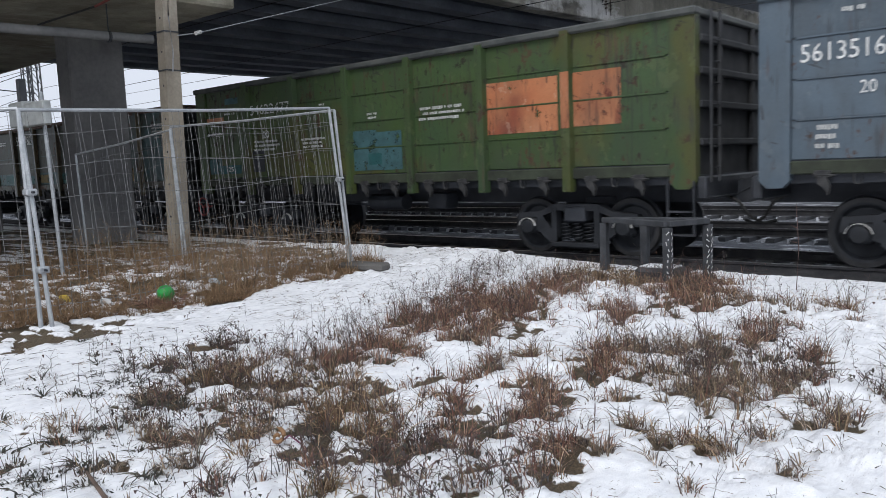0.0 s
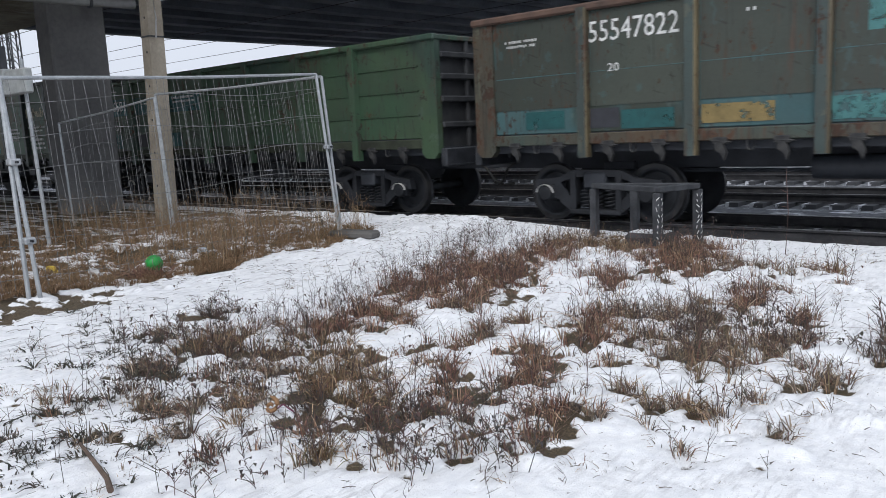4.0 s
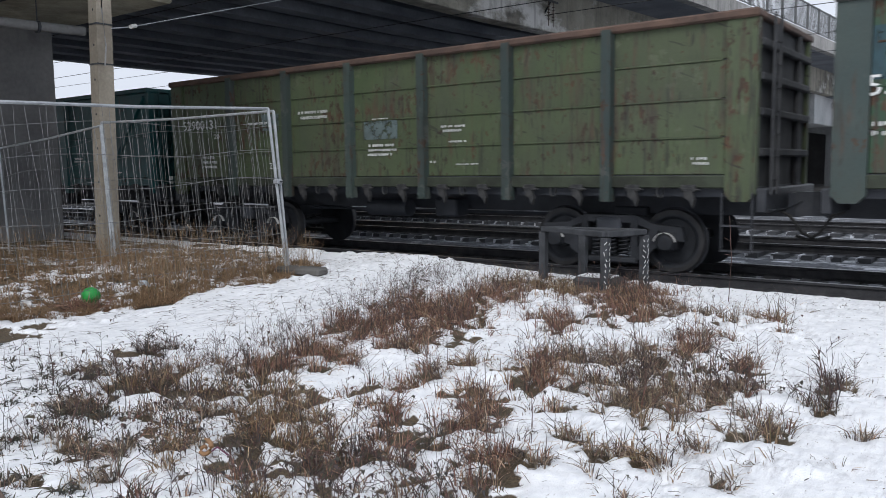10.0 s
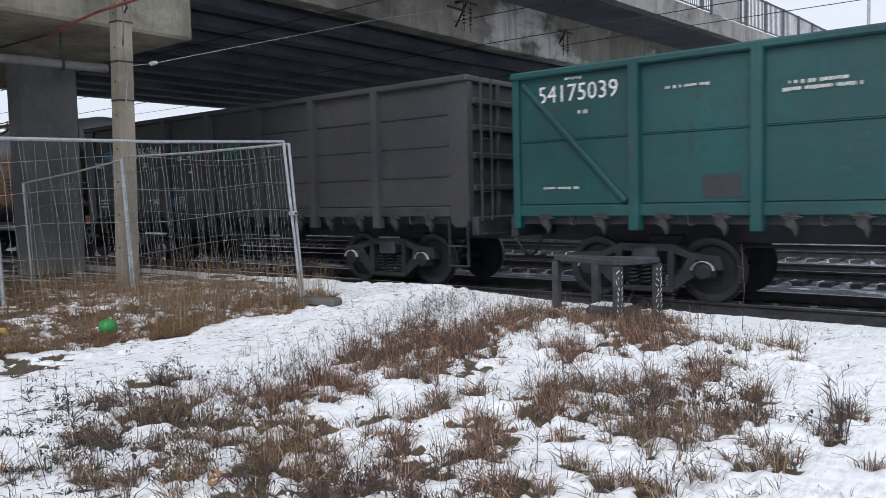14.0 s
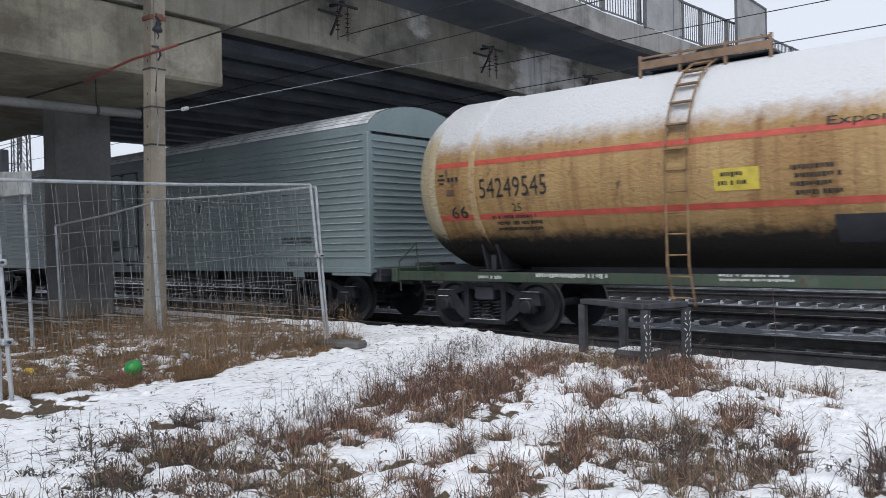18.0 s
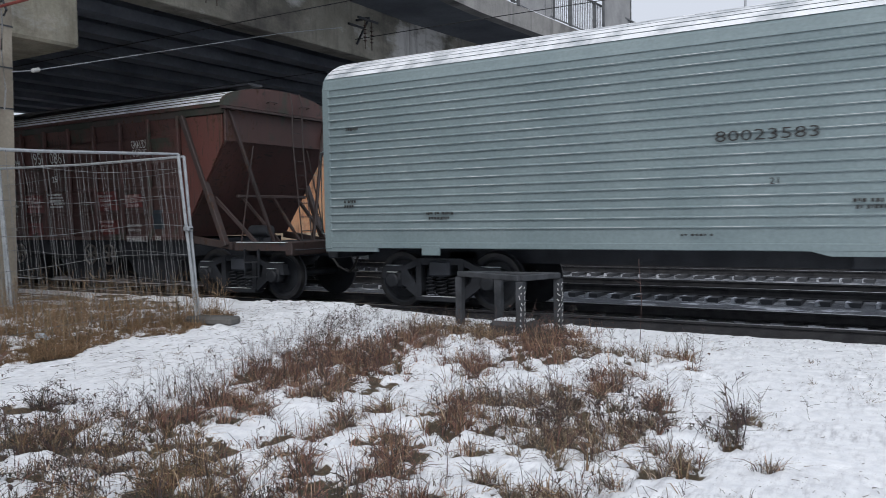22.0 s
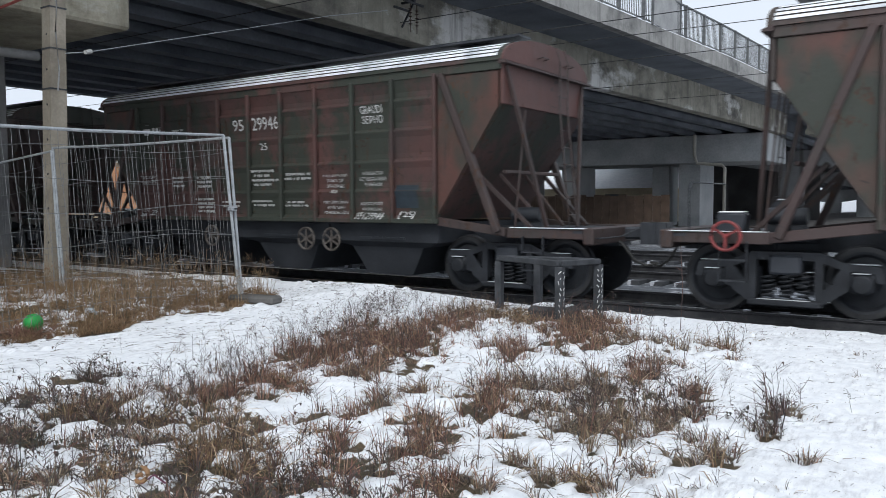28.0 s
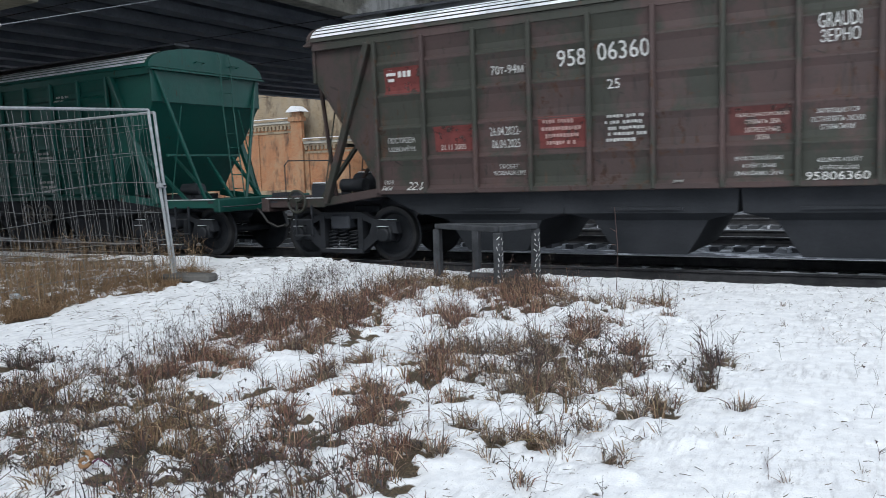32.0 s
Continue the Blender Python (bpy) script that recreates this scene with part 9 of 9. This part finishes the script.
# single tall weeds
rw, s = random.Random(12), Solid()
for x_, y_, h_, q in ((-2.65, -3.6, 0.95, 8), (-5.5, -9.55, 0.24, 14), (0.2, -5.3, 0.35, 10), (-1.15, -6.55, 0.34, 8), (-1.0, -6.75, 0.24, 7)):
    z = level(x_, y_) - 0.02
    s.tube([(x_, y_, z), (x_ + 0.02, y_, z + h_ * 0.5), (x_ - 0.01, y_, z + h_)], 0.006, 5, 0.003)
    for k in range(q):
        u = rw.uniform(0.2, 0.95)
        a, d = rw.uniform(0, 6.28), rw.uniform(0.03, 0.09)
        s.tube([(x_, y_, z + h_ * u), (x_ + d * math.cos(a), y_ + d * math.sin(a), z + h_ * u + d * rw.uniform(0.1, 0.9))], 0.004, 4, 0.0015)
me = s.mesh("dead_weeds", fix=False)
me.materials.append(DARK_STEM)
tagged(new("dead_weeds", me), "tall dead weeds standing in the snow", "weeds", kind="stuff")

# ---------------------------------------------------------------- the train rolls past
CENTRES = {
    "w0": 2.87, "w1": -10.85, "w2": -24.57, "w3": -38.29, "w4": -52.01, "w5": -65.75, "w6": -79.5, "w7": -93.25,
    "tank": -106.08, "van": -122.65, "h10": -140.62, "h11": -155.22, "h12": -169.66, "h13": -184.10, "h14": -198.58,
}


# the slack of the couplings lets the train run a little unevenly: seconds, metres ahead or behind
PULL = {1: -0.10, 3: -0.04, 10: -0.06, 19: -0.10, 20: -0.10, 21: -0.14, 22: 0.05, 23: 0.02, 24: 0.0, 25: 0.30, 26: 0.32, 27: 0.34, 28: 0.36, 29: 0.56, 30: 0.36, 31: 0.42, 32: 0.42, 33: 0.42}


def run(t):
    """Metres the train has rolled at t seconds."""
    k = int(t)
    u = t - k
    u = u * u * (3 - 2 * u)
    sway = PULL.get(k, 0.0) * (1 - u) + PULL.get(k + 1, 0.0) * u
    return SPEED * t - 0.25 * max(0.0, 1 - t / 2.0) + sway


def motions():
    for key, c in CENTRES.items():
        walk(WAGONS[key], [(t / 4, pose(c + run(t / 4), 0, 0)) for t in range(129)])
    turn = [(t / 10, math.degrees(run(t / 10) / WHEEL_R)) for t in range(321)]
    for ob, u in WHEELSETS:
        walk(ob, [(t, pose(u, 0, WHEEL_R, 0, a % 360, 0)) for t, a in turn])


motions()
